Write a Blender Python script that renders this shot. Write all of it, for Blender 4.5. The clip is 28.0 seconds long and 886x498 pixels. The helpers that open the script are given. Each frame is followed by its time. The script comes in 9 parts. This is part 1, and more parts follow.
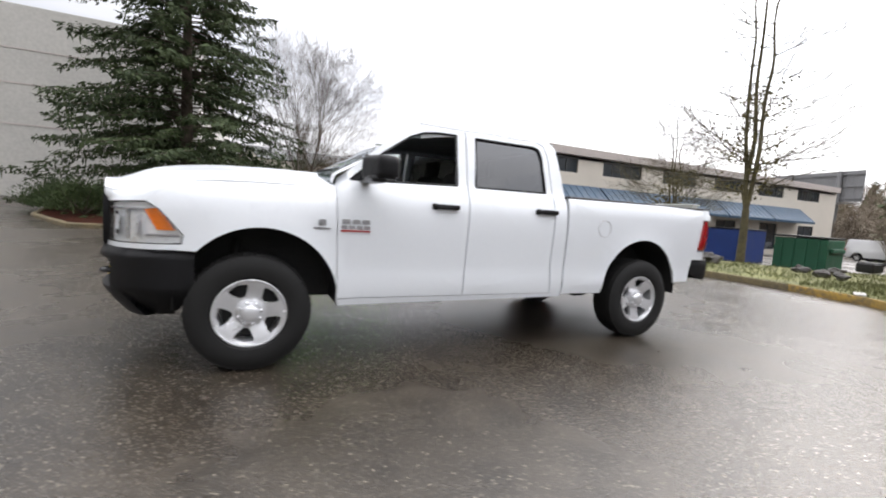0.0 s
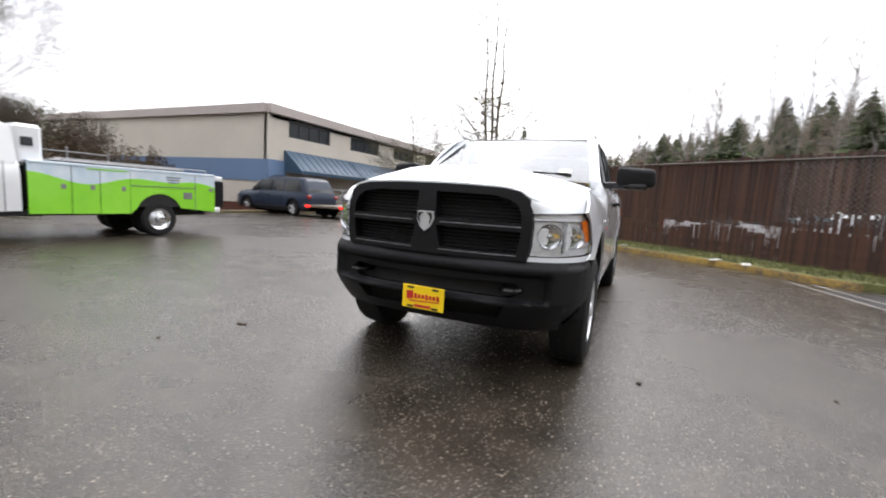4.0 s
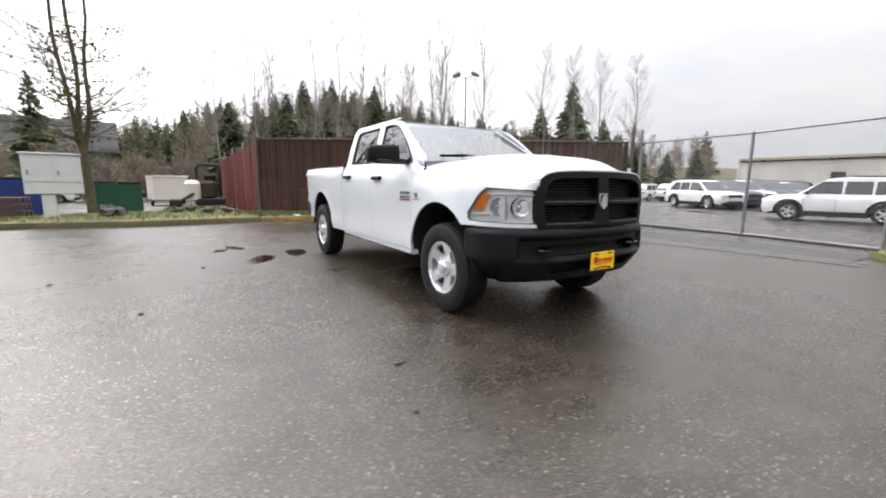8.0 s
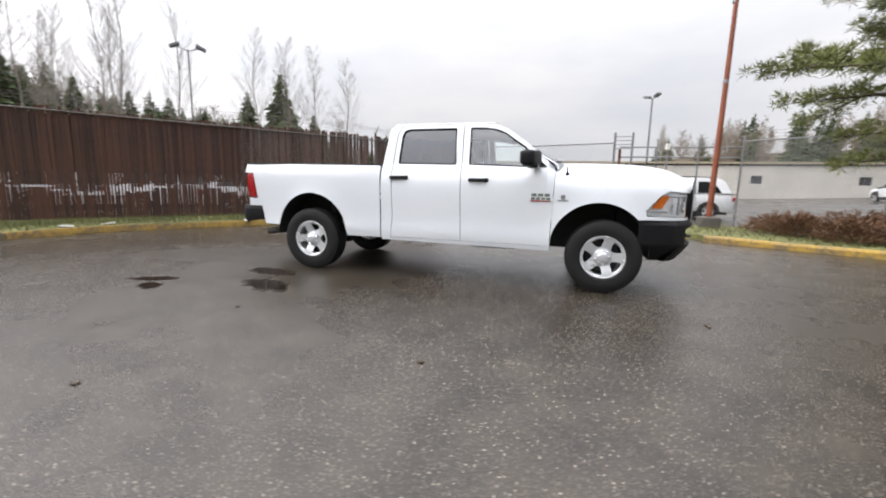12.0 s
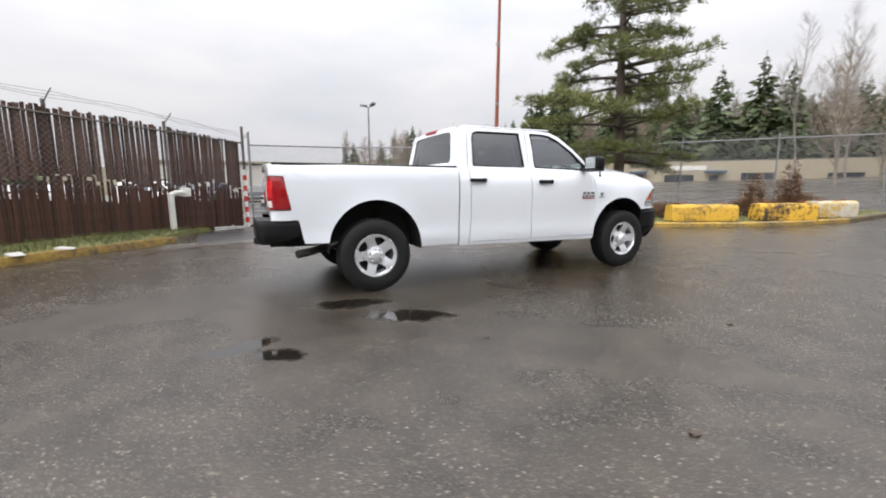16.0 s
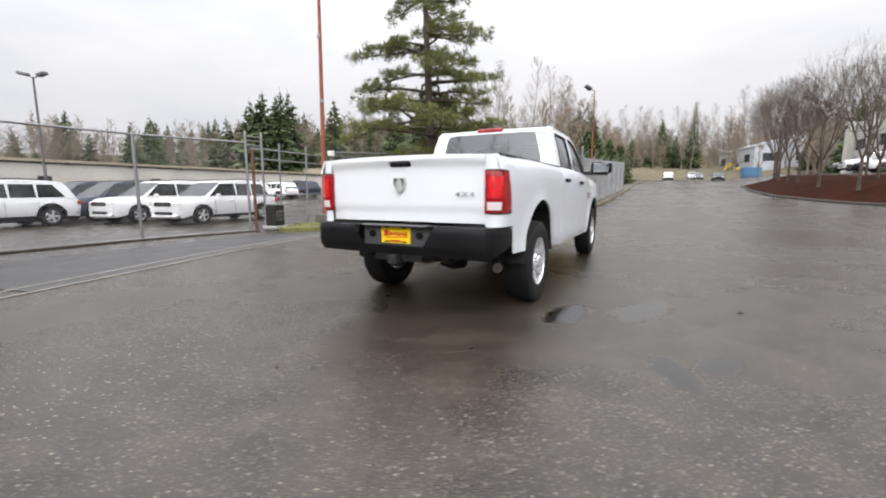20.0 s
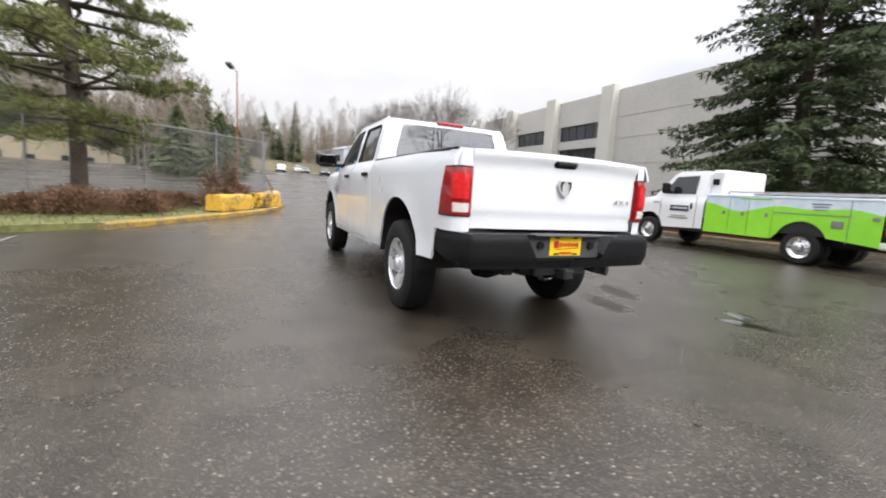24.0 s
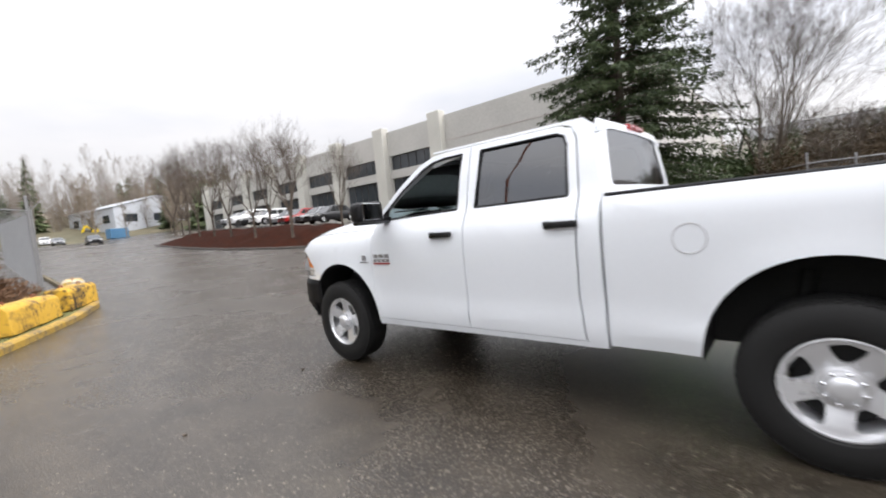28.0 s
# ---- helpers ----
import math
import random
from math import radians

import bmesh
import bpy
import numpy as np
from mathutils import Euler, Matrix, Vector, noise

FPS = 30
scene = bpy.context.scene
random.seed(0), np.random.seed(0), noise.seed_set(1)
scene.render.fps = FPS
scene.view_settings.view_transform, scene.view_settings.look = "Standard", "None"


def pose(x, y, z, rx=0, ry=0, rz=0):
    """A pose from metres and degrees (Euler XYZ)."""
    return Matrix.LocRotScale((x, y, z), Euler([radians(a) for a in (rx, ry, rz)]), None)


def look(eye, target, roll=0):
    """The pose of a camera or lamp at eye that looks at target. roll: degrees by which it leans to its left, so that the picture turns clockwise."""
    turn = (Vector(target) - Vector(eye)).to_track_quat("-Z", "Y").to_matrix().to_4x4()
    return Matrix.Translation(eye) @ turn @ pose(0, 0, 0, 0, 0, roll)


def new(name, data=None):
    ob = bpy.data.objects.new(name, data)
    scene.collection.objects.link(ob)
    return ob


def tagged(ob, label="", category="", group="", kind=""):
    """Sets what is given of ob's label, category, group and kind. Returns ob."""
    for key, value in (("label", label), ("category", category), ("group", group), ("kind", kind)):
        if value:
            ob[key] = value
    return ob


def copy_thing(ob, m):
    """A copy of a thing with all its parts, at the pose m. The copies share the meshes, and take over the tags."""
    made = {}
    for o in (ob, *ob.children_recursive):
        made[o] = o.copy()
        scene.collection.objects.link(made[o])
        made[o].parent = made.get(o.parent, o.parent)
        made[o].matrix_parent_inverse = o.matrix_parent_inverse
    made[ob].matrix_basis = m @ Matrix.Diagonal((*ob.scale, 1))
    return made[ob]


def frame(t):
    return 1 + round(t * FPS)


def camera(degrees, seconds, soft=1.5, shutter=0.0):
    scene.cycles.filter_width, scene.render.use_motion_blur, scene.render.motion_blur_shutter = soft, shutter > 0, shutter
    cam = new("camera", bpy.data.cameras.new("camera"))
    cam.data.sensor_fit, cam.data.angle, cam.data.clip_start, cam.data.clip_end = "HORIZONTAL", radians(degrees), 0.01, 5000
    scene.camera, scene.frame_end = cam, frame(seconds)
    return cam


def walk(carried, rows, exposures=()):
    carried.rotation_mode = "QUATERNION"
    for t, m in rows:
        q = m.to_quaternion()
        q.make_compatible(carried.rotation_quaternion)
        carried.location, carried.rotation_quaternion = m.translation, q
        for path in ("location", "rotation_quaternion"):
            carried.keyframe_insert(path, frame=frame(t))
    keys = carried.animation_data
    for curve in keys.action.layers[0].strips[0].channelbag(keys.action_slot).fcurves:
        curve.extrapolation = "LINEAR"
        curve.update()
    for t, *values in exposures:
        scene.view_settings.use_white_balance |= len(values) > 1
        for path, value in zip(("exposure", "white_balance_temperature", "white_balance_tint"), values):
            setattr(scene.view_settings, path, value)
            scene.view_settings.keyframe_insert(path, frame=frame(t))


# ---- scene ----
cam = camera(93.3, 28.0, 1.9, 0.5)
PATH = [
    (0, (-4.163, 1.876, 1.23), (-2.347, 1.057, 1.049), 3.7),
    (0.5, (-3.887, 2.409, 1.227), (-2.093, 1.545, 1.037), 4.2),
    (1, (-3.642, 2.889, 1.22), (-1.942, 1.864, 0.979), 3.9),
    (1.5, (-3.286, 3.336, 1.186), (-1.66, 2.196, 0.951), 4.0),
    (2, (-2.936, 3.771, 1.223), (-1.465, 2.441, 0.965), 4.6),
    (2.5, (-2.519, 4.142, 1.218), (-1.158, 2.699, 0.963), 3.6),
    (4.5, (-0.737, 5.603, 1.21), (-0.191, 3.697, 0.951), 4.3),
    (5, (-0.192, 5.799, 1.209), (0.045, 3.838, 0.898), 4.8),
    (5.5, (0.303, 5.94, 1.233), (0.236, 3.97, 0.89), 4.3),
    (6, (0.837, 5.928, 1.215), (0.482, 3.987, 0.891), 5.1),
    (6.5, (1.398, 5.861, 1.223), (0.758, 4.0, 0.869), 2.8),
    (7, (1.954, 5.659, 1.217), (1.136, 3.863, 0.893), 3.1),
    (7.5, (2.525, 5.459, 1.223), (1.545, 3.737, 0.951), 1.5),
    (8, (3.044, 5.177, 1.203), (1.986, 3.508, 0.894), 0.5),
    (8.5, (3.556, 4.885, 1.197), (2.338, 3.327, 0.895), 2.1),
    (9, (4.005, 4.507, 1.173), (2.687, 3.032, 0.874), 0.8),
    (9.5, (4.454, 4.074, 1.231), (3.013, 2.715, 0.955), 0.3),
    (10, (4.86, 3.607, 1.222), (3.312, 2.379, 0.914), 1.7),
    (10.5, (5.174, 3.138, 1.238), (3.487, 2.106, 0.939), 2.0),
    (11, (5.504, 2.617, 1.259), (3.74, 1.704, 1.025), 1.9),
    (11.5, (5.756, 2.074, 1.248), (3.939, 1.294, 0.947), 2.2),
    (12, (5.964, 1.525, 1.225), (4.074, 0.952, 0.911), 1.1),
    (12.5, (6.1, 0.93, 1.206), (4.167, 0.507, 0.917), 2.0),
    (14.5, (6.139, -1.484, 1.19), (4.187, -1.15, 0.908), 1.1),
    (15, (6.053, -2.072, 1.178), (4.149, -1.549, 0.857), 0.5),
    (15.5, (5.829, -2.597, 1.191), (3.981, -1.912, 0.852), 0.0),
    (16, (5.588, -3.129, 1.202), (3.783, -2.321, 0.906), -0.1),
    (16.5, (5.297, -3.623, 1.187), (3.574, -2.658, 0.866), 0.5),
    (17, (4.931, -4.087, 1.184), (3.303, -2.973, 0.853), 1.0),
    (17.5, (4.536, -4.518, 1.179), (3.049, -3.22, 0.858), 1.4),
    (18, (4.077, -4.901, 1.16), (2.657, -3.531, 0.834), 1.2),
    (18.5, (3.598, -5.258, 1.178), (2.36, -3.724, 0.838), 1.2),
    (19, (3.092, -5.582, 1.177), (1.946, -3.973, 0.864), 1.4),
    (19.5, (2.615, -5.921, 1.17), (1.649, -4.193, 0.886), 0.8),
    (20, (2.069, -6.183, 1.144), (1.16, -4.423, 0.87), -0.1),
    (20.5, (1.544, -6.458, 1.145), (0.74, -4.654, 0.83), 0.8),
    (21, (0.957, -6.565, 1.127), (0.333, -4.689, 0.826), -0.1),
    (21.5, (0.386, -6.644, 1.13), (0.056, -4.69, 0.864), 0.3),
    (22, (-0.169, -6.62, 1.124), (-0.235, -4.64, 0.852), -0.0),
    (22.5, (-0.706, -6.465, 1.086), (-0.498, -4.487, 0.88), 0.3),
    (24.5, (-2.663, -5.263, 1.136), (-1.618, -3.584, 0.837), 4.4),
    (25, (-3.064, -4.812, 1.137), (-1.825, -3.268, 0.853), 4.0),
    (25.5, (-3.423, -4.297, 1.131), (-2.133, -2.787, 0.895), 1.9),
    (26, (-3.69, -3.804, 1.157), (-2.285, -2.431, 0.779), 0.9),
    (26.5, (-3.819, -3.254, 1.212), (-2.42, -1.873, 0.845), -2.5),
    (27, (-3.885, -2.731, 1.297), (-2.398, -1.417, 1.05), -5.0),
    (27.5, (-3.761, -2.221, 1.337), (-2.183, -1.001, 1.19), -5.0),
    (28, (-3.541, -1.768, 1.388), (-2.028, -0.468, 1.245), -5.7),
]
walk(cam, [(t, look(e, a, r)) for t, e, a, r in PATH], [(0, 0.22, 6650, 13), (7, 0.2, 6650, 13), (10, 0.24, 6650, 13), (12, 0.17, 6650, 13), (15, 0.14, 6650, 13), (20, 0.16, 6650, 13), (24, 0.30, 6650, 13), (26, 0.36, 6650, 13), (28, 0.27, 6650, 13)])

# ---------------------------------------------------------------- light
SUN_AZ, SUN_EL = radians(162), radians(36)      # from the south, behind thin cloud
world = bpy.data.worlds.new("overcast_sky")
scene.world = world
world.use_nodes = True
wn, wl = world.node_tree.nodes, world.node_tree.links
wn.clear()
w_out = wn.new("ShaderNodeOutputWorld")
w_sky = wn.new("ShaderNodeTexSky")
w_sky.sky_type, w_sky.sun_disc = "NISHITA", False
w_sky.sun_elevation, w_sky.sun_rotation = SUN_EL, SUN_AZ
w_sky.air_density, w_sky.dust_density = 1.0, 3.0
w_co = wn.new("ShaderNodeTexCoord")
w_map = wn.new("ShaderNodeMapping")
w_map.inputs["Scale"].default_value = (1.0, 1.0, 3.2)
w_no = wn.new("ShaderNodeTexNoise")
w_no.inputs["Scale"].default_value, w_no.inputs["Detail"].default_value = 1.7, 7
w_ramp = wn.new("ShaderNodeValToRGB")
w_ramp.color_ramp.elements[0].position, w_ramp.color_ramp.elements[0].color = 0.34, (0.81, 0.86, 0.94, 1)
w_ramp.color_ramp.elements[1].position, w_ramp.color_ramp.elements[1].color = 0.60, (1.02, 1.04, 1.07, 1)
w_sep = wn.new("ShaderNodeSeparateXYZ")
w_sq = wn.new("ShaderNodeMath"); w_sq.operation = "MAXIMUM"; w_sq.inputs[1].default_value = 0.0
w_pw = wn.new("ShaderNodeMath"); w_pw.operation = "POWER"; w_pw.inputs[1].default_value = 2.1
w_mu = wn.new("ShaderNodeMath"); w_mu.operation = "MULTIPLY_ADD"
w_mu.inputs[1].default_value, w_mu.inputs[2].default_value = 3.0, 0.70
w_sc = wn.new("ShaderNodeVectorMath"); w_sc.operation = "SCALE"
w_mix = wn.new("ShaderNodeMixRGB"); w_mix.inputs[0].default_value = 0.94
w_sk = wn.new("ShaderNodeVectorMath"); w_sk.operation = "SCALE"; w_sk.inputs["Scale"].default_value = 0.1
w_bg = wn.new("ShaderNodeBackground")
# the cloud is brighter round the hidden sun
w_dot = wn.new("ShaderNodeVectorMath"); w_dot.operation = "DOT_PRODUCT"
w_dot.inputs[1].default_value = (math.sin(SUN_AZ) * math.cos(SUN_EL), math.cos(SUN_AZ) * math.cos(SUN_EL), math.sin(SUN_EL))
w_dm = wn.new("ShaderNodeMath"); w_dm.operation = "MAXIMUM"; w_dm.inputs[1].default_value = 0.0
w_dp = wn.new("ShaderNodeMath"); w_dp.operation = "POWER"; w_dp.inputs[1].default_value = 2.5
w_da = wn.new("ShaderNodeMath"); w_da.operation = "MULTIPLY_ADD"; w_da.inputs[1].default_value = 1.5
wl.new(w_co.outputs["Generated"], w_dot.inputs[0]); wl.new(w_dot.outputs["Value"], w_dm.inputs[0])
wl.new(w_dm.outputs[0], w_dp.inputs[0]); wl.new(w_dp.outputs[0], w_da.inputs[0]); wl.new(w_mu.outputs[0], w_da.inputs[2])
wl.new(w_co.outputs["Generated"], w_map.inputs[0]); wl.new(w_map.outputs[0], w_no.inputs["Vector"])
wl.new(w_no.outputs["Fac"], w_ramp.inputs[0])
wl.new(w_co.outputs["Generated"], w_sep.inputs[0]); wl.new(w_sep.outputs["Z"], w_sq.inputs[0])
wl.new(w_sq.outputs[0], w_pw.inputs[0]); wl.new(w_pw.outputs[0], w_mu.inputs[0])
wl.new(w_ramp.outputs[0], w_sc.inputs[0]); wl.new(w_da.outputs[0], w_sc.inputs["Scale"])
wl.new(w_sky.outputs[0], w_sk.inputs[0])
wl.new(w_sk.outputs[0], w_mix.inputs[1]); wl.new(w_sc.outputs[0], w_mix.inputs[2])
wl.new(w_mix.outputs[0], w_bg.inputs[0]); wl.new(w_bg.outputs[0], w_out.inputs[0])
sun_data = bpy.data.lights.new("sun", "SUN")
sun_data.energy, sun_data.angle, sun_data.color = 0.95, radians(25), (1.0, 0.97, 0.92)
sun = new("sun", sun_data)
sun.matrix_world = look((0, 0, 0), (-math.sin(SUN_AZ) * math.cos(SUN_EL), -math.cos(SUN_AZ) * math.cos(SUN_EL), -math.sin(SUN_EL)))

# ---------------------------------------------------------------- materials
def mat(name, col, rough=0.6, metal=0.0, var=0.12, scale=3.0, fine=40.0, bump=0.0, coat=0.0, col2=None, rand=0.0, spec=0.5,
        rvar=0.08, emit=None, trans=0.0, alpha=1.0, span=(0.65, 1.35)):
    m = bpy.data.materials.new(name)
    m.use_nodes = True
    n, l = m.node_tree.nodes, m.node_tree.links
    p = n["Principled BSDF"]
    p.inputs["Roughness"].default_value, p.inputs["Metallic"].default_value = rough, metal
    p.inputs["Coat Weight"].default_value, p.inputs["Coat Roughness"].default_value = coat, 0.06
    p.inputs["Specular IOR Level"].default_value = spec
    p.inputs["Transmission Weight"].default_value = trans
    p.inputs["Alpha"].default_value = alpha
    if emit:
        p.inputs["Emission Color"].default_value, p.inputs["Emission Strength"].default_value = (*emit[:3], 1), emit[3]
    co = n.new("ShaderNodeTexCoord")
    a = n.new("ShaderNodeTexNoise"); a.inputs["Scale"].default_value = scale; a.inputs["Detail"].default_value = 5
    b = n.new("ShaderNodeTexNoise"); b.inputs["Scale"].default_value = fine; b.inputs["Detail"].default_value = 3
    l.new(co.outputs["Object"], a.inputs["Vector"]); l.new(co.outputs["Object"], b.inputs["Vector"])
    s = n.new("ShaderNodeMath"); s.operation = "ADD"
    l.new(a.outputs["Fac"], s.inputs[0]); l.new(b.outputs["Fac"], s.inputs[1])
    last = s
    if rand:
        info = n.new("ShaderNodeObjectInfo")
        r = n.new("ShaderNodeMath"); r.operation = "MULTIPLY_ADD"; r.inputs[1].default_value = rand
        l.new(info.outputs["Random"], r.inputs[0]); l.new(s.outputs[0], r.inputs[2])
        last = r
    mr = n.new("ShaderNodeMapRange")
    mr.inputs["From Min"].default_value, mr.inputs["From Max"].default_value = span[0], span[1] + rand
    l.new(last.outputs[0], mr.inputs["Value"])
    ramp = n.new("ShaderNodeMixRGB")
    c2 = col2 or tuple(min(1, c * (1 + var)) for c in col)
    c1 = col if col2 else tuple(c * (1 - var) for c in col)
    ramp.inputs[1].default_value, ramp.inputs[2].default_value = (*c1, 1), (*c2, 1)
    l.new(mr.outputs[0], ramp.inputs[0]); l.new(ramp.outputs[0], p.inputs["Base Color"])
    if rvar:
        rr = n.new("ShaderNodeMapRange")
        rr.inputs["To Min"].default_value, rr.inputs["To Max"].default_value = max(0, rough - rvar), min(1, rough + rvar)
        rr.inputs["From Min"].default_value, rr.inputs["From Max"].default_value = 0.3, 0.7
        l.new(a.outputs["Fac"], rr.inputs["Value"]); l.new(rr.outputs[0], p.inputs["Roughness"])
    if bump:
        bn = n.new("ShaderNodeBump"); bn.inputs["Strength"].default_value, bn.inputs["Distance"].default_value = min(1, bump * 10), 0.02
        l.new(b.outputs["Fac"], bn.inputs["Height"]); l.new(bn.outputs[0], p.inputs["Normal"])
    return m


# centre, half lengths and turn of the wet hollows beside the back wheel
POOLS = ((1.97, -1.85, 0.36, 0.17, 67), (1.36, -2.28, 0.34, 0.15, 80), (2.22, -3.30, 0.26, 0.10, 112), (2.47, -3.05, 0.18, 0.10, 60))


def asphalt_material():
    m = bpy.data.materials.new("wet_asphalt")
    m.use_nodes = True
    n, l = m.node_tree.nodes, m.node_tree.links
    p = n["Principled BSDF"]
    geo = n.new("ShaderNodeNewGeometry")
    def noise_tex(scale, detail=4):
        t = n.new("ShaderNodeTexNoise"); t.inputs["Scale"].default_value, t.inputs["Detail"].default_value = scale, detail
        l.new(geo.outputs["Position"], t.inputs["Vector"]); return t
    def maprange(src, a, b, c, d):
        r = n.new("ShaderNodeMapRange"); r.inputs["From Min"].default_value, r.inputs["From Max"].default_value = a, b
        r.inputs["To Min"].default_value, r.inputs["To Max"].default_value = c, d
        l.new(src, r.inputs["Value"]); return r.outputs[0]
    big, mid, fine = noise_tex(0.22, 6), noise_tex(2.6, 6), noise_tex(95, 2)
    vor = n.new("ShaderNodeTexVoronoi"); vor.inputs["Scale"].default_value = 105
    l.new(geo.outputs["Position"], vor.inputs["Vector"])
    sepc = n.new("ShaderNodeSeparateColor"); l.new(vor.outputs["Color"], sepc.inputs[0])
    # light stone chips of two sizes in a dark binder
    vor2 = n.new("ShaderNodeTexVoronoi"); vor2.inputs["Scale"].default_value = 52
    l.new(geo.outputs["Position"], vor2.inputs["Vector"])
    sep2 = n.new("ShaderNodeSeparateColor"); l.new(vor2.outputs["Color"], sep2.inputs[0])
    pick = maprange(sep2.outputs[1], 0.86, 1.0, 0.0, 1.0)
    stone = maprange(vor2.outputs["Distance"], 0.42, 0.30, 0.0, 1.0)
    both = n.new("ShaderNodeMath"); both.operation = "MULTIPLY"
    l.new(pick, both.inputs[0]); l.new(stone, both.inputs[1])
    big_chip = both.outputs[0]
    small_chip = maprange(sepc.outputs[0], 0.80, 1.0, 0.0, 0.30)
    chips = n.new("ShaderNodeMath"); chips.operation = "MAXIMUM"
    l.new(big_chip, chips.inputs[0]); l.new(small_chip, chips.inputs[1])
    chip = chips.outputs[0]
    base = n.new("ShaderNodeMixRGB"); base.inputs[1].default_value, base.inputs[2].default_value = (0.0185, 0.0145, 0.0105, 1), (0.047, 0.038, 0.028, 1)
    l.new(maprange(mid.outputs["Fac"], 0.3, 0.7, 0, 1), base.inputs[0])
    mx = n.new("ShaderNodeMixRGB"); mx.inputs[2].default_value = (0.30, 0.262, 0.205, 1)
    l.new(base.outputs[0], mx.inputs[1])
    mul = n.new("ShaderNodeMath"); mul.operation = "MULTIPLY"; mul.inputs[1].default_value = 0.75
    l.new(chip, mul.inputs[0]); l.new(mul.outputs[0], mx.inputs[0])
    # shallow hollows that hold water
    pool = None
    ragged = noise_tex(7.0, 4)
    for cx, cy, rx, ry, rz in POOLS:
        mp = n.new("ShaderNodeMapping"); mp.vector_type = "TEXTURE"
        mp.inputs["Location"].default_value = (cx, cy, 0)
        mp.inputs["Rotation"].default_value = (0, 0, radians(rz))
        mp.inputs["Scale"].default_value = (rx, ry, 1)
        ln = n.new("ShaderNodeVectorMath"); ln.operation = "LENGTH"
        l.new(geo.outputs["Position"], mp.inputs["Vector"]); l.new(mp.outputs[0], ln.inputs[0])
        ad = n.new("ShaderNodeMath"); ad.operation = "MULTIPLY_ADD"; ad.inputs[1].default_value = 1.5
        l.new(ragged.outputs["Fac"], ad.inputs[0]); l.new(ln.outputs["Value"], ad.inputs[2])
        k = maprange(ad.outputs[0], 2.05, 1.55, 0.0, 1.0)
        if pool is not None:
            mxx = n.new("ShaderNodeMath"); mxx.operation = "MAXIMUM"
            l.new(pool, mxx.inputs[0]); l.new(k, mxx.inputs[1])
            k = mxx.outputs[0]
        pool = k
    dark = n.new("ShaderNodeMixRGB"); dark.inputs[2].default_value = (0.012, 0.010, 0.008, 1)
    l.new(pool, dark.inputs[0]); l.new(mx.outputs[0], dark.inputs[1])
    l.new(dark.outputs[0], p.inputs["Base Color"])
    wet_r = n.new("ShaderNodeMixRGB"); wet_r.inputs[2].default_value = (0.05, 0.05, 0.05, 1)
    l.new(pool, wet_r.inputs[0]); l.new(wet_r.outputs[0], p.inputs["Roughness"])
    flat = n.new("ShaderNodeMath"); flat.operation = "MULTIPLY_ADD"; flat.inputs[1].default_value, flat.inputs[2].default_value = -0.40, 0.40
    l.new(pool, flat.inputs[0])
    wet = n.new("ShaderNodeMath"); wet.operation = "ADD"
    l.new(maprange(big.outputs["Fac"], 0.35, 0.65, 0.0, 1.0), wet.inputs[0]); l.new(maprange(mid.outputs["Fac"], 0.3, 0.7, -0.10, 0.10), wet.inputs[1])
    # dry chip tops and worn patches shine less than the wet binder
    rub = n.new("ShaderNodeMath"); rub.operation = "MULTIPLY_ADD"; rub.inputs[1].default_value = 0.12
    l.new(chip, rub.inputs[0]); l.new(maprange(wet.outputs[0], 0.0, 1.0, 0.21, 0.32), rub.inputs[2])
    l.new(rub.outputs[0], wet_r.inputs[1])
    p.inputs["Specular IOR Level"].default_value = 0.55
    hs = n.new("ShaderNodeMath"); hs.operation = "ADD"
    l.new(fine.outputs["Fac"], hs.inputs[0]); l.new(vor.outputs["Distance"], hs.inputs[1])
    bn = n.new("ShaderNodeBump"); bn.inputs["Strength"].default_value, bn.inputs["Distance"].default_value = 0.40, 0.004
    l.new(flat.outputs[0], bn.inputs["Strength"])
    l.new(hs.outputs[0], bn.inputs["Height"]); l.new(bn.outputs[0], p.inputs["Normal"])
    return m


def glass(name, tint, rough=0.02, ior=1.75):
    m = bpy.data.materials.new(name)
    m.use_nodes = True
    n, l = m.node_tree.nodes, m.node_tree.links
    n.clear()
    out = n.new("ShaderNodeOutputMaterial")
    tr = n.new("ShaderNodeBsdfTransparent"); tr.inputs[0].default_value = (*tint, 1)
    gl = n.new("ShaderNodeBsdfGlossy"); gl.inputs["Roughness"].default_value = rough; gl.inputs[0].default_value = (0.95, 0.97, 1, 1)
    fr = n.new("ShaderNodeFresnel"); fr.inputs[0].default_value = ior
    mx = n.new("ShaderNodeMixShader")
    l.new(fr.outputs[0], mx.inputs[0]); l.new(tr.outputs[0], mx.inputs[1]); l.new(gl.outputs[0], mx.inputs[2]); l.new(mx.outputs[0], out.inputs[0])
    return m


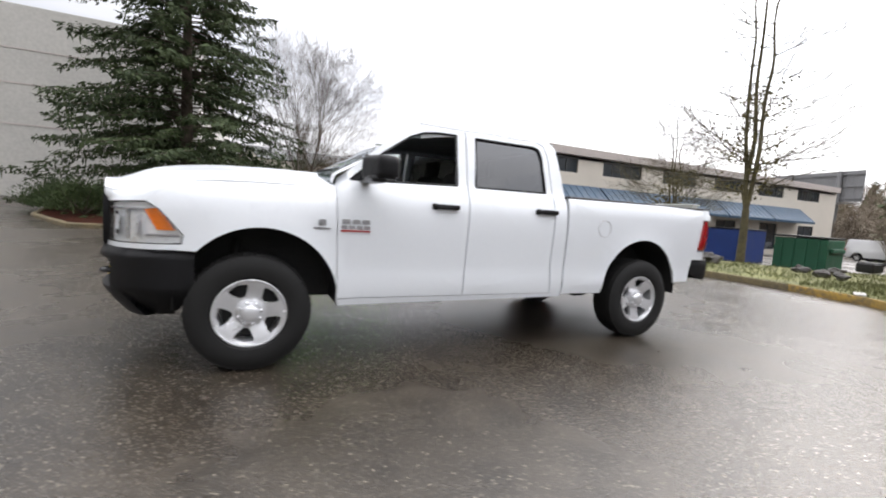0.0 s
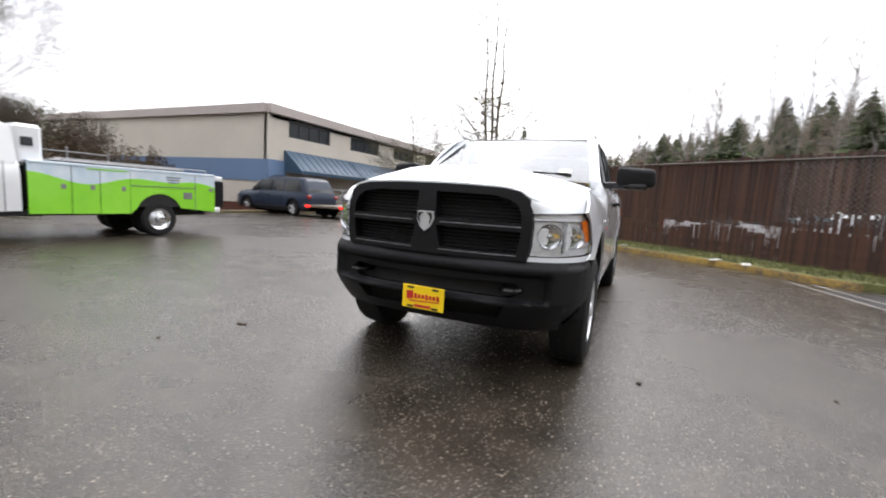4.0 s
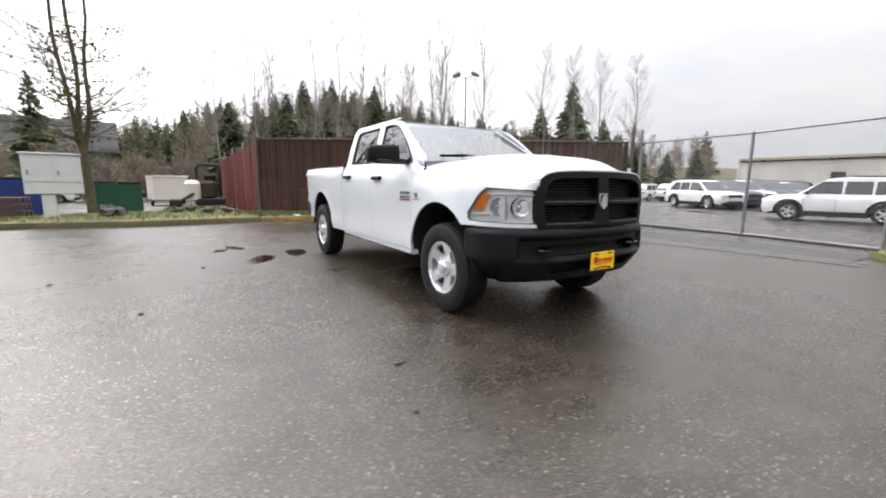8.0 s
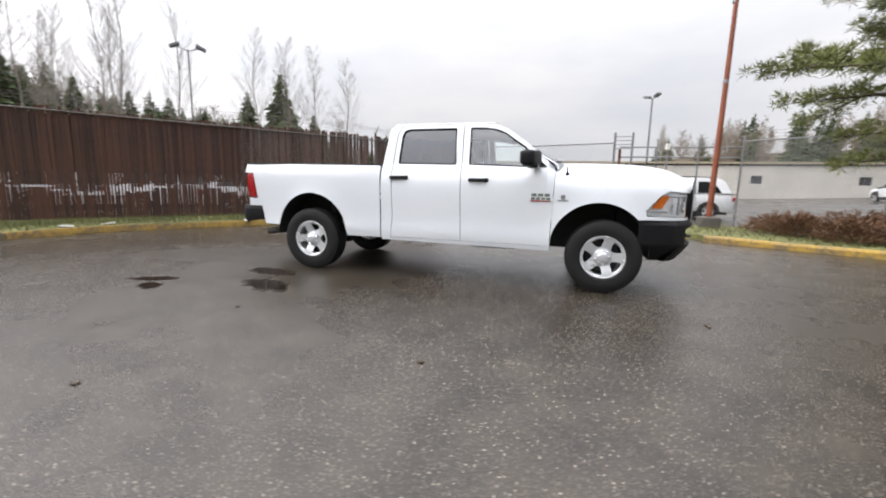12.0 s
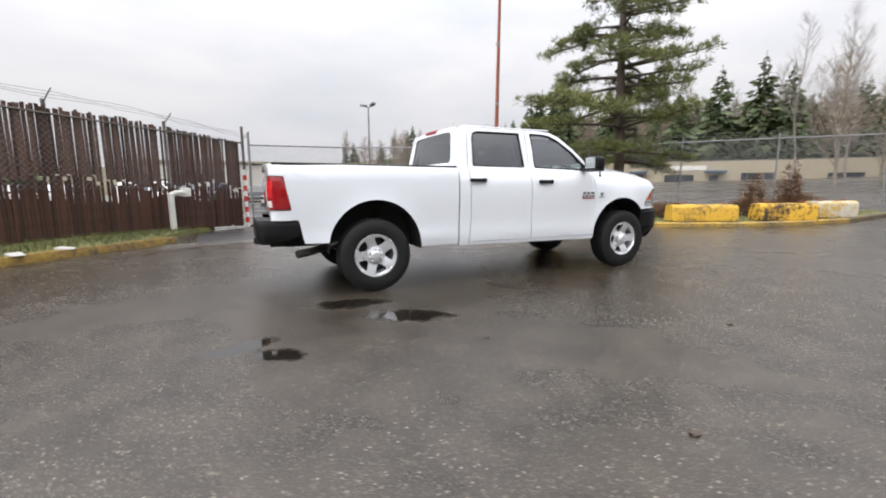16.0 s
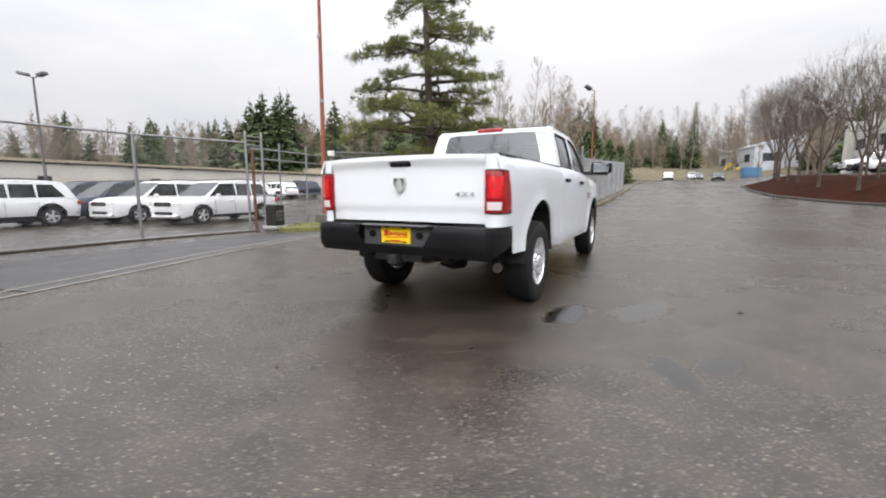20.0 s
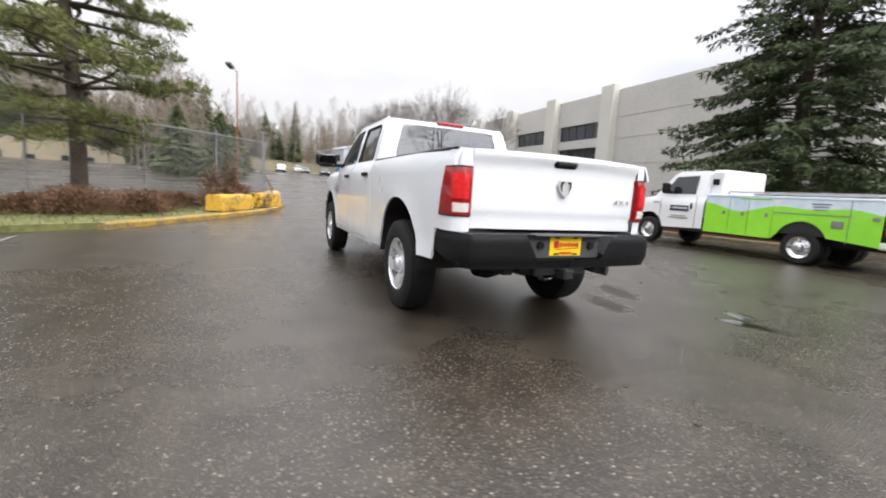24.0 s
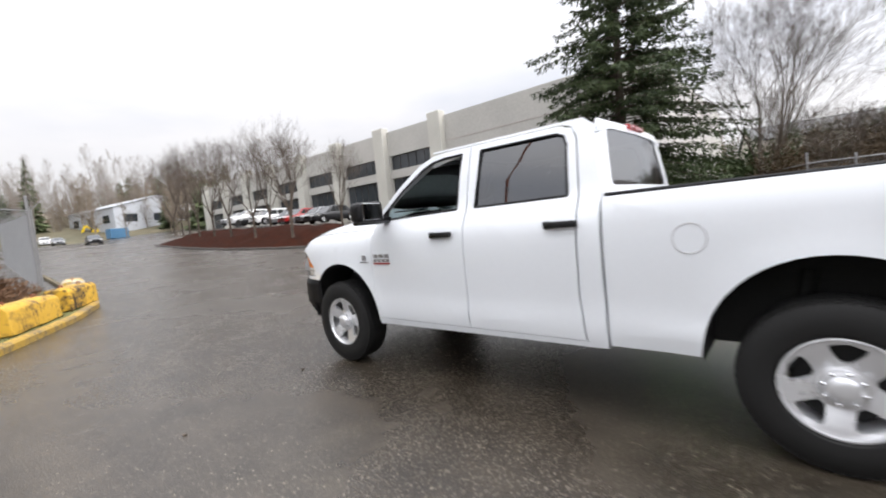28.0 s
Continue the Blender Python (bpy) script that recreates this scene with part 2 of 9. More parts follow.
M_ASPHALT = asphalt_material()
M_WHITE = mat("white_car_paint", (0.755, 0.785, 0.82), 0.35, var=0.012, coat=1.0, rvar=0.02, scale=0.8)
M_BLACKPL = mat("black_textured_plastic", (0.007, 0.007, 0.008), 0.48, bump=0.02, fine=420, var=0.2, spec=0.2)
M_BLACKGL = mat("gloss_black", (0.008, 0.008, 0.009), 0.22, var=0.1)
M_DARK = mat("underbody_black", (0.012, 0.012, 0.012), 0.75, var=0.3)
M_RUBBER = mat("tyre_rubber", (0.011, 0.011, 0.011), 0.66, bump=0.02, fine=160, var=0.25, spec=0.3)
M_RIM = mat("silver_wheel_paint", (0.72, 0.73, 0.75), 0.25, 0.55, var=0.03, rvar=0.04)
M_SILVER = mat("satin_silver", (0.62, 0.63, 0.64), 0.35, 0.5, var=0.04)
M_CHROME = mat("chrome", (0.75, 0.76, 0.78), 0.09, 1.0, var=0.03, rvar=0.03)
M_STEEL = mat("galvanised_steel", (0.27, 0.27, 0.275), 0.5, 0.6, var=0.18, scale=5)
M_GLASS = glass("clear_car_glass", (0.62, 0.75, 0.70), ior=2.2)
M_BACKGLASS = glass("mirrored_rear_glass", (0.07, 0.077, 0.08), ior=2.45)
M_TINT = glass("dark_tinted_glass", (0.035, 0.04, 0.042), ior=2.1)
M_TINT2 = glass("lightly_tinted_glass", (0.78, 0.87, 0.84), ior=2.3)
M_LENS = glass("clear_lamp_lens", (0.96, 0.97, 0.98), ior=1.35)
M_REDLENS = mat("red_lamp_lens", (0.30, 0.008, 0.011), 0.12, var=0.25, scale=14, coat=0.6)
M_ORANGE = mat("amber_reflector", (0.85, 0.22, 0.02), 0.2, var=0.1, scale=30, coat=0.5)
M_YELLOW = mat("yellow_plate", (0.95, 0.66, 0.01), 0.4, var=0.05)
M_REDINK = mat("red_print", (0.55, 0.03, 0.02), 0.5, var=0.1)
M_INTERIOR = mat("dark_grey_trim", (0.060, 0.060, 0.062), 0.75, var=0.2)
M_SEAT = mat("charcoal_seat_cloth", (0.065, 0.065, 0.067), 0.9, var=0.2)


# ---------------------------------------------------------------- builders
def smooth(me, angle=35):
    for p in me.polygons:
        p.use_smooth = True
    me.set_sharp_from_angle(angle=radians(angle))


def part(name, bm, material, parent=None, label="", angle=35):
    first = material[0] if isinstance(material, (list, tuple)) else material
    if first.name.endswith(("glass", "lens")) and any(e.is_boundary for e in bm.edges):
        # open panes look outwards
        bm.normal_update()
        if sum(f.normal.dot(f.calc_center_median() - Vector((0, 0, 1.0))) for f in bm.faces) < 0:
            bmesh.ops.reverse_faces(bm, faces=bm.faces)
    me = bpy.data.meshes.new(name)
    bm.to_mesh(me)
    bm.free()
    for m in (material if isinstance(material, (list, tuple)) else [material]):
        me.materials.append(m)
    smooth(me, angle)
    ob = new(name, me)
    ob.parent = parent
    if label:
        ob["label"] = label
    return ob


def thing(name, label="", category="", m=None, group="", kind=""):
    ob = new(name)
    ob.empty_display_size = 0.2
    if m is not None:
        ob.matrix_basis = m
    return tagged(ob, label, category, group, kind)


def box(bm, c, s, bevel=0.0, rot=None, seg=1):
    r = bmesh.ops.create_cube(bm, size=1.0)
    mtx = Matrix.Translation(c) @ (rot.to_4x4() if rot is not None else Matrix()) @ Matrix.Diagonal((*s, 1))
    bmesh.ops.transform(bm, matrix=mtx, verts=r["verts"])
    if bevel:
        es = list({e for v in r["verts"] for e in v.link_edges})
        bmesh.ops.bevel(bm, geom=es, offset=bevel, segments=seg, affect="EDGES", profile=0.6)


def rod(bm, a, b, r0, r1=None, seg=8, caps=True):
    a, b = Vector(a), Vector(b)
    r1 = r0 if r1 is None else r1
    d = b - a
    if d.length < 1e-6:
        return
    q = d.to_track_quat("Z", "Y")
    ring = []
    for p, r in ((a, r0), (b, r1)):
        ring.append([bm.verts.new(p + q @ Vector((r * math.cos(2 * math.pi * i / seg), r * math.sin(2 * math.pi * i / seg), 0))) for i in range(seg)])
    for i in range(seg):
        j = (i + 1) % seg
        bm.faces.new((ring[0][i], ring[0][j], ring[1][j], ring[1][i]))
    if caps:
        bm.faces.new(ring[0][::-1]); bm.faces.new(ring[1])


def tube(bm, pts, r, seg=8):
    for a, b in zip(pts, pts[1:]):
        rod(bm, a, b, r, r, seg)


def lathe(bm, prof, axis="x", seg=36, c=(0, 0, 0), closed=False):
    """Turn a profile of (along, radius) round the axis."""
    rings = []
    for u, r in prof:
        ring = []
        for i in range(seg):
            t = 2 * math.pi * i / seg
            p = (u, r * math.cos(t), r * math.sin(t)) if axis == "x" else (r * math.cos(t), r * math.sin(t), u)
            ring.append(bm.verts.new(Vector(c) + Vector(p)))
        rings.append(ring)
    for a, b in zip(rings, rings[1:] + (rings[:1] if closed else [])):
        for i in range(seg):
            j = (i + 1) % seg
            bm.faces.new((a[i], a[j], b[j], b[i]))


def panel(bm, outer, holes, fun, du=0.12, dv=0.12, thick=0.0, inward=None):
    """Fill a flat outline with holes, cut it into a fine net and lay it on the surface fun(u, v); thick turns the rim inwards."""
    tmp = bmesh.new()
    loops = []
    for loop in [outer] + list(holes):
        vs = [tmp.verts.new((u, v, 0)) for u, v in loop]
        loops.append([tmp.edges.new((vs[i], vs[(i + 1) % len(vs)])) for i in range(len(vs))])
    bmesh.ops.triangle_fill(tmp, use_beauty=True, edges=[e for lp in loops for e in lp])
    for f in tmp.faces:
        if f.normal.z < 0:
            f.normal_flip()
    us, vs = [p[0] for p in outer], [p[1] for p in outer]
    for axis, lo, hi, d in ((0, min(us), max(us), du), (1, min(vs), max(vs), dv)):
        k = int((hi - lo) / d)
        for i in range(1, k + 1):
            co, no = [0, 0, 0], [0, 0, 0]
            co[axis], no[axis] = lo + (hi - lo) * i / (k + 1), 1
            bmesh.ops.bisect_plane(tmp, geom=tmp.verts[:] + tmp.edges[:] + tmp.faces[:], plane_co=co, plane_no=no, dist=1e-6)
    rim = [e for e in tmp.edges if e.is_boundary] if thick else []
    vmap = {}
    for v in tmp.verts:
        vmap[v] = bm.verts.new(fun(v.co.x, v.co.y))
    for f in tmp.faces:
        try:
            bm.faces.new([vmap[v] for v in f.verts])
        except ValueError:
            pass
    if thick:
        off = {}
        for e in rim:
            for v in e.verts:
                if v not in off:
                    p = vmap[v].co
                    off[v] = bm.verts.new(p + Vector(inward(p) if callable(inward) else inward) * thick)
        for e in rim:
            a, b = e.verts
            try:
                bm.faces.new((vmap[a], vmap[b], off[b], off[a]))
            except ValueError:
                pass
    tmp.free()


def arc(cx, cy, r, a0, a1, n=14):
    return [(cx + r * math.cos(radians(a0 + (a1 - a0) * i / n)), cy + r * math.sin(radians(a0 + (a1 - a0) * i / n))) for i in range(n + 1)]


def rrect(x0, y0, x1, y1, r, n=3):
    return (arc(x1 - r, y1 - r, r, 0, 90, n) + arc(x0 + r, y1 - r, r, 90, 180, n) + arc(x0 + r, y0 + r, r, 180, 270, n) + arc(x1 - r, y0 + r, r, 270, 360, n))


def ip(x, xs, ys):
    return float(np.interp(x, xs, ys))


def spline(xs, ys):
    """A smooth curve through the points, as a dense table."""
    xs, ys = np.array(xs, float), np.array(ys, float)
    g = np.gradient(ys, xs)
    def f(x):
        i = int(min(max(np.searchsorted(xs, x) - 1, 0), len(xs) - 2))
        h = xs[i + 1] - xs[i]
        t = min(max((x - xs[i]) / h, 0), 1)
        return float((2 * t**3 - 3 * t**2 + 1) * ys[i] + (t**3 - 2 * t**2 + t) * h * g[i] + (3 * t**2 - 2 * t**3) * ys[i + 1] + (t**3 - t**2) * h * g[i + 1])
    return f


def ramp01(t):
    t = min(max(t, 0.0), 1.0)
    return t * t * (3 - 2 * t)


def ground_z(x, y):
    """Level round the truck; falls a little to the car lot in the west and to the south, rises up the road to the north and north-east."""
    w = min(max((-5.6 - x) / 3.4, 0), 1)
    r = max(0.0, min(y, 170) - 8)
    q = max(0.0, -10 - max(y, -80))
    e = max(0.0, min(x, 40) - 13) * min(max((y - 8) / 14, 0), 1)
    return -0.12 * w * w * (3 - 2 * w) + 0.055 * r * r / (r + 14) - 0.020 * max(0.0, r - 45) - 0.025 * q + 0.075 * e


# ---------------------------------------------------------------- ground
def build_ground():
    def axis_steps(lim):
        v = [i * 2.0 for i in range(-20, 21)] + [40 * 1.28 ** i for i in range(1, 17)]
        v += [-40 * 1.28 ** i for i in range(1, 17)]
        return sorted(v)
    xs, ys = axis_steps(0), axis_steps(0)
    bm = bmesh.new()
    grid = [[bm.verts.new((x, y, ground_z(x, y))) for x in xs] for y in ys]
    for j in range(len(ys) - 1):
        for i in range(len(xs) - 1):
            bm.faces.new((grid[j][i], grid[j][i + 1], grid[j + 1][i + 1], grid[j + 1][i]))
    tagged(part("ground", bm, M_ASPHALT, angle=180), "wet worn grey asphalt yard and road", "ground", kind="structure")


build_ground()


# ---------------------------------------------------------------- the white pickup
Z_SIDE = spline([0.30, 0.42, 0.52, 0.62, 0.70, 0.85, 1.02, 1.15, 1.27, 1.36, 1.42, 1.46, 1.6, 1.8, 1.93, 2.0],
                [0.930, 0.950, 0.972, 0.985, 0.978, 0.984, 0.992, 0.994, 0.985, 0.962, 0.925, 0.905, 0.872, 0.818, 0.775, 0.755])
Z_BED = spline([0.40, 0.52, 0.62, 0.70, 0.85, 1.05, 1.2, 1.32, 1.40, 1.46], [0.945, 0.970, 0.985, 0.978, 0.984, 0.993, 0.993, 0.986, 0.968, 0.93])
Z_FEND = spline([0.40, 0.55, 0.70, 0.85, 1.0, 1.12, 1.22, 1.30, 1.36, 1.42], [0.955, 0.975, 0.985, 0.990, 0.994, 0.992, 0.978, 0.945, 0.895, 0.84])
ARCH_F, ARCH_R, R_ARCH = (1.835, 0.50), (-1.885, 0.52), 0.535


def flare(y, z):
    out = 0.0
    for cy, cz in (ARCH_F, ARCH_R):
        d = math.hypot(y - cy, z - cz)
        out += 0.015 * math.exp(-((d - R_ARCH) / 0.07) ** 2)
    return out


def side_x(y, z):
    if y > 1.30:
        x = Z_FEND(z) - 0.12 * max(0, (y - 2.05)) ** 2
    elif y < -0.84:
        x = Z_BED(z) - 0.030 * max(0, (-y - 1.6) / 1.2) ** 2
    else:
        x = Z_SIDE(z)
    return x + flare(y, z)


def side(s):
    return lambda u, v: (s * side_x(u, v), u, v)


def part_sides(name, outline, holes, material, parent, thick=0.03, label="", step=0.09, shift=0.0):
    made = []
    for s in (-1, 1):
        bm = bmesh.new()
        panel(bm, outline, holes, lambda u, v: (s * (side_x(u, v) + shift), u, v), step, step, thick, lambda p: (-s, 0, 0))
        bmesh.ops.recalc_face_normals(bm, faces=bm.faces)
        made.append(part(name, bm, material, parent, label))
    return made


def build_truck():
    T = thing("pickup_truck", "white four-door crew-cab pickup truck parked on wet asphalt", "pickup truck")
    # fenders, doors, cab corners and bed sides
    part_sides("front_fender", [(1.305, 0.47), (1.333, 1.375), (1.6, 1.368), (2.0, 1.345), (2.33, 1.312), (2.525, 1.182), (2.445, 1.130), (2.305, 0.965), (2.315, 0.905), (2.40, 0.868), (2.345, 0.862)]
               + arc(ARCH_F[0], ARCH_F[1], R_ARCH, 42, 180, 22) + [(1.301, 0.46)], [], M_WHITE, T, 0.018)
    win_f = [(1.225, 1.425), (0.96, 1.66), (0.72, 1.825), (0.60, 1.872), (0.47, 1.888), (0.295, 1.890), (0.312, 1.452)]
    win_r = [(0.132, 1.452), (0.106, 1.888), (-0.52, 1.885), (-0.575, 1.862), (-0.598, 1.80), (-0.618, 1.458)]
    fd = part_sides("front_door", [(1.300, 0.515), (1.328, 1.378), (1.315, 1.428), (1.0, 1.70), (0.76, 1.872), (0.62, 1.925), (0.48, 1.938), (0.212, 1.940), (0.218, 1.44), (0.236, 0.515)], [win_f], M_WHITE, T)
    rd = part_sides("rear_door", [(0.226, 0.515), (0.208, 1.44), (0.200, 1.940), (-0.54, 1.936), (-0.625, 1.905), (-0.662, 1.83), (-0.690, 1.45), (-0.675, 0.80), (-0.70, 0.515)], [win_r], M_WHITE, T)
    part_sides("cab_corner", [(-0.712, 0.515), (-0.687, 0.80), (-0.702, 1.45), (-0.672, 1.83), (-0.635, 1.912), (-0.55, 1.946), (0.62, 1.948), (0.62, 1.962), (-0.70, 1.962), (-0.775, 1.90), (-0.838, 1.47), (-0.838, 0.49)], [], M_WHITE, T)
    part_sides("rocker_sill", [(1.300, 0.455), (1.300, 0.510), (-0.838, 0.510), (-0.838, 0.475)], [], M_WHITE, T, 0.08)
    part_sides("bed_side", [(-0.856, 0.50), (-0.856, 1.425), (-2.975, 1.440), (-2.985, 1.315), (-2.845, 1.312), (-2.785, 0.955), (-2.78, 0.855), (-2.715, 0.848), (-2.665, 0.60)]
               + [p for p in arc(ARCH_R[0], ARCH_R[1], R_ARCH, 172, 8, 22)] + [(-1.34, 0.50)], [], M_WHITE, T, 0.018)
    part_sides("window_glass", [(p[0], p[1]) for p in win_r], [], M_TINT, T, 0, "dark tinted rear side window", 0.15, -0.012)
    # the passenger's front window is up, the driver's is wound down
    for s in (1,):
        bm = bmesh.new()
        panel(bm, win_f, [], lambda u, v: (s * (side_x(u, v) - 0.012), u, v), 0.15, 0.15)
        part("window_glass", bm, M_TINT2, T, "front side window, wound up")
    for i, s in enumerate((-1, 1)):
        for dr, y0 in ((fd[i], 0.43), (rd[i], -0.60)):
            bm = bmesh.new()
            zc = 1.262 if y0 > 0 else 1.278
            box(bm, (s * (side_x(y0, zc) + 0.020), y0, zc), (0.035, 0.215, 0.044), 0.012, seg=2)
            box(bm, (s * (side_x(y0, zc) + 0.006), y0 + 0.105, zc), (0.02, 0.06, 0.052), 0.008)
            part("door_handle", bm, M_BLACKGL, dr, "black pull handle")
        for dr, wy in ((fd[i], win_f), (rd[i], win_r)):
            bm = bmesh.new()
            loop = [Vector((s * (side_x(u, v) + 0.001), u, v)) for u, v in wy]
            tube(bm, loop + loop[:1], 0.009, 6)
            part("window_seal", bm, M_BLACKPL, dr, "black rubber seal")
        bm = bmesh.new()
        y0, y1 = 1.10, 1.29
        panel(bm, [(1.225, 1.43), (1.10, 1.43), (1.10, 1.535)], [], lambda u, v: (s * (side_x(u, v) + 0.004), u, v))
        part("window_corner_trim", bm, M_BLACKPL, fd[i])
    # hood
    zc = spline([1.34, 1.9, 2.25, 2.5, 2.7, 2.82, 2.89], [1.500, 1.498, 1.482, 1.450, 1.402, 1.360, 1.325])
    hw = spline([1.34, 1.9, 2.2, 2.35, 2.5, 2.65, 2.78, 2.885], [0.90, 0.912, 0.920, 0.912, 0.880, 0.812, 0.732, 0.655])
    def hood(u, v):
        x = u * hw(v)
        k = min(max((v - 2.60) / 0.28, 0), 1)
        k = k ** 1.8
        bulge = 0.024 / (1 + math.exp((abs(x) - 0.42) * 26))
        z = zc(v) - 0.022 + bulge - 0.095 * abs(u) ** 3 - 0.028 * u * u
        rim = ip(abs(x), [0, 0.25, 0.48, 0.585, 0.64, 0.66], [1.326, 1.324, 1.316, 1.299, 1.266, 1.245])
        return (x, v - 0.19 * x * x * min(max((v - 1.9) / 0.98, 0), 1) - 0.11 * u * u * max(0, 1 - (v - 1.37) / 0.5) ** 2, z * (1 - k) + rim * k)
    bm = bmesh.new()
    panel(bm, [(-1, 1.37), (1, 1.37), (1, 2.885), (-1, 2.885)], [], hood, 0.09, 0.075, 0.012, (0, 0, -1))
    part("hood", bm, M_WHITE, T)
    # cowl strip with wipers
    bm = bmesh.new()
    panel(bm, [(-0.62, 1.28), (0.62, 1.28), (0.62, 1.50), (-0.62, 1.50)], [], lambda u, v: (u, v - 0.10 * u * u, 1.440 - 0.09 * u * u), 0.2, 0.1)
    part("cowl", bm, M_BLACKPL, T, "black cowl under the windscreen")
    for x0 in (-0.62, 0.10):
        bm = bmesh.new()
        tube(bm, [(x0 + 0.56, 1.375 - 0.10 * (x0 + 0.56) ** 2, 1.500), (x0 + 0.3, 1.375, 1.512), (x0, 1.365 - 0.1 * x0 * x0, 1.505)], 0.009, 6)
        part("wiper", bm, M_BLACKPL, T)
    # windscreen, roof, back of the cab
    def wind(u, v):
        y = ip(v, [0, 1], [1.46, 0.60]) - 0.10 * u * u * (1 - 0.55 * v)
        z = 1.475 + 0.445 * v - 0.03 * u * u * (1 - v)
        return (u * ip(v, [0, 1], [0.845, 0.695]), y, z)
    bm = bmesh.new()
    panel(bm, [(-0.99, -0.15), (0.99, -0.15), (0.99, 0.975), (-0.99, 0.975)], [], wind, 0.2, 0.12)
    part("windscreen", bm, M_GLASS, T, "clear windscreen with a sticker")
    for s in (-1, 1):
        bm = bmesh.new()
        panel(bm, [(s * 0.978, -0.14), (s * 1.02, -0.12), (s * 1.085, -0.02), (s * 1.095, 1.0), (s * 0.978, 1.0)], [],
              lambda u, v: tuple(Vector(wind(u, v)) + Vector((0, 0, 0.006))), 0.05, 0.08)
        part("a_pillar", bm, M_WHITE, T)
    bm = bmesh.new()
    box(bm, (0.0, 0, 0), (0.11, 0.003, 0.075))
    st = part("sticker", bm, mat("paper_sticker", (0.75, 0.74, 0.6), 0.7), T, "paper sticker behind the windscreen")
    st.matrix_basis = pose(-0.60, 1.31, 1.535, 63, 0, 0)
    def roof(u, v):
        return (u * 0.775, v, 1.972 - 0.040 * abs(u) ** 3 - 0.020 * u * u - 0.050 * max(0, (v - 0.15) / 0.45) ** 2 - 0.03 * max(0, (-0.6 - v) / 0.2) ** 2)
    bm = bmesh.new()
    panel(bm, [(-1, -0.80), (1, -0.80), (1, 0.62), (-1, 0.62)], [], roof, 0.12, 0.1, 0.03, (0, 0, -1))
    part("roof", bm, M_WHITE, T)
    def back(u, v):
        y = ip(v, [0.5, 1.45, 1.93], [-0.838, -0.838, -0.775])
        return (u * ip(v, [0.5, 1.42, 1.5, 1.94], [0.965, 0.93, 0.89, 0.745]), y - 0.03 * (1 - u * u), v)
    rg = rrect(-0.80, 1.50, 0.80, 1.895, 0.06)
    bm = bmesh.new()
    panel(bm, [(-1, 0.5), (1, 0.5), (1, 1.945), (-1, 1.945)], [rg], back, 0.2, 0.1)
    part("cab_back", bm, M_WHITE, T)
    bm = bmesh.new()
    panel(bm, rg, [], lambda u, v: tuple(Vector(back(u, v)) + Vector((0, 0.008, 0))), 0.3, 0.2)
    part("rear_window", bm, M_BACKGLASS, T, "dark tinted rear window mirroring the sky")
    bm = bmesh.new()
    box(bm, (0, -0.800, 1.940), (0.36, 0.05, 0.045), 0.012)
    bl = part("brake_light", bm, M_REDLENS, T, "high red brake light")
    bm = bmesh.new()
    box(bm, (0, -0.824, 1.940), (0.10, 0.012, 0.034), 0.004)
    part("cargo_lens", bm, M_LENS, bl)
    # bed
    bm = bmesh.new()
    box(bm, (0, -1.91, 1.00), (1.06, 2.08, 0.03))
    for s in (-1, 1):
        box(bm, (s * 0.80, -1.91, 1.26), (0.03, 2.08, 0.33))
        box(bm, (s * 0.665, -1.91, 1.09), (0.27, 2.08, 0.03))
    box(bm, (0, -0.875, 1.22), (1.60, 0.03, 0.42))
    part("cargo_bed", bm, M_WHITE, T, "white open cargo bed")
    for s in (-1, 1):
        bm = bmesh.new()
        for y0, y1 in ((-0.866, -2.955),):
            box(bm, (s * 0.870, (y0 + y1) / 2, 1.437), (0.165, y0 - y1, 0.022), 0.008)
            for v in bm.verts:
                v.co.x -= s * 0.018 * max(0, (-v.co.y - 1.6) / 1.2) ** 2
        part("bed_rail_cap", bm, M_BLACKPL, T, "black bed rail cap")
    def gate(u, v):
        y = -2.985 - 0.012 * ip(v, [0.87, 0.98, 1.0, 1.30, 1.34, 1.40, 1.455], [0, 0, 1, 1, 1.1, 3.4, 3.0]) + 0.03 * (abs(u) / 0.8) ** 4
        return (u, y, v + (0.014 * (1 - (u / 0.8) ** 2) if v > 1.3 else 0))
    hr = rrect(-0.115, 1.342, 0.115, 1.392, 0.018)
    bm = bmesh.new()
    panel(bm, [(-0.803, 0.875), (0.803, 0.875), (0.803, 1.44), (-0.803, 1.44)], [hr], gate, 0.16, 0.03, 0.05, (0, 1, 0))
    tg = part("tailgate", bm, M_WHITE, T)
    bm = bmesh.new()
    box(bm, (0, -2.975, 1.373), (0.25, 0.03, 0.07))
    box(bm, (0, -3.016, 1.385), (0.19, 0.03, 0.03), 0.01)
    part("tailgate_handle", bm, M_BLACKPL, tg, "black tailgate latch handle")
    bm = bmesh.new()
    box(bm, (0, -2.93, 1.425), (1.60, 0.07, 0.022), 0.008)
    part("gate_cap", bm, M_BLACKPL, tg)
    emblem(T, (0, -3.012, 1.205), -1, 0.062)
    # lettering on the tailgate
    cu = bpy.data.curves.new("drive_badge", "FONT")
    cu.body, cu.size, cu.extrude, cu.align_x, cu.space_character = "4X4", 0.060, 0.0015, "CENTER", 1.25
    tx = new("drive_badge", cu)
    tx.data.materials.append(mat("dark_chrome_letters", (0.26, 0.26, 0.27), 0.3, 0.4))
    tx.matrix_basis = pose(0.63, -3.004, 1.096, 90, 0, 0) @ Matrix.Diagonal((1.45, 1, 1, 1))
    dg = bpy.context.evaluated_depsgraph_get()
    me = bpy.data.meshes.new_from_object(tx.evaluated_get(dg))
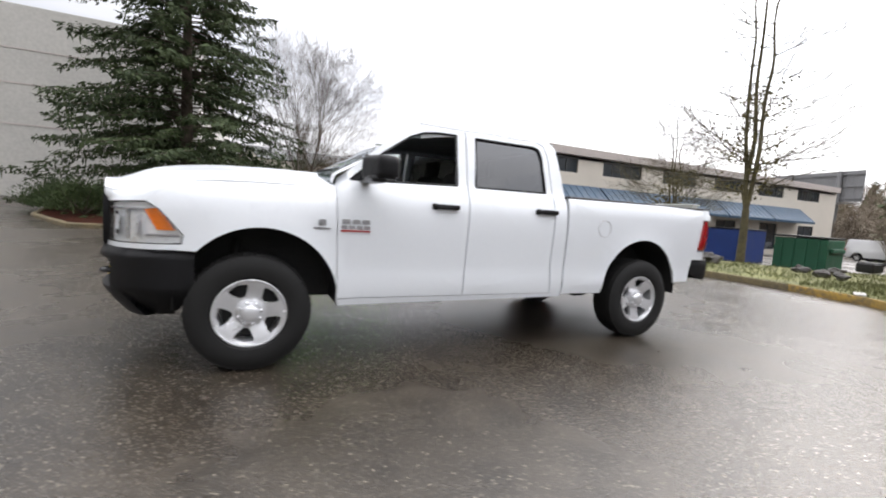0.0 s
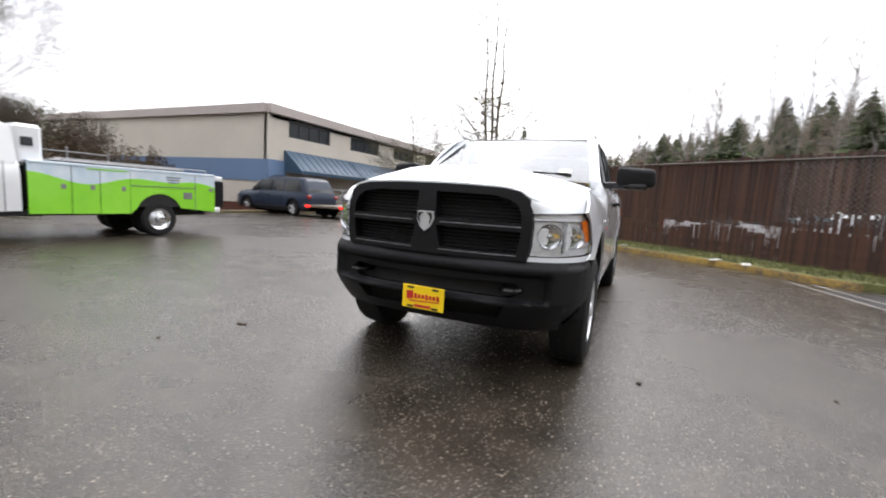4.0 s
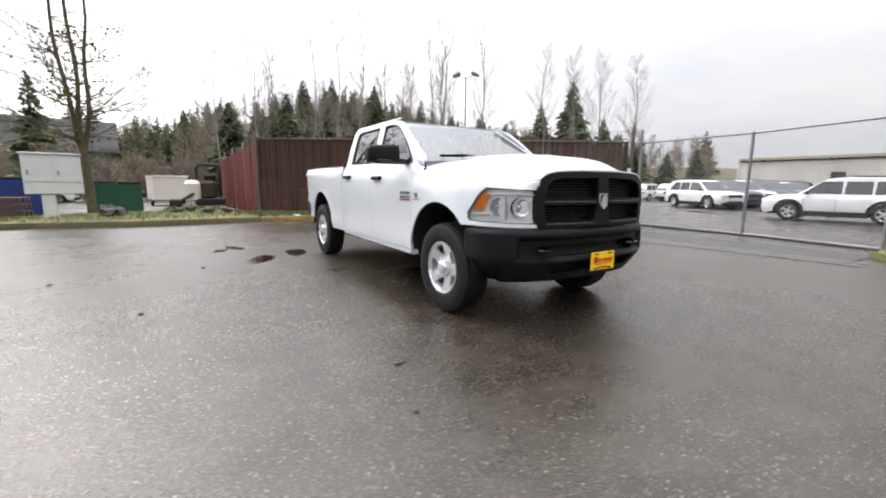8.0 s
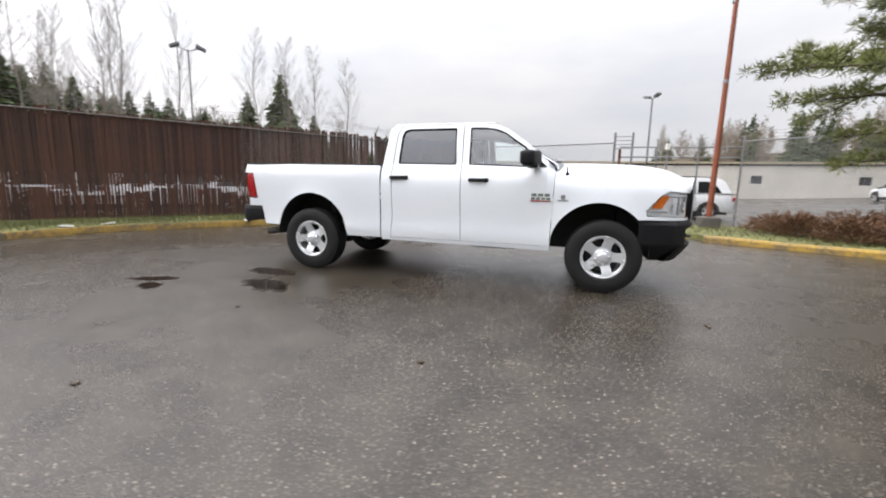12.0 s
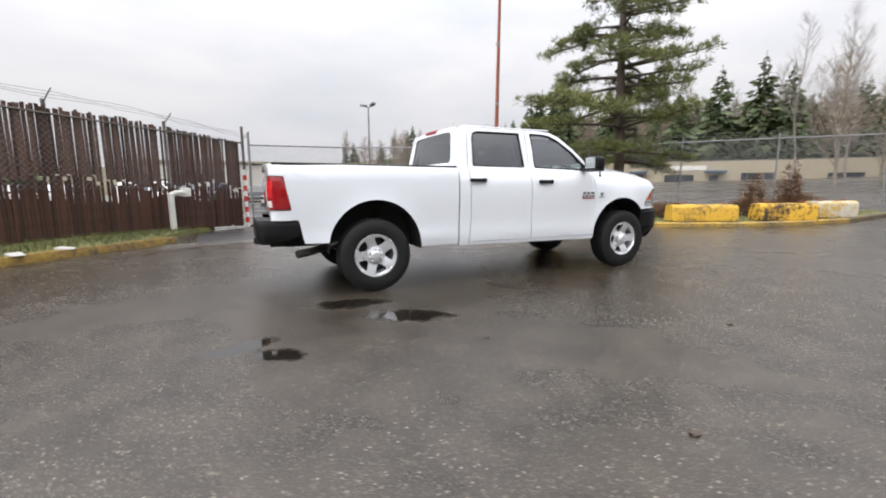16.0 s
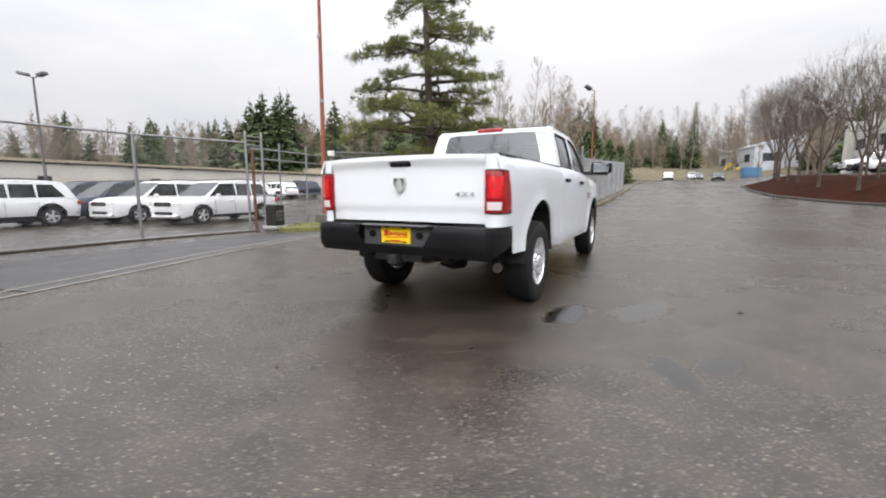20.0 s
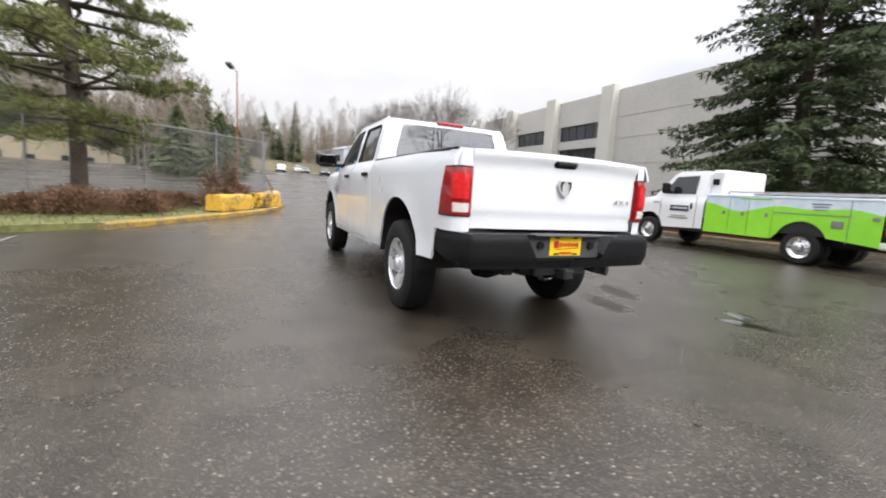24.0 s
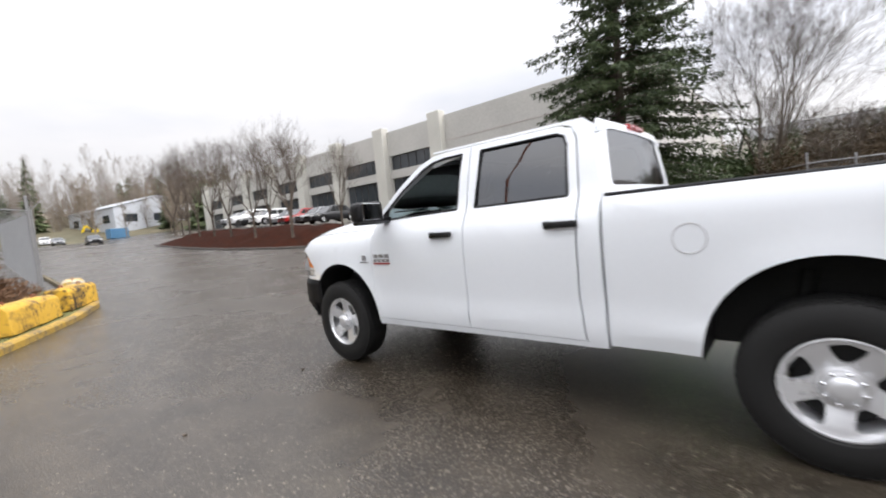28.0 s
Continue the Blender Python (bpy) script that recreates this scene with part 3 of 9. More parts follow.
    mtx = tx.matrix_basis.copy()
    bpy.data.objects.remove(tx)
    me.transform(mtx)
    tb = new("drive_badge", me)
    tb.parent = tg
    tb["label"] = "silver four-wheel-drive lettering"
    # corner lamps at the back
    lx, ly = spline([0, 1, 2, 3, 4], [0.964, 0.956, 0.932, 0.876, 0.808]), spline([0, 1, 2, 3, 4], [-2.78, -2.87, -2.945, -2.985, -2.985])
    def lamp(s, off=0.0):
        def f(u, v):
            b = off + (0.014 * math.cos((v - 1.136) / 0.36 * 3.1416) ** 0.5 if off and abs(v - 1.136) < 0.178 else 0.0)
            return (s * (lx(u) - (0.993 - Z_BED(v)) * max(0, 1 - u / 3.2) + b * 0.7 * (1 if u < 2.5 else 0.2)), ly(u) - b * (0.3 if u < 1.5 else 1.0), v)
        return f
    for s in (-1, 1):
        bm = bmesh.new()
        panel(bm, [(0.9, 1.318), (4, 1.318), (4, 1.440), (0.9, 1.440)], [], lamp(s), 0.35, 0.1)
        bmesh.ops.recalc_face_normals(bm, faces=bm.faces)
        part("bed_corner", bm, M_WHITE, T)
        bm = bmesh.new()
        panel(bm, [(0.0, 0.85), (4, 0.85), (4, 0.955), (0.0, 0.955)], [], lamp(s), 0.35, 0.05)
        bmesh.ops.recalc_face_normals(bm, faces=bm.faces)
        part("bed_corner", bm, M_WHITE, T)
        bm = bmesh.new()
        panel(bm, [(0.10, 0.965), (4, 0.960), (4, 1.312), (0.9, 1.308)], [], lamp(s, 0.004), 0.30, 0.035, 0.03, lambda p: (-s * 0.6, 0.8, 0))
        bmesh.ops.recalc_face_normals(bm, faces=bm.faces)
        tl = part("tail_light", bm, M_REDLENS, T, "red tail light cluster")
        bm = bmesh.new()
        loop = [Vector(lamp(s, 0.003)(u, v)) for u, v in [(0.10 + 3.9 * i / 10, 0.963) for i in range(11)] + [(4, 1.312)] + [(4 - 3.1 * i / 10, 1.312 - 0.004 * i / 10) for i in range(11)]]
        tube(bm, loop + loop[:1], 0.005, 5)
        part("lamp_seal", bm, M_BLACKPL, tl)
        bm = bmesh.new()
        panel(bm, [(2.1, 0.990), (3.75, 0.990), (3.75, 1.055), (2.05, 1.055)], [], lamp(s, 0.008), 0.3, 0.1)
        part("reversing_lens", bm, mat("white_lamp_lens", (0.72, 0.66, 0.64), 0.15, coat=0.5) if s < 0 else bpy.data.materials["white_lamp_lens"], tl, "clear reversing lens")
        bm = bmesh.new()
        panel(bm, [(1.9, 1.085), (3.70, 1.085), (3.70, 1.262), (1.85, 1.262)], [], lamp(s, 0.008), 0.3, 0.1)
        part("brake_lens", bm, mat("bright_red_lens", (0.62, 0.022, 0.026), 0.10, var=0.3, scale=30, coat=0.8) if s < 0 else bpy.data.materials["bright_red_lens"], tl, "brighter red brake lens")
    # rear bumper
    bx = spline([0, 1, 2, 3, 4], [0.948, 0.930, 0.885, 0.745, 0.0])
    by = spline([0, 1, 2, 3, 4], [-2.70, -2.98, -3.09, -3.145, -3.165])
    def rb(s):
        def f(u, v):
            k = 0.05 * max(0, (0.70 - v) / 0.12) ** 2 + 0.02 * max(0, (v - 0.80) / 0.05) ** 2
            x, y = bx(u), by(u)
            return (s * (x - k * (1 if u < 1.5 else 0.3)), y + k * (1 if u > 1 else 0.2), v)
        return f
    bm = bmesh.new()
    for s in (-1, 1):
        panel(bm, [(0, 0.70), (0.5, 0.645), (1.5, 0.605), (4, 0.600), (4, 0.660), (3.62, 0.668), (3.50, 0.845), (0, 0.850)], [], rb(s), 0.22, 0.04, 0.03, lambda p: (0, 0, -0.2))
        panel(bm, [(0, -2.70), (1, -2.70), (1, -2.98), (0, -2.98)], [], lambda u, v: (s * u * 0.925, v, 0.848), 0.3, 0.1)
        panel(bm, [(0.30, -2.98), (0.925, -2.98), (0.88, -3.085), (0.76, -3.13), (0.37, -3.14), (0.30, -3.14)], [], lambda u, v: (s * u, v, 0.849), 0.3, 0.1)
    bmesh.ops.recalc_face_normals(bm, faces=bm.faces)
    rbp = part("rear_bumper", bm, M_BLACKPL, T, "black textured rear bumper with step pads")
    bm = bmesh.new()
    box(bm, (0, -3.075, 0.752), (0.70, 0.03, 0.185), 0.01)
    box(bm, (0, -3.10, 0.845), (0.66, 0.10, 0.02), 0.008)
    part("plate_recess", bm, mat("grey_plastic", (0.06, 0.06, 0.065), 0.55), rbp)
    plate(T, pose(0, -3.096, 0.763, 90, 0, 0))
    for s in (-1, 1):
        bm = bmesh.new()
        lathe(bm, [(-3.11, 0.0), (-3.112, 0.03), (-3.09, 0.034)], "x", 14)
        bmesh.ops.transform(bm, matrix=pose(s * 0.245, 0, 0.765) @ Matrix.Rotation(radians(90), 4, "Z"), verts=bm.verts)
        part("socket_cap", bm, M_BLACKGL, rbp)
    bm = bmesh.new()
    box(bm, (0, -3.02, 0.555), (0.50, 0.08, 0.07), 0.01)
    box(bm, (0, -3.10, 0.545), (0.09, 0.14, 0.085), 0.012)
    part("tow_hitch", bm, M_DARK, T, "black receiver hitch under the bumper")
    # front end
    fx = spline([0, 1, 2, 3, 4], [0.978, 0.955, 0.892, 0.785, 0.648])
    fy = spline([0, 1, 2, 3, 4], [2.30, 2.465, 2.605, 2.718, 2.795])
    def nose(s, off=0.0):
        return lambda u, v: (s * (fx(u) - off * 0.55 - 0.10 * max(0, v - 1.12)), fy(u) - off * 0.8 - 0.16 * max(0, v - 1.14), v)
    m_bezel = mat("grey_lamp_bezel", (0.55, 0.55, 0.56), 0.3, 0.3)
    for s in (-1, 1):
        out = [(0.12, 0.905), (3.95, 0.892), (3.95, 1.150), (1.35, 1.172), (0.88, 1.128), (0.02, 0.962)]
        bm = bmesh.new()
        panel(bm, [(-0.0, 0.862), (4.1, 0.862), (4.1, 0.890), (0.05, 0.900)], [], nose(s), 0.3, 0.03)
        part("lamp_sill", bm, M_WHITE, T)
        bm = bmesh.new()
        def brow(a, b):
            u = 1.30 + 2.82 * a
            lo = Vector(nose(s)(u, 1.176 - 0.022 * a))
            h = hood(s, 2.32 + 0.565 * a)
            hi = Vector((h[0] - s * 0.002, h[1], h[2] - 0.003))
            out = Vector((s * 0.5, 0.45, 0.75)) * (0.034 * math.sin(math.pi * b) * (1 - 0.6 * a) * min(1, 0.25 + a * 5))
            return lo.lerp(hi, b) + out
        panel(bm, [(0, 0), (1, 0), (1, 1), (0, 1)], [], brow, 0.07, 0.17)
        part("nose_panel", bm, M_WHITE, T)
        bm = bmesh.new()
        panel(bm, out, [], nose(s, 0.030), 0.4, 0.1)
        bmesh.ops.recalc_face_normals(bm, faces=bm.faces)
        hl = part("headlight", bm, mat("lamp_reflector", (0.90, 0.91, 0.92), 0.32, 0.10, var=0.12, scale=9, fine=30, bump=0.02) if s < 0 else bpy.data.materials["lamp_reflector"], T, "clear headlight with amber marker")
        bm = bmesh.new()
        panel(bm, out, [], nose(s, -0.004), 0.3, 0.08)
        part("lamp_lens", bm, M_LENS, hl).visible_shadow = False
        bm = bmesh.new()
        loop = [Vector(nose(s, -0.002)(u, v)) for u, v in out]
        tube(bm, loop + loop[:1], 0.004, 5)
        part("lamp_seal", bm, M_BLACKPL, hl)
        bm = bmesh.new()
        panel(bm, [(0.50, 0.990), (1.02, 0.990), (1.52, 1.120), (1.08, 1.132), (0.85, 1.085)], [], nose(s, 0.01), 0.3, 0.08, 0.02, lambda p: (0, -1, 0))
        part("marker_lamp", bm, M_ORANGE, hl, "amber side marker")
        for uc, r in ((1.95, 0.075), (3.05, 0.080)):
            bm = bmesh.new()
            c = Vector(nose(s, 0.030)(uc, 1.02))
            lathe(bm, [(0.014, r), (0.008, r * 0.9), (0.003, r * 0.6), (0.001, r * 0.25), (0.008, 0.012), (0.010, 0.0)], "x", 20)
            bmesh.ops.transform(bm, matrix=Matrix.Translation(c) @ Matrix.Rotation(radians(90 - s * 22), 4, "Z"), verts=bm.verts)
            part("reflector_bowl", bm, M_CHROME, hl)
        for ua, ub, z in ((0.3, 1.5, 0.955), (1.5, 3.8, 1.118), (2.4, 2.6, 1.02)):
            bm = bmesh.new()
            if ub - ua > 0.5:
                tube(bm, [Vector(nose(s, 0.022)(ua + (ub - ua) * i / 4, z)) for i in range(5)], 0.008, 5)
            else:
                tube(bm, [Vector(nose(s, 0.020)(ua, 0.92 + 0.05 * i)) for i in range(5)], 0.012, 5)
            part("lamp_bezel", bm, m_bezel, hl, "dark bezel inside the lamp")
    # grille
    gf = lambda off: (lambda u, v: (u, 2.885 - 0.19 * u * u - off - 0.10 * max(0, v - 1.15), v))
    outer = [(0.655, 0.862), (0.672, 0.95), (0.676, 1.08), (0.668, 1.17), (0.640, 1.240), (0.585, 1.285), (0.48, 1.304), (0.25, 1.312)]
    outer += [(-x, z) for x, z in outer[::-1]]
    holes = []
    for s in (-1, 1):
        holes += [[(s * 0.072, 1.095), (s * 0.062, 1.262), (s * 0.42, 1.256), (s * 0.52, 1.240), (s * 0.582, 1.200), (s * 0.607, 1.15), (s * 0.612, 1.090)],
                  [(s * 0.105, 0.908), (s * 0.074, 1.046), (s * 0.612, 1.042), (s * 0.604, 0.96), (s * 0.590, 0.908)]]
    bm = bmesh.new()
    panel(bm, outer, holes, gf(-0.014), 0.08, 0.08, 0.075, (0, -1, 0))
    gr = part("grille", bm, M_BLACKPL, T, "black cross-bar grille")
    bm = bmesh.new()
    panel(bm, [(-0.63, 0.88), (0.63, 0.88), (0.63, 1.21), (0.56, 1.27), (-0.56, 1.27), (-0.63, 1.21)], [], gf(0.075), 0.15, 0.2)
    part("grille_backing", bm, M_DARK, gr)
    bm = bmesh.new()
    for k in range(16):
        z = 0.912 + k * 0.0225
        if 1.04 < z < 1.09:
            continue
        for s in (-1, 1):
            tube(bm, [gf(0.055)(s * (0.06 + (0.1375 if z < 1.2 else 0.118) * i), z) for i in range(5)], 0.0045, 4)
    tagged(part("grille_mesh", bm, M_BLACKGL, gr, "black fine mesh"), kind="stuff")
    m_bar = mat("satin_grey_trim", (0.10, 0.10, 0.105), 0.35, 0.3)
    for z, w in ((1.068, 0.61), (0.892, 0.59)):
        for s in (-1, 1):
            bm = bmesh.new()
            tube(bm, [gf(-0.006)(s * (0.10 + (w - 0.10) * i / 4), z) for i in range(5)], 0.010, 6)
            part("grille_bar", bm, m_bar, gr, "satin grey cross bar")
    emblem(T, (0, 2.892, 1.072), 1, 0.062)
    # front bumper
    ux = [0, 1, 2, 3, 4, 5]
    bx2, by2 = spline(ux, [0.985, 0.975, 0.915, 0.77, 0.48, 0.0]), spline(ux, [2.29, 2.47, 2.63, 2.775, 2.875, 2.905])
    def fb(s, off=0.0):
        def f(u, v):
            k = 0.95 * max(0, (0.60 - v)) ** 1.25 + 0.60 * max(0, v - 0.815) + 0.05 * ramp01((u - 2.75) / 0.2) * ramp01((v - 0.588) / 0.03) * ramp01((0.785 - v) / 0.03) + off
            return (s * (bx2(u) - k * (1 if u < 2.2 else 0.35)), by2(u) - k * (0.15 if u < 1 else 1), v)
        return f
    bm = bmesh.new()
    for s in (-1, 1):
        slot = [(3.72, 0.622), (5, 0.622), (5, 0.712), (3.60, 0.722), (3.52, 0.69), (3.55, 0.645)]
        low = [(3.9, 0.478), (5, 0.478), (5, 0.575), (3.8, 0.575)]
        panel(bm, [(0, 0.640), (0.25, 0.535), (0.62, 0.440), (1.1, 0.405), (2.6, 0.400), (5, 0.405), (5, 0.478), (3.9, 0.478), (3.8, 0.575), (5, 0.575), (5, 0.622), (3.72, 0.622), (3.55, 0.645), (3.52, 0.69), (3.60, 0.722), (5, 0.712), (5, 0.862), (0, 0.862)],
              [], fb(s), 0.10, 0.018, 0.05, lambda p: (-s * 0.25, -0.9, 0))
    bmesh.ops.remove_doubles(bm, verts=bm.verts, dist=0.002)
    bmesh.ops.recalc_face_normals(bm, faces=bm.faces)
    fbp = part("front_bumper", bm, M_BLACKPL, T, "black textured front bumper", 50)
    bm = bmesh.new()
    for s in (-1, 1):
        panel(bm, [(0, 2.28), (0.98, 2.28), (0.97, 2.46), (0.90, 2.61), (0.76, 2.75), (0.47, 2.84), (0, 2.87)], [], lambda u, v: (s * u, v, 0.852), 0.3, 0.2)
        panel(bm, [(3.4, 0.40), (5, 0.40), (5, 0.75), (3.4, 0.75)], [], fb(s, 0.10), 0.4, 0.1)
    part("bumper_backing", bm, M_DARK, fbp)
    for s in (-1, 1):
        bm = bmesh.new()
        tube(bm, [(s * 0.64, 2.72, 0.675), (s * 0.63, 2.80, 0.678), (s * 0.60, 2.838, 0.676), (s * 0.54, 2.842, 0.674), (s * 0.51, 2.80, 0.672), (s * 0.51, 2.72, 0.672)], 0.017, 8)
        part("tow_hook", bm, M_BLACKGL, fbp, "black tow hook")
    plate(T, pose(-0.02, 2.918, 0.560, 90, 0, 180))
    # mirrors
    for s in (-1, 1):
        mr = bmesh.new()
        box(mr, (s * 1.195, 1.10, 1.510), (0.325, 0.15, 0.185), 0.05, seg=3)
        for v in mr.verts:
            v.co.z -= 0.10 * max(0, abs(v.co.x) - 1.20) * (1 if v.co.z > 1.5 else -0.4)
            v.co.y -= 0.25 * max(0, abs(v.co.x) - 1.10)
        mo = part("wing_mirror", mr, M_BLACKPL, T, "large black towing mirror")
        bm = bmesh.new()
        box(bm, (s * 1.145, 1.100, 1.425), (0.30, 0.12, 0.055), 0.022, seg=2)
        box(bm, (s * 0.985, 1.115, 1.430), (0.16, 0.085, 0.06), 0.018, seg=2)
        part("mirror_arm", bm, M_BLACKGL, mo)
        bm = bmesh.new()
        box(bm, (s * 1.198, 0.995, 1.510), (0.25, 0.010, 0.140), 0.003, Matrix.Rotation(-s * 0.245, 3, "Z"))
        part("mirror_glass", bm, M_CHROME, mo, "mirror glass")
    # badges on the doors, makers' marks as plain bars
    m_red = mat("badge_red", (0.35, 0.02, 0.02), 0.4)
    for s, dr in ((-1, fd[0]), (1, fd[1])):
        sx = lambda y, z: s * (side_x(y, z) + 0.004)
        bm = bmesh.new()
        box(bm, (sx(1.20, 1.10), 1.105, 1.105), (0.006, 0.058, 0.034), 0.002)
        bd = part("model_badge", bm, mat("badge_grey", (0.34, 0.34, 0.35), 0.3, 0.6) if s < 0 else bpy.data.materials["badge_grey"], dr, "silver badge with a red underline")
        for i in range(6):
            bm = bmesh.new()
            if i < 2:
                box(bm, (sx(1.20, 1.10), 1.180 + 0.075 * i, 1.105), (0.006, 0.058, 0.034), 0.002)
            else:
                box(bm, (sx(1.20, 1.06), 1.095 + 0.058 * (i - 2), 1.062), (0.006, 0.044, 0.028), 0.002)
            part("badge_bar", bm, bpy.data.materials["badge_grey"], bd)
        bm = bmesh.new()
        box(bm, (sx(1.20, 1.035), 1.182, 1.034), (0.006, 0.225, 0.012))
        part("badge_underline", bm, m_red, bd)
        bm = bmesh.new()
        box(bm, (s * (side_x(1.42, 1.085) + 0.003), 1.43, 1.088), (0.006, 0.05, 0.05), 0.01)
        box(bm, (s * (side_x(1.42, 1.04) + 0.003), 1.43, 1.047), (0.006, 0.12, 0.012))
        part("engine_badge", bm, bpy.data.materials["badge_grey"], T)
    # short aerial on the passenger's fender
    bm = bmesh.new()
    lathe(bm, [(1.335, 0.022), (1.355, 0.020), (1.365, 0.010), (1.425, 0.007), (1.43, 0.0)], "z", 10, (0.905, 1.46, 0))
    part("aerial", bm, M_BLACKPL, T, "short black aerial")
    # fuel flap on the driver's side
    bm = bmesh.new()
    ring = [Vector((-(side_x(-1.315 + 0.082 * math.cos(a), 1.155 + 0.082 * math.sin(a)) + 0.001), -1.315 + 0.082 * math.cos(a), 1.155 + 0.082 * math.sin(a))) for a in [2 * math.pi * i / 24 for i in range(25)]]
    tube(bm, ring, 0.0035, 5)
    part("fuel_flap", bm, mat("panel_gap_grey", (0.50, 0.50, 0.51), 0.6), T)
    wheels(T)
    chassis(T)
    cabin(T)
    return T


def emblem(T, c, d, r):
    """A plain shield in chrome with a dark middle."""
    shp = [(-0.9, 0.95), (0.9, 0.95), (1.0, 0.2), (0.6, -0.7), (0, -1.15), (-0.6, -0.7), (-1.0, 0.2)]
    bm = bmesh.new()
    panel(bm, [(u * r, v * r) for u, v in shp], [], lambda u, v: (c[0] + u, c[1] + d * (0.010 + 0.01 * (1 - (u / r) ** 2)), c[2] + v), 0.05, 0.05, 0.02, (0, -d, 0))
    e = part("emblem", bm, M_SILVER, T, "chrome shield emblem")
    bm = bmesh.new()
    for k in (-1, 1):
        panel(bm, [(k * 0.12 * r, 0.80 * r), (k * 0.78 * r, 0.78 * r), (k * 0.84 * r, 0.2 * r), (k * 0.50 * r, -0.55 * r), (k * 0.62 * r, 0.25 * r), (k * 0.50 * r, 0.55 * r)], [], lambda u, v: (c[0] + u, c[1] + d * 0.022, c[2] + v))
    part("emblem_inlay", bm, M_BLACKGL, e)


def plate(T, m):
    bm = bmesh.new()
    box(bm, (0, 0, -0.004), (0.305, 0.155, 0.006), 0.002)
    p = part("dealer_plate", bm, M_YELLOW, T, "yellow plate with red print")
    p.matrix_basis = m
    bm = bmesh.new()
    box(bm, (-0.095, 0.012, 0.002), (0.05, 0.055, 0.003), 0.001, Matrix.Rotation(0.1, 3, "Z"))
    for i in range(7):
        box(bm, (-0.052 + 0.027 * i, 0.008, 0.002), (0.019, 0.026 if i % 3 else 0.036, 0.003), 0.001, Matrix.Rotation(0.15, 3, "Z"))
    box(bm, (0.01, -0.022, 0.002), (0.22, 0.006, 0.003), 0, Matrix.Rotation(0.05, 3, "Z"))
    box(bm, (0.0, -0.056, 0.002), (0.12, 0.016, 0.003))
    part("plate_print", bm, M_REDINK, p)
    for sx in (-1, 1):
        for sy in (-1, 1):
            bm = bmesh.new()
            box(bm, (sx * 0.09, sy * 0.063, 0.002), (0.045, 0.012, 0.003))
            part("plate_slot", bm, M_DARK, p)


def wheels(T):
    R, W = 0.418, 0.275
    tyre = bmesh.new()
    lathe(tyre, [(-0.105, 0.242), (-0.128, 0.262), (-0.1375, 0.31), (-0.134, 0.355), (-0.122, 0.392), (-0.112, 0.409), (-0.085, 0.416), (-0.05, R), (0.05, R),
                 (0.085, 0.416), (0.112, 0.409), (0.122, 0.392), (0.134, 0.355), (0.1375, 0.31), (0.128, 0.262), (0.105, 0.242)], "x", 56)
    tread = bmesh.new()
    for k in range(56):
        a = 2 * math.pi * (k + 0.5) / 56
        for u in (-0.105, -0.058, 0.0, 0.058, 0.105):
            rr = R - 0.001 if abs(u) < 0.1 else 0.405
            box(tread, (u, rr * math.cos(a), rr * math.sin(a)), (0.044 if abs(u) < 0.1 else 0.022, 0.008 if abs(u) < 0.1 else 0.014, 0.030), 0, Matrix.Rotation(a, 3, "X"))
    me_t = bpy.data.meshes.new("tyre"); tyre.to_mesh(me_t); tyre.free(); me_t.materials.append(M_RUBBER); smooth(me_t)
    me_b = bpy.data.meshes.new("tread"); tread.to_mesh(me_b); tread.free(); me_b.materials.append(M_RUBBER); smooth(me_b)
    rim = bmesh.new()
    lathe(rim, [(0.108, 0.243), (0.122, 0.246), (0.124, 0.238), (0.105, 0.228), (0.03, 0.215), (-0.09, 0.213), (-0.11, 0.235)], "x", 48)
    # pressed disc with five windows between broad spokes
    def face(u, v):
        r = math.hypot(u, v)
        a5 = (math.atan2(v, u) - math.pi / 2) % (2 * math.pi / 5)
        near = min(a5, 2 * math.pi / 5 - a5) / (math.pi / 5)
        x = ip(r, [0, 0.085, 0.10, 0.15, 0.20, 0.225, 0.24], [0.085, 0.085, 0.075, 0.093, 0.108, 0.110, 0.116])
        return (x - 0.016 * near * near * ip(r, [0.09, 0.13, 0.2, 0.235], [0, 1, 1, 0]), u, v)
    wins = []
    for k in range(5):
        t0 = math.pi / 2 + math.pi / 5 + 2 * math.pi * k / 5
        wins.append([(r * math.cos(t0 + w), r * math.sin(t0 + w)) for r, w in ((0.118, -0.13), (0.118, 0.13), (0.146, 0.265), (0.188, 0.345), (0.209, 0.315), (0.215, 0.0), (0.209, -0.315), (0.188, -0.345), (0.146, -0.265))])
    panel(rim, arc(0, 0, 0.2385, 0, 352.5, 47), wins, face, 0.02, 0.02, 0.03, (-1, 0, 0))
    bmesh.ops.recalc_face_normals(rim, faces=rim.faces)
    me_r = bpy.data.meshes.new("rim"); rim.to_mesh(me_r); rim.free(); me_r.materials.append(M_RIM); smooth(me_r, 40)
    hub = bmesh.new()
    lathe(hub, [(0.05, 0.088), (0.090, 0.088), (0.104, 0.082), (0.110, 0.066), (0.124, 0.058), (0.134, 0.046), (0.137, 0.022), (0.138, 0.0)], "x", 28)
    me_h = bpy.data.meshes.new("hub_cap"); hub.to_mesh(me_h); hub.free(); me_h.materials.append(M_RIM); smooth(me_h)
    lug = bmesh.new()
    lathe(lug, [(0.095, 0.011), (0.117, 0.010), (0.120, 0.006), (0.120, 0.0)], "x", 6)
    me_l = bpy.data.meshes.new("lug_nut"); lug.to_mesh(me_l); lug.free(); me_l.materials.append(M_CHROME); smooth(me_l)
    drum = bmesh.new()
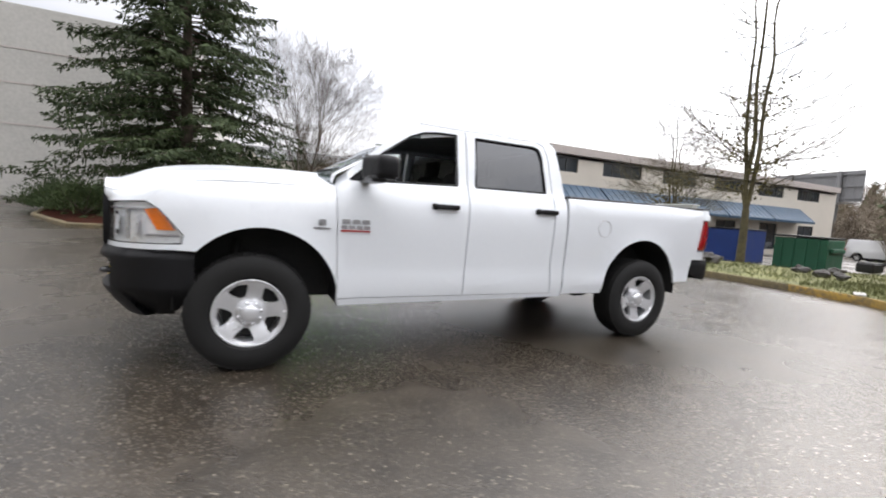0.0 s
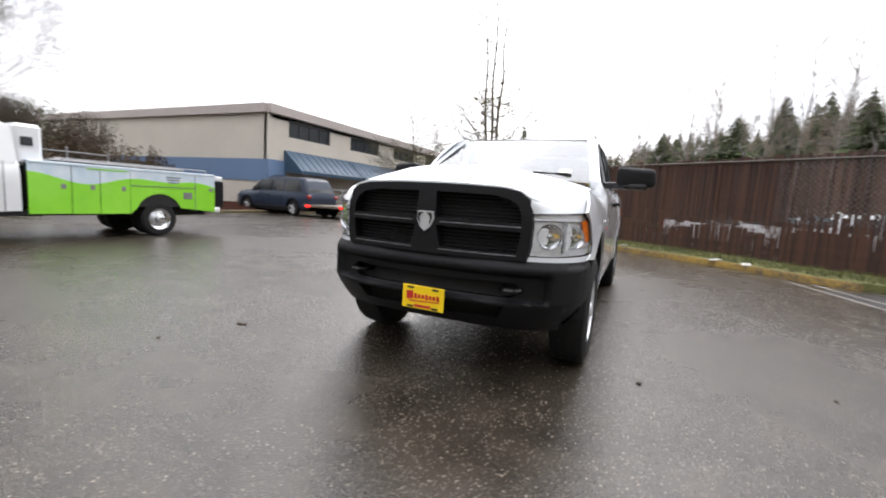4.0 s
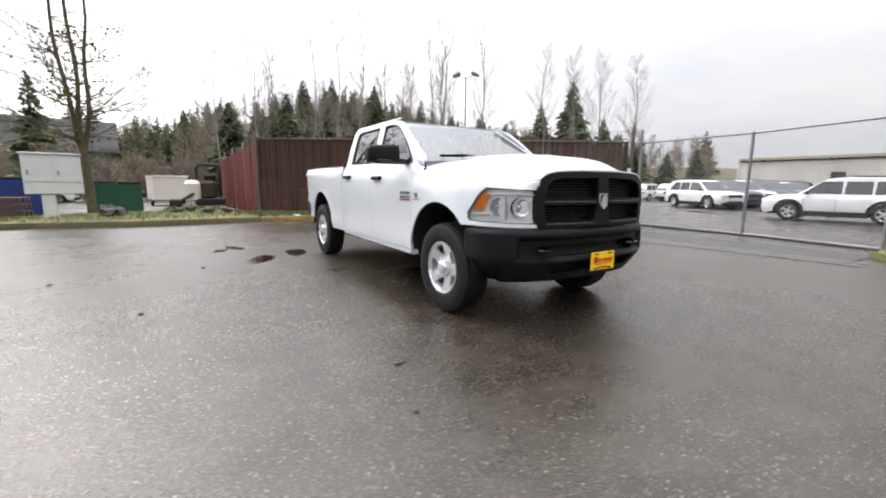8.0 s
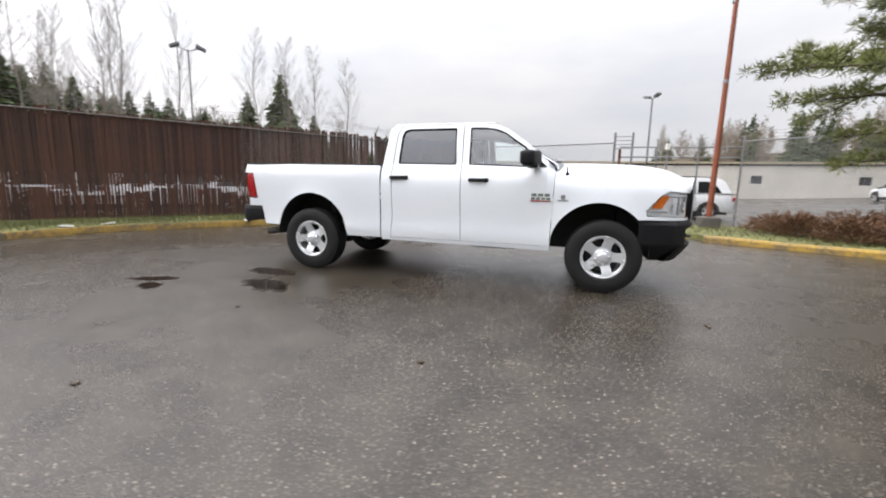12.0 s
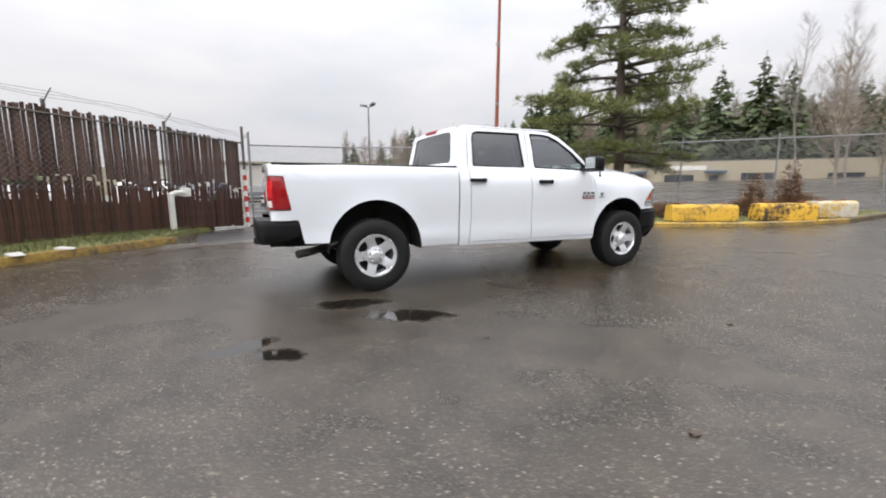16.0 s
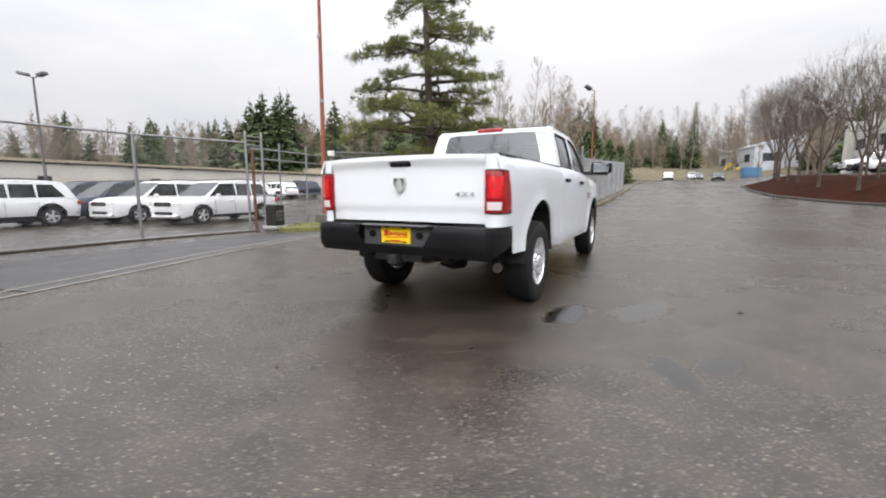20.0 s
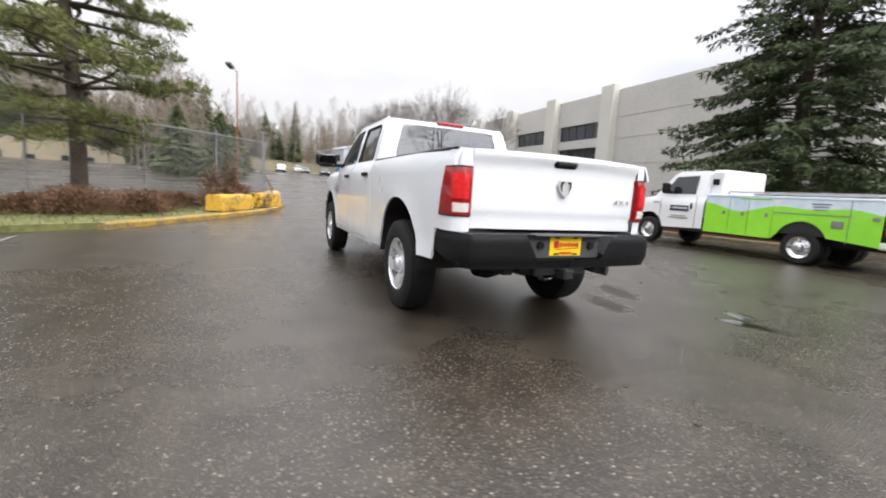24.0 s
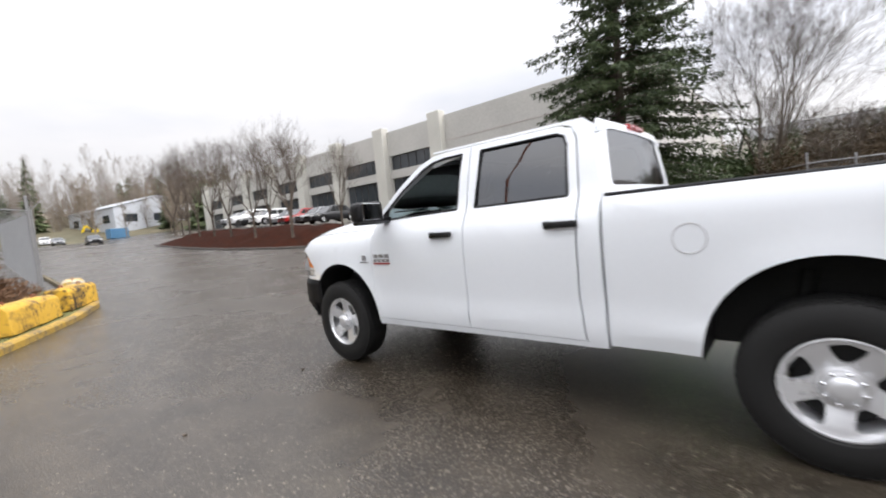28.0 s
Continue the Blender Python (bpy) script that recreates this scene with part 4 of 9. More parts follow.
    lathe(drum, [(-0.08, 0.0), (-0.08, 0.195), (0.0, 0.195), (0.012, 0.185), (0.012, 0.0)], "x", 28)
    me_d = bpy.data.meshes.new("brake_disc"); drum.to_mesh(me_d); drum.free(); me_d.materials.append(M_DARK); smooth(me_d)
    for y in (1.9, -1.9):
        for s in (-1, 1):
            w = new("wheel")
            w.parent = T
            w.matrix_basis = pose(s * 0.862, y, R + 0.004, random.uniform(0, 72), 0, 0 if s > 0 else 180)
            w["label"] = "silver five-spoke wheel with a black all-terrain tyre"
            for nm, me in (("tyre", me_t), ("rim", me_r), ("hub_cap", me_h), ("brake_disc", me_d)):
                o = new(nm, me); o.parent = w
                if nm == "tyre":
                    b = new("tread", me_b); b.parent = o
                    tagged(b, kind="stuff")
            for k in range(8):
                o = new("lug_nut", me_l); o.parent = w
                a = 2 * math.pi * k / 8
                o.matrix_basis = pose(0, 0.076 * math.cos(a), 0.076 * math.sin(a))


def chassis(T):
    for s in (-1, 1):
        bm = bmesh.new()
        box(bm, (s * 0.45, -0.2, 0.60), (0.09, 5.6, 0.16), 0.01)
        part("frame_rail", bm, M_DARK, T)
    for y in (1.9, -1.9):
        bm = bmesh.new()
        rod(bm, (-0.80, y, 0.42), (0.80, y, 0.42), 0.055, seg=12)
        lathe(bm, [(-0.17, 0.06), (-0.13, 0.14), (0.0, 0.17), (0.13, 0.14), (0.17, 0.06)], "x", 16, (0.0 if y < 0 else -0.25, y, 0.42))
        part("axle", bm, M_DARK, T)
        for s in (-1, 1):
            bm = bmesh.new()
            cy, cz = ARCH_F if y > 0 else ARCH_R
            pts = arc(cy, cz, R_ARCH + 0.004, -5, 185, 16)
            a = [bm.verts.new((s * 0.985, p[0], p[1])) for p in pts]
            b = [bm.verts.new((s * 0.55, p[0], p[1])) for p in pts]
            for i in range(len(pts) - 1):
                bm.faces.new((a[i], a[i + 1], b[i + 1], b[i]))
            bm.faces.new(b)
            part("wheel_well", bm, M_DARK, T)
            bm = bmesh.new()
            rod(bm, (s * 0.62, y + 0.18, 0.36), (s * 0.56, y + 0.10, 0.92), 0.035, seg=10)
            box(bm, (s * 0.56, y - 0.0, 0.52), (0.07, 0.5, 0.07), 0.01)
            part("shock_absorber", bm, M_DARK, T)
    for nm, c, sz, bv in (("gearbox", (0, 0.2, 0.52), (0.7, 1.9, 0.18), 0.05), ("fuel_tank", (-0.58, -0.35, 0.52), (0.34, 1.2, 0.22), 0.06),
                          ("crossmember", (0, 1.0, 0.50), (1.1, 0.25, 0.10), 0.03), ("skid_plate", (0, 2.35, 0.56), (1.5, 0.5, 0.24), 0.05),
                          ("spare_wheel_cover", (0, -2.62, 0.60), (0.62, 0.62, 0.26), 0.13)):
        bm = bmesh.new()
        box(bm, c, sz, bv, seg=2)
        part(nm, bm, M_DARK, T)
    for s in (-1, 1):
        bm = bmesh.new()
        box(bm, (s * 0.80, 0.62, 0.455), (0.10, 0.55, 0.05), 0.012)
        box(bm, (s * 0.78, -0.30, 0.47), (0.08, 0.24, 0.05), 0.012)
        part("frame_bracket", bm, M_DARK, T)
    bm = bmesh.new()
    tube(bm, [(0.40, 0.3, 0.47), (0.42, -1.2, 0.49), (0.52, -1.55, 0.60), (0.62, -2.1, 0.60), (0.66, -2.40, 0.51), (0.78, -2.62, 0.48), (0.83, -2.74, 0.47)], 0.045, 12)
    part("exhaust_pipe", bm, mat("dull_exhaust_steel", (0.11, 0.105, 0.10), 0.5, 0.8), T, "steel exhaust tailpipe")


def cabin(T):
    bm = bmesh.new()
    box(bm, (0, 0.25, 0.62), (1.70, 2.1, 0.10))
    for s in (-1, 1):
        box(bm, (s * 0.885, 0.25, 1.0), (0.05, 1.95, 0.82))
    box(bm, (0, -0.775, 1.05), (1.66, 0.03, 0.86))
    part("cabin_floor", bm, M_INTERIOR, T)
    bm = bmesh.new()
    box(bm, (0, 1.22, 1.24), (1.60, 0.40, 0.36), 0.08, seg=2)
    box(bm, (-0.40, 1.05, 1.40), (0.42, 0.20, 0.10), 0.04)
    part("dashboard", bm, M_INTERIOR, T)
    bm = bmesh.new()
    n = 28
    pts = [Vector((0.19 * math.cos(2 * math.pi * i / n), 0.19 * math.sin(2 * math.pi * i / n), 0)) for i in range(n + 1)]
    mt = pose(-0.40, 0.86, 1.30, 62, 0, 0)
    tube(bm, [mt @ p for p in pts], 0.017, 7)
    for a in (0, 180, 270):
        rod(bm, mt @ Vector((0, 0, 0)), mt @ Vector((0.19 * math.cos(radians(a)), 0.19 * math.sin(radians(a)), 0)), 0.018, seg=6)
    rod(bm, mt @ Vector((0, 0, 0)), mt @ Vector((0, 0, -0.25)), 0.04, seg=8)
    part("steering_wheel", bm, M_INTERIOR, T)
    for x, y in ((-0.40, 0.38), (0.40, 0.38)):
        bm = bmesh.new()
        box(bm, (x, y, 0.92), (0.52, 0.52, 0.20), 0.07, seg=2)
        box(bm, (x, y - 0.27, 1.28), (0.50, 0.16, 0.66), 0.06, Matrix.Rotation(radians(12), 3, "X"), 2)
        st = part("front_seat", bm, M_SEAT, T, "charcoal cloth front seat")
        bm = bmesh.new()
        box(bm, (x, y - 0.36, 1.69), (0.27, 0.10, 0.19), 0.04, Matrix.Rotation(radians(12), 3, "X"), 2)
        part("head_rest", bm, M_SEAT, st)
    bm = bmesh.new()
    box(bm, (0, -0.42, 0.92), (1.50, 0.48, 0.20), 0.07, seg=2)
    box(bm, (0, -0.68, 1.26), (1.50, 0.14, 0.60), 0.05, Matrix.Rotation(radians(8), 3, "X"), 2)
    for x in (-0.45, 0.45):
        box(bm, (x, -0.72, 1.60), (0.26, 0.09, 0.14), 0.03)
    part("rear_bench", bm, M_SEAT, T)
    bm = bmesh.new()
    box(bm, (0, -0.1, 1.925), (1.35, 1.3, 0.02))
    part("headliner", bm, mat("light_grey_headliner", (0.35, 0.35, 0.34), 0.9), T)
    bm = bmesh.new()
    box(bm, (0, 0.72, 1.80), (0.24, 0.03, 0.07), 0.012)
    part("rear_view_mirror", bm, M_BLACKPL, T)


TRUCK = build_truck()


# ---------------------------------------------------------------- kerbs, verges, fences
M_CONC = mat("grey_concrete", (0.33, 0.32, 0.30), 0.8, var=0.22, scale=1.2, fine=25, bump=0.02)
M_KERBY = mat("worn_yellow_kerb_paint", (0.13, 0.10, 0.06), 0.7, scale=2.2, fine=14, bump=0.03, col2=(0.40, 0.25, 0.04), span=(0.75, 1.15))
M_KERBD = mat("faded_yellow_kerb_paint", (0.085, 0.065, 0.04), 0.75, scale=1.8, fine=14, bump=0.03, col2=(0.32, 0.20, 0.035), span=(0.72, 1.2))
M_KERBM = mat("mossy_dark_kerb", (0.055, 0.047, 0.032), 0.85, scale=1.5, fine=16, bump=0.02, col2=(0.17, 0.13, 0.06))
M_BARRIER = mat("stained_yellow_concrete", (0.10, 0.055, 0.02), 0.7, scale=2.4, fine=11, bump=0.03, col2=(0.54, 0.32, 0.032), span=(0.70, 1.05))
M_BARRIER2 = mat("rust_stained_yellow_concrete", (0.035, 0.018, 0.010), 0.75, scale=2.0, fine=10, bump=0.03, col2=(0.58, 0.34, 0.03), span=(0.84, 1.12))
M_BARRIER3 = mat("bleached_yellow_concrete", (0.42, 0.28, 0.06), 0.8, scale=2.0, fine=9, bump=0.03, col2=(0.46, 0.43, 0.36), span=(0.84, 1.12))
M_GRASS = mat("wet_winter_grass", (0.055, 0.062, 0.018), 0.9, scale=0.9, fine=9, bump=0.05, col2=(0.20, 0.20, 0.065))
M_BLADE = mat("grass_blades", (0.05, 0.062, 0.016), 0.8, scale=1.0, fine=6, col2=(0.15, 0.15, 0.05))
M_MULCH = mat("red_brown_bark_mulch", (0.012, 0.005, 0.003), 0.95, scale=2, fine=22, bump=0.08, col2=(0.046, 0.014, 0.008), spec=0.05)
M_SLAT = mat("rusty_brown_fence_slat", (0.014, 0.006, 0.0038), 0.7, scale=1.1, fine=5, col2=(0.093, 0.036, 0.020), rand=0.8)
M_SLATG = mat("weathered_grey_slat", (0.030, 0.015, 0.010), 0.75, scale=1.1, fine=5, col2=(0.155, 0.088, 0.062), rand=0.6)
M_REDWALL = mat("dark_red_sheet_metal", (0.115, 0.020, 0.015), 0.5, scale=0.8, fine=4, col2=(0.25, 0.052, 0.038))
M_REDPOLE = mat("rust_red_pole_paint", (0.17, 0.042, 0.020), 0.65, scale=1.5, fine=8, col2=(0.32, 0.095, 0.045))


def strip(name, pts, prof, material, label, category="kerb", parent=None, step=1.2):
    """Run a profile of (across, up) along a line on the ground; across is to the left of the way."""
    P = [Vector((x, y, 0)) for x, y in pts]
    dense = []
    for a, b in zip(P, P[1:]):
        n = max(1, int((b - a).length / step))
        dense += [a.lerp(b, i / n) for i in range(n)]
    dense.append(P[-1])
    bm = bmesh.new()
    rings = []
    for i, p in enumerate(dense):
        d = (dense[min(i + 1, len(dense) - 1)] - dense[max(i - 1, 0)]).normalized()
        nrm = Vector((-d.y, d.x, 0))
        j = 0.008 * math.sin(i * 2.3)
        rings.append([bm.verts.new((p.x + nrm.x * (u + j), p.y + nrm.y * (u + j), ground_z(p.x, p.y) + v + (j if v > 0.05 else 0))) for u, v in prof])
    for a, b in zip(rings, rings[1:]):
        for k in range(len(prof) - 1):
            bm.faces.new((a[k], a[k + 1], b[k + 1], b[k]))
    bm.faces.new(rings[0]); bm.faces.new(rings[-1][::-1])
    bmesh.ops.recalc_face_normals(bm, faces=bm.faces)
    ob = part(name, bm, material, parent)
    if parent is None:
        tagged(ob, label, category, kind="structure")
    return ob


KERB = [(0, -0.02), (0.0, 0.10), (0.03, 0.135), (0.15, 0.14), (0.16, 0.12), (0.16, -0.02)]
SOUTH_KERB = [(9.6, -12.5), (9.2, -10.6), (7.6, -9.5), (4, -8.78), (0.9, -8.75), (-0.6, -8.45), (-2.0, -7.6), (-3.3, -6.5), (-4.5, -5.4), (-5.15, -4.85)]
NORTH_KERB = [(-4.85, 4.45), (-4.55, 4.95), (-4.12, 5.75), (-3.6, 6.70), (-2.95, 7.95), (-2.0, 9.85), (-1.3, 11.65), (-1.02, 13.5), (-1.1, 16.5), (-0.9, 24), (-0.8, 40), (-1.0, 90)]
strip("kerb_south", SOUTH_KERB[:5], [(-u, v) for u, v in KERB], M_KERBM, "low mossy concrete kerb along the verge")
strip("kerb_corner", SOUTH_KERB[4:], [(-u, v) for u, v in KERB], M_KERBD, "concrete kerb with dull worn yellow paint")
strip("kerb_north", NORTH_KERB[:8], KERB, M_KERBY, "concrete kerb with worn yellow paint")
strip("kerb_road", NORTH_KERB[7:], KERB, M_KERBM, "low dark mossy kerb along the road")
strip("kerb_east", [(15.6, -30), (15.5, -3.2), (15.2, -0.8), (12.6, 2.6), (12.0, 5.0), (12.2, 7.2), (16.5, 9.6), (22, 11.0)], [(-u, v) for u, v in KERB], M_KERBM, "low concrete kerb in front of the spruce")


def verge(name, outline, material, label, lift=0.125, bumpy=0.05, mound=0.0, blades=0, blade_h=0.09, seedv=1):
    rng = random.Random(seedv)
    bm = bmesh.new()
    cx, cy = sum(p[0] for p in outline) / len(outline), sum(p[1] for p in outline) / len(outline)
    def inside(x, y):
        c = False
        for (x0, y0), (x1, y1) in zip(outline, outline[1:] + outline[:1]):
            if (y0 > y) != (y1 > y) and x < (x1 - x0) * (y - y0) / (y1 - y0) + x0:
                c = not c
        return c
    def edge(x, y):
        best = 9e9
        for (x0, y0), (x1, y1) in zip(outline, outline[1:] + outline[:1]):
            dx, dy = x1 - x0, y1 - y0
            t = min(max(((x - x0) * dx + (y - y0) * dy) / (dx * dx + dy * dy + 1e-9), 0), 1)
            best = min(best, math.hypot(x - x0 - t * dx, y - y0 - t * dy))
        return best
    def top(x, y):
        d = edge(x, y)
        return ground_z(x, y) + lift + bumpy * min(1, d) * noise.noise((x * 0.9, y * 0.9, seedv)) + mound * min(1, d / 3.0)
    panel(bm, outline, [], lambda x, y: (x, y, top(x, y)), 0.9, 0.9, 0.25, (0, 0, -1))
    ob = tagged(part(name, bm, material), label, "verge", kind="structure")
    if blades:
        g = bmesh.new()
        xs, ys = [p[0] for p in outline], [p[1] for p in outline]
        n = 0
        while n < blades:
            x, y = rng.uniform(min(xs), max(xs)), rng.uniform(min(ys), max(ys))
            if not inside(x, y):
                continue
            n += 1
            z = top(x, y) - 0.01
            h = blade_h * rng.uniform(0.4, 1.5)
            for _ in range(3):
                a = rng.uniform(0, 6.28)
                w = 0.006
                dx, dy = math.cos(a), math.sin(a)
                lean = h * rng.uniform(0.2, 0.8)
                v = [g.verts.new((x - dy * w, y + dx * w, z)), g.verts.new((x + dy * w, y - dx * w, z)), g.verts.new((x + dx * lean, y + dy * lean, z + h))]
                g.faces.new(v)
                x += rng.uniform(-0.03, 0.03); y += rng.uniform(-0.03, 0.03)
        tagged(part("grass_tufts", g, M_BLADE), "short wet grass on the verge", "grass", kind="stuff")
    return top


FENCE_A, FENCE_B = Vector((0.40, -12.05, 0)), Vector((-9.75, -3.40, 0))
VERGE_S = verge("verge_fence", [(0.9, -8.92), (-0.62, -8.6), (-2.08, -7.74), (-3.4, -6.62), (-4.6, -5.5), (-5.2, -5.0), (-6.4, -4.85), (-7.6, -4.75), (-9.0, -4.3), (-5.0, -8.1), (0.4, -12.7), (1.2, -12.7)], M_GRASS,
                "strip of wet grass in front of the slatted fence", blades=5200, seedv=3)
verge("verge_south", [(9.5, -12.4), (9.05, -10.65), (7.52, -9.68), (4, -8.96), (0.92, -8.92), (1.2, -12.7), (1.3, -26), (3.4, -26), (3.6, -16.5), (8, -13.2)], M_GRASS,
      "patchy wet grass behind the kerb", blades=3800, seedv=4)
verge("verge_north", [(-7.5, 3.0), (-6.3, 3.75), (-5.0, 4.55), (-4.7, 5.05), (-4.27, 5.85), (-3.75, 6.80), (-3.1, 8.05), (-2.15, 9.95), (-1.46, 11.72), (-1.18, 13.55), (-1.26, 16.5), (-1.9, 17.4), (-3.6, 14.2), (-5.6, 11.9), (-7.7, 9.4), (-9.6, 6.6), (-9.2, 4.0), (-8.4, 3.0)], M_GRASS,
      "grass and leaf litter island behind the yellow kerb", blades=2600, seedv=5)
verge("verge_east", [(15.75, -30), (15.65, -3.1), (15.3, -0.65), (12.75, 2.7), (12.15, 5.0), (12.4, 7.1), (16.6, 9.4), (22, 10.8), (40, 11), (40, -9), (24, -9), (24, -30)], M_MULCH,
      "bark mulch bed under the spruce", bumpy=0.1, mound=0.25, seedv=6)
MULCH = verge("mulch_island", [(9.4, 46), (8.8, 37), (9.0, 29.5), (10.4, 24.2), (12.6, 20.9), (15.5, 20.6), (18.0, 22.8), (18.4, 27), (17.4, 38), (15, 46)], M_MULCH,
              "raised bed of red-brown bark mulch with bare trees", bumpy=0.22, mound=1.05, seedv=7)
strip("kerb_island", [(9.25, 46), (8.65, 37), (8.85, 29.4), (10.3, 24.0), (12.5, 20.72), (15.6, 20.42), (18.15, 22.7), (18.55, 27), (17.55, 38)], KERB, mat("dark_grey_kerb", (0.055, 0.048, 0.042), 0.8, var=0.3, scale=1.5), "dark concrete kerb round the mulch bed")


def chain_mesh(a, b, z0, z1, parent, cell=0.075, wire=0.0022):
    """Two sets of straight slanting wires."""
    a, b = Vector(a), Vector(b)
    L, H = (b - a).length, z1 - z0
    d = (b - a).normalized()
    bm = bmesh.new()
    for sgn in (1, -1):
        t = -H
        while t < L + H:
            u0, v0, u1, v1 = (t, 0.0, t + H, H) if sgn > 0 else (t, H, t + H, 0.0)
            lo, hi = max(u0, 0), min(u1, L)
            if hi - lo > 0.02:
                f = lambda u: v0 + (v1 - v0) * (u - u0) / (u1 - u0)
                p, q = a + d * lo, a + d * hi
                rod(bm, (p.x, p.y, z0 + f(lo)), (q.x, q.y, z0 + f(hi)), wire, seg=3, caps=False)
            t += cell
    return tagged(part("chain_link_mesh", bm, M_STEEL, parent), kind="stuff")


def post(parent, x, y, z0, z1, r=0.035, material=None, name="post", label=""):
    bm = bmesh.new()
    rod(bm, (x, y, z0), (x, y, z1), r, seg=10)
    lathe(bm, [(z1, r * 1.15), (z1 + r * 0.7, r * 0.8), (z1 + r, 0)], "z", 10, (x, y, 0))
    return part(name, bm, material or M_STEEL, parent, label)


# brown slatted fence
M_DULLST = mat("dull_weathered_steel", (0.12, 0.105, 0.095), 0.6, 0.3, var=0.3, scale=4)
F = thing("slatted_fence", "tall rusty brown chain-link fence filled with weathered slats", "fence")
fd_ = (FENCE_B - FENCE_A); FL = fd_.length; fd_.normalize()
def fence_pt(u, off=0.0):
    p = FENCE_A + fd_ * u
    return Vector((p.x + fd_.y * off, p.y - fd_.x * off, 0))
def fence_base(u):
    return 0.14 - 0.22 * max(0, (u - 9.5) / 4)
rng = random.Random(11)
slat_me = {}
def slat_mesh(h, w, m):
    key = (round(h, 2), round(w, 3), m.name)
    if key not in slat_me:
        bm = bmesh.new()
        box(bm, (0, 0, h / 2), (w, 0.012, h), 0.003)
        me = bpy.data.meshes.new("slat"); bm.to_mesh(me); bm.free(); me.materials.append(m)
        slat_me[key] = me
    return slat_me[key]
yaw = math.degrees(math.atan2(fd_.y, fd_.x))
def slat(u, z, h, w, m):
    o = new("slat", slat_mesh(h, w, m)); o.parent = F
    p = fence_pt(u)
    o.matrix_basis = pose(p.x, p.y, z, rng.uniform(-1, 1), rng.uniform(-0.8, 0.8), yaw)
u = 0.05
while u < FL - 0.12:
    g = u > 6.6
    m = M_SLAT
    w = rng.choice((0.066, 0.069, 0.071))
    zb, ht = fence_base(u), rng.choice((2.64, 2.66, 2.68, 2.70))
    if g:
        lo = round(1.22 + 0.10 * math.sin(u * 1.7) + rng.uniform(-0.06, 0.06), 1)
        if rng.random() < 0.93:
            slat(u, zb, lo - (0.1 if rng.random() < 0.3 else 0.0), 0.069, M_SLAT)
        if rng.random() < 0.97:
            up = 0.03 if rng.random() < 0.35 else -0.02
            slat(u, zb + lo + up, round(ht - lo - up, 2), rng.choice((0.066, 0.069, 0.0715)), M_SLATG if rng.random() < 0.8 else M_SLAT)
        u += 0.072
        continue
    gap = 0.9 < u < 6.5 and rng.random() < 0.92
    if gap:
        # a torn band where daylight shows between narrow strips
        z1 = round(0.74 + 0.14 * math.sin(u * 1.6) + rng.uniform(-0.05, 0.05), 1)
        gh = rng.choice((0.06, 0.09, 0.13)) if u < 3.2 else rng.choice((0.10, 0.17, 0.27))
        if math.sin(u * 2.3 + 0.6) + 0.5 * math.sin(u * 5.1) < -0.1:
            gh = 0.04
        slat(u, zb, z1, w, m)
        slat(u, zb + z1, gh, 0.040, m)
        slat(u, zb + z1 + gh, round(ht - z1 - gh, 1), w, m)
    else:
        slat(u, zb, ht, w, m)
    u += 0.072
for i in range(6):
    uu = 0.02 + (FL - 0.04) * i / 5
    p = fence_pt(uu, 0.05 if i in (0, 5) else -0.06)
    post(F, p.x, p.y, -0.15, fence_base(uu) + 2.80 + (0.35 if i == 5 else 0), 0.038 if i not in (0, 5) else 0.045, M_DULLST)
for z in (2.66,):
    bm = bmesh.new()
    rod(bm, (*fence_pt(0, 0.05).xy, z + fence_base(0)), (*fence_pt(FL, 0.05).xy, z + fence_base(FL)), 0.022, seg=8)
    part("top_rail", bm, M_DULLST, F)
for k in range(3):
    bm = bmesh.new()
    pts = [Vector((*fence_pt(FL * i / 24, 0.05 - 0.10 * k).xy, fence_base(FL * i / 24) + 2.86 + 0.07 * k + 0.02 * math.sin(i * 2.1 + k))) for i in range(25)]
    tube(bm, pts, 0.004, 4)
    tagged(part("barbed_wire", bm, M_DULLST, F), kind="stuff")
for u0, u1, z0, z1 in ((0.1, 6.6, 1.30, 2.70), (6.6, 8.2, 0.12, 0.95), (8.3, 10.4, 0.1, 0.85), (10.2, FL - 0.15, 0.0, 0.80)):
    bm = bmesh.new()
    n = int((u1 - u0) / 0.25)
    top = [z1 + (0.22 if z1 < 2 else 0.03) * noise.noise((u0 + i * 0.4, z1, 3)) for i in range(n + 1)]
    lo = [bm.verts.new((*fence_pt(u0 + (u1 - u0) * i / n, -0.02).xy, z0)) for i in range(n + 1)]
    hi = [bm.verts.new((*fence_pt(u0 + (u1 - u0) * i / n, -0.02).xy, top[i])) for i in range(n + 1)]
    for i in range(n):
        bm.faces.new((lo[i], lo[i + 1], hi[i + 1], hi[i]))
    r_ = bmesh.ops.extrude_face_region(bm, geom=bm.faces[:])
    bmesh.ops.translate(bm, vec=(fd_.y * -0.012, fd_.x * 0.012, 0), verts=[v for v in r_["geom"] if isinstance(v, bmesh.types.BMVert)])
    bmesh.ops.recalc_face_normals(bm, faces=bm.faces)
    part("privacy_backing", bm, M_SLAT, F, "dark rusty backing behind the slats")
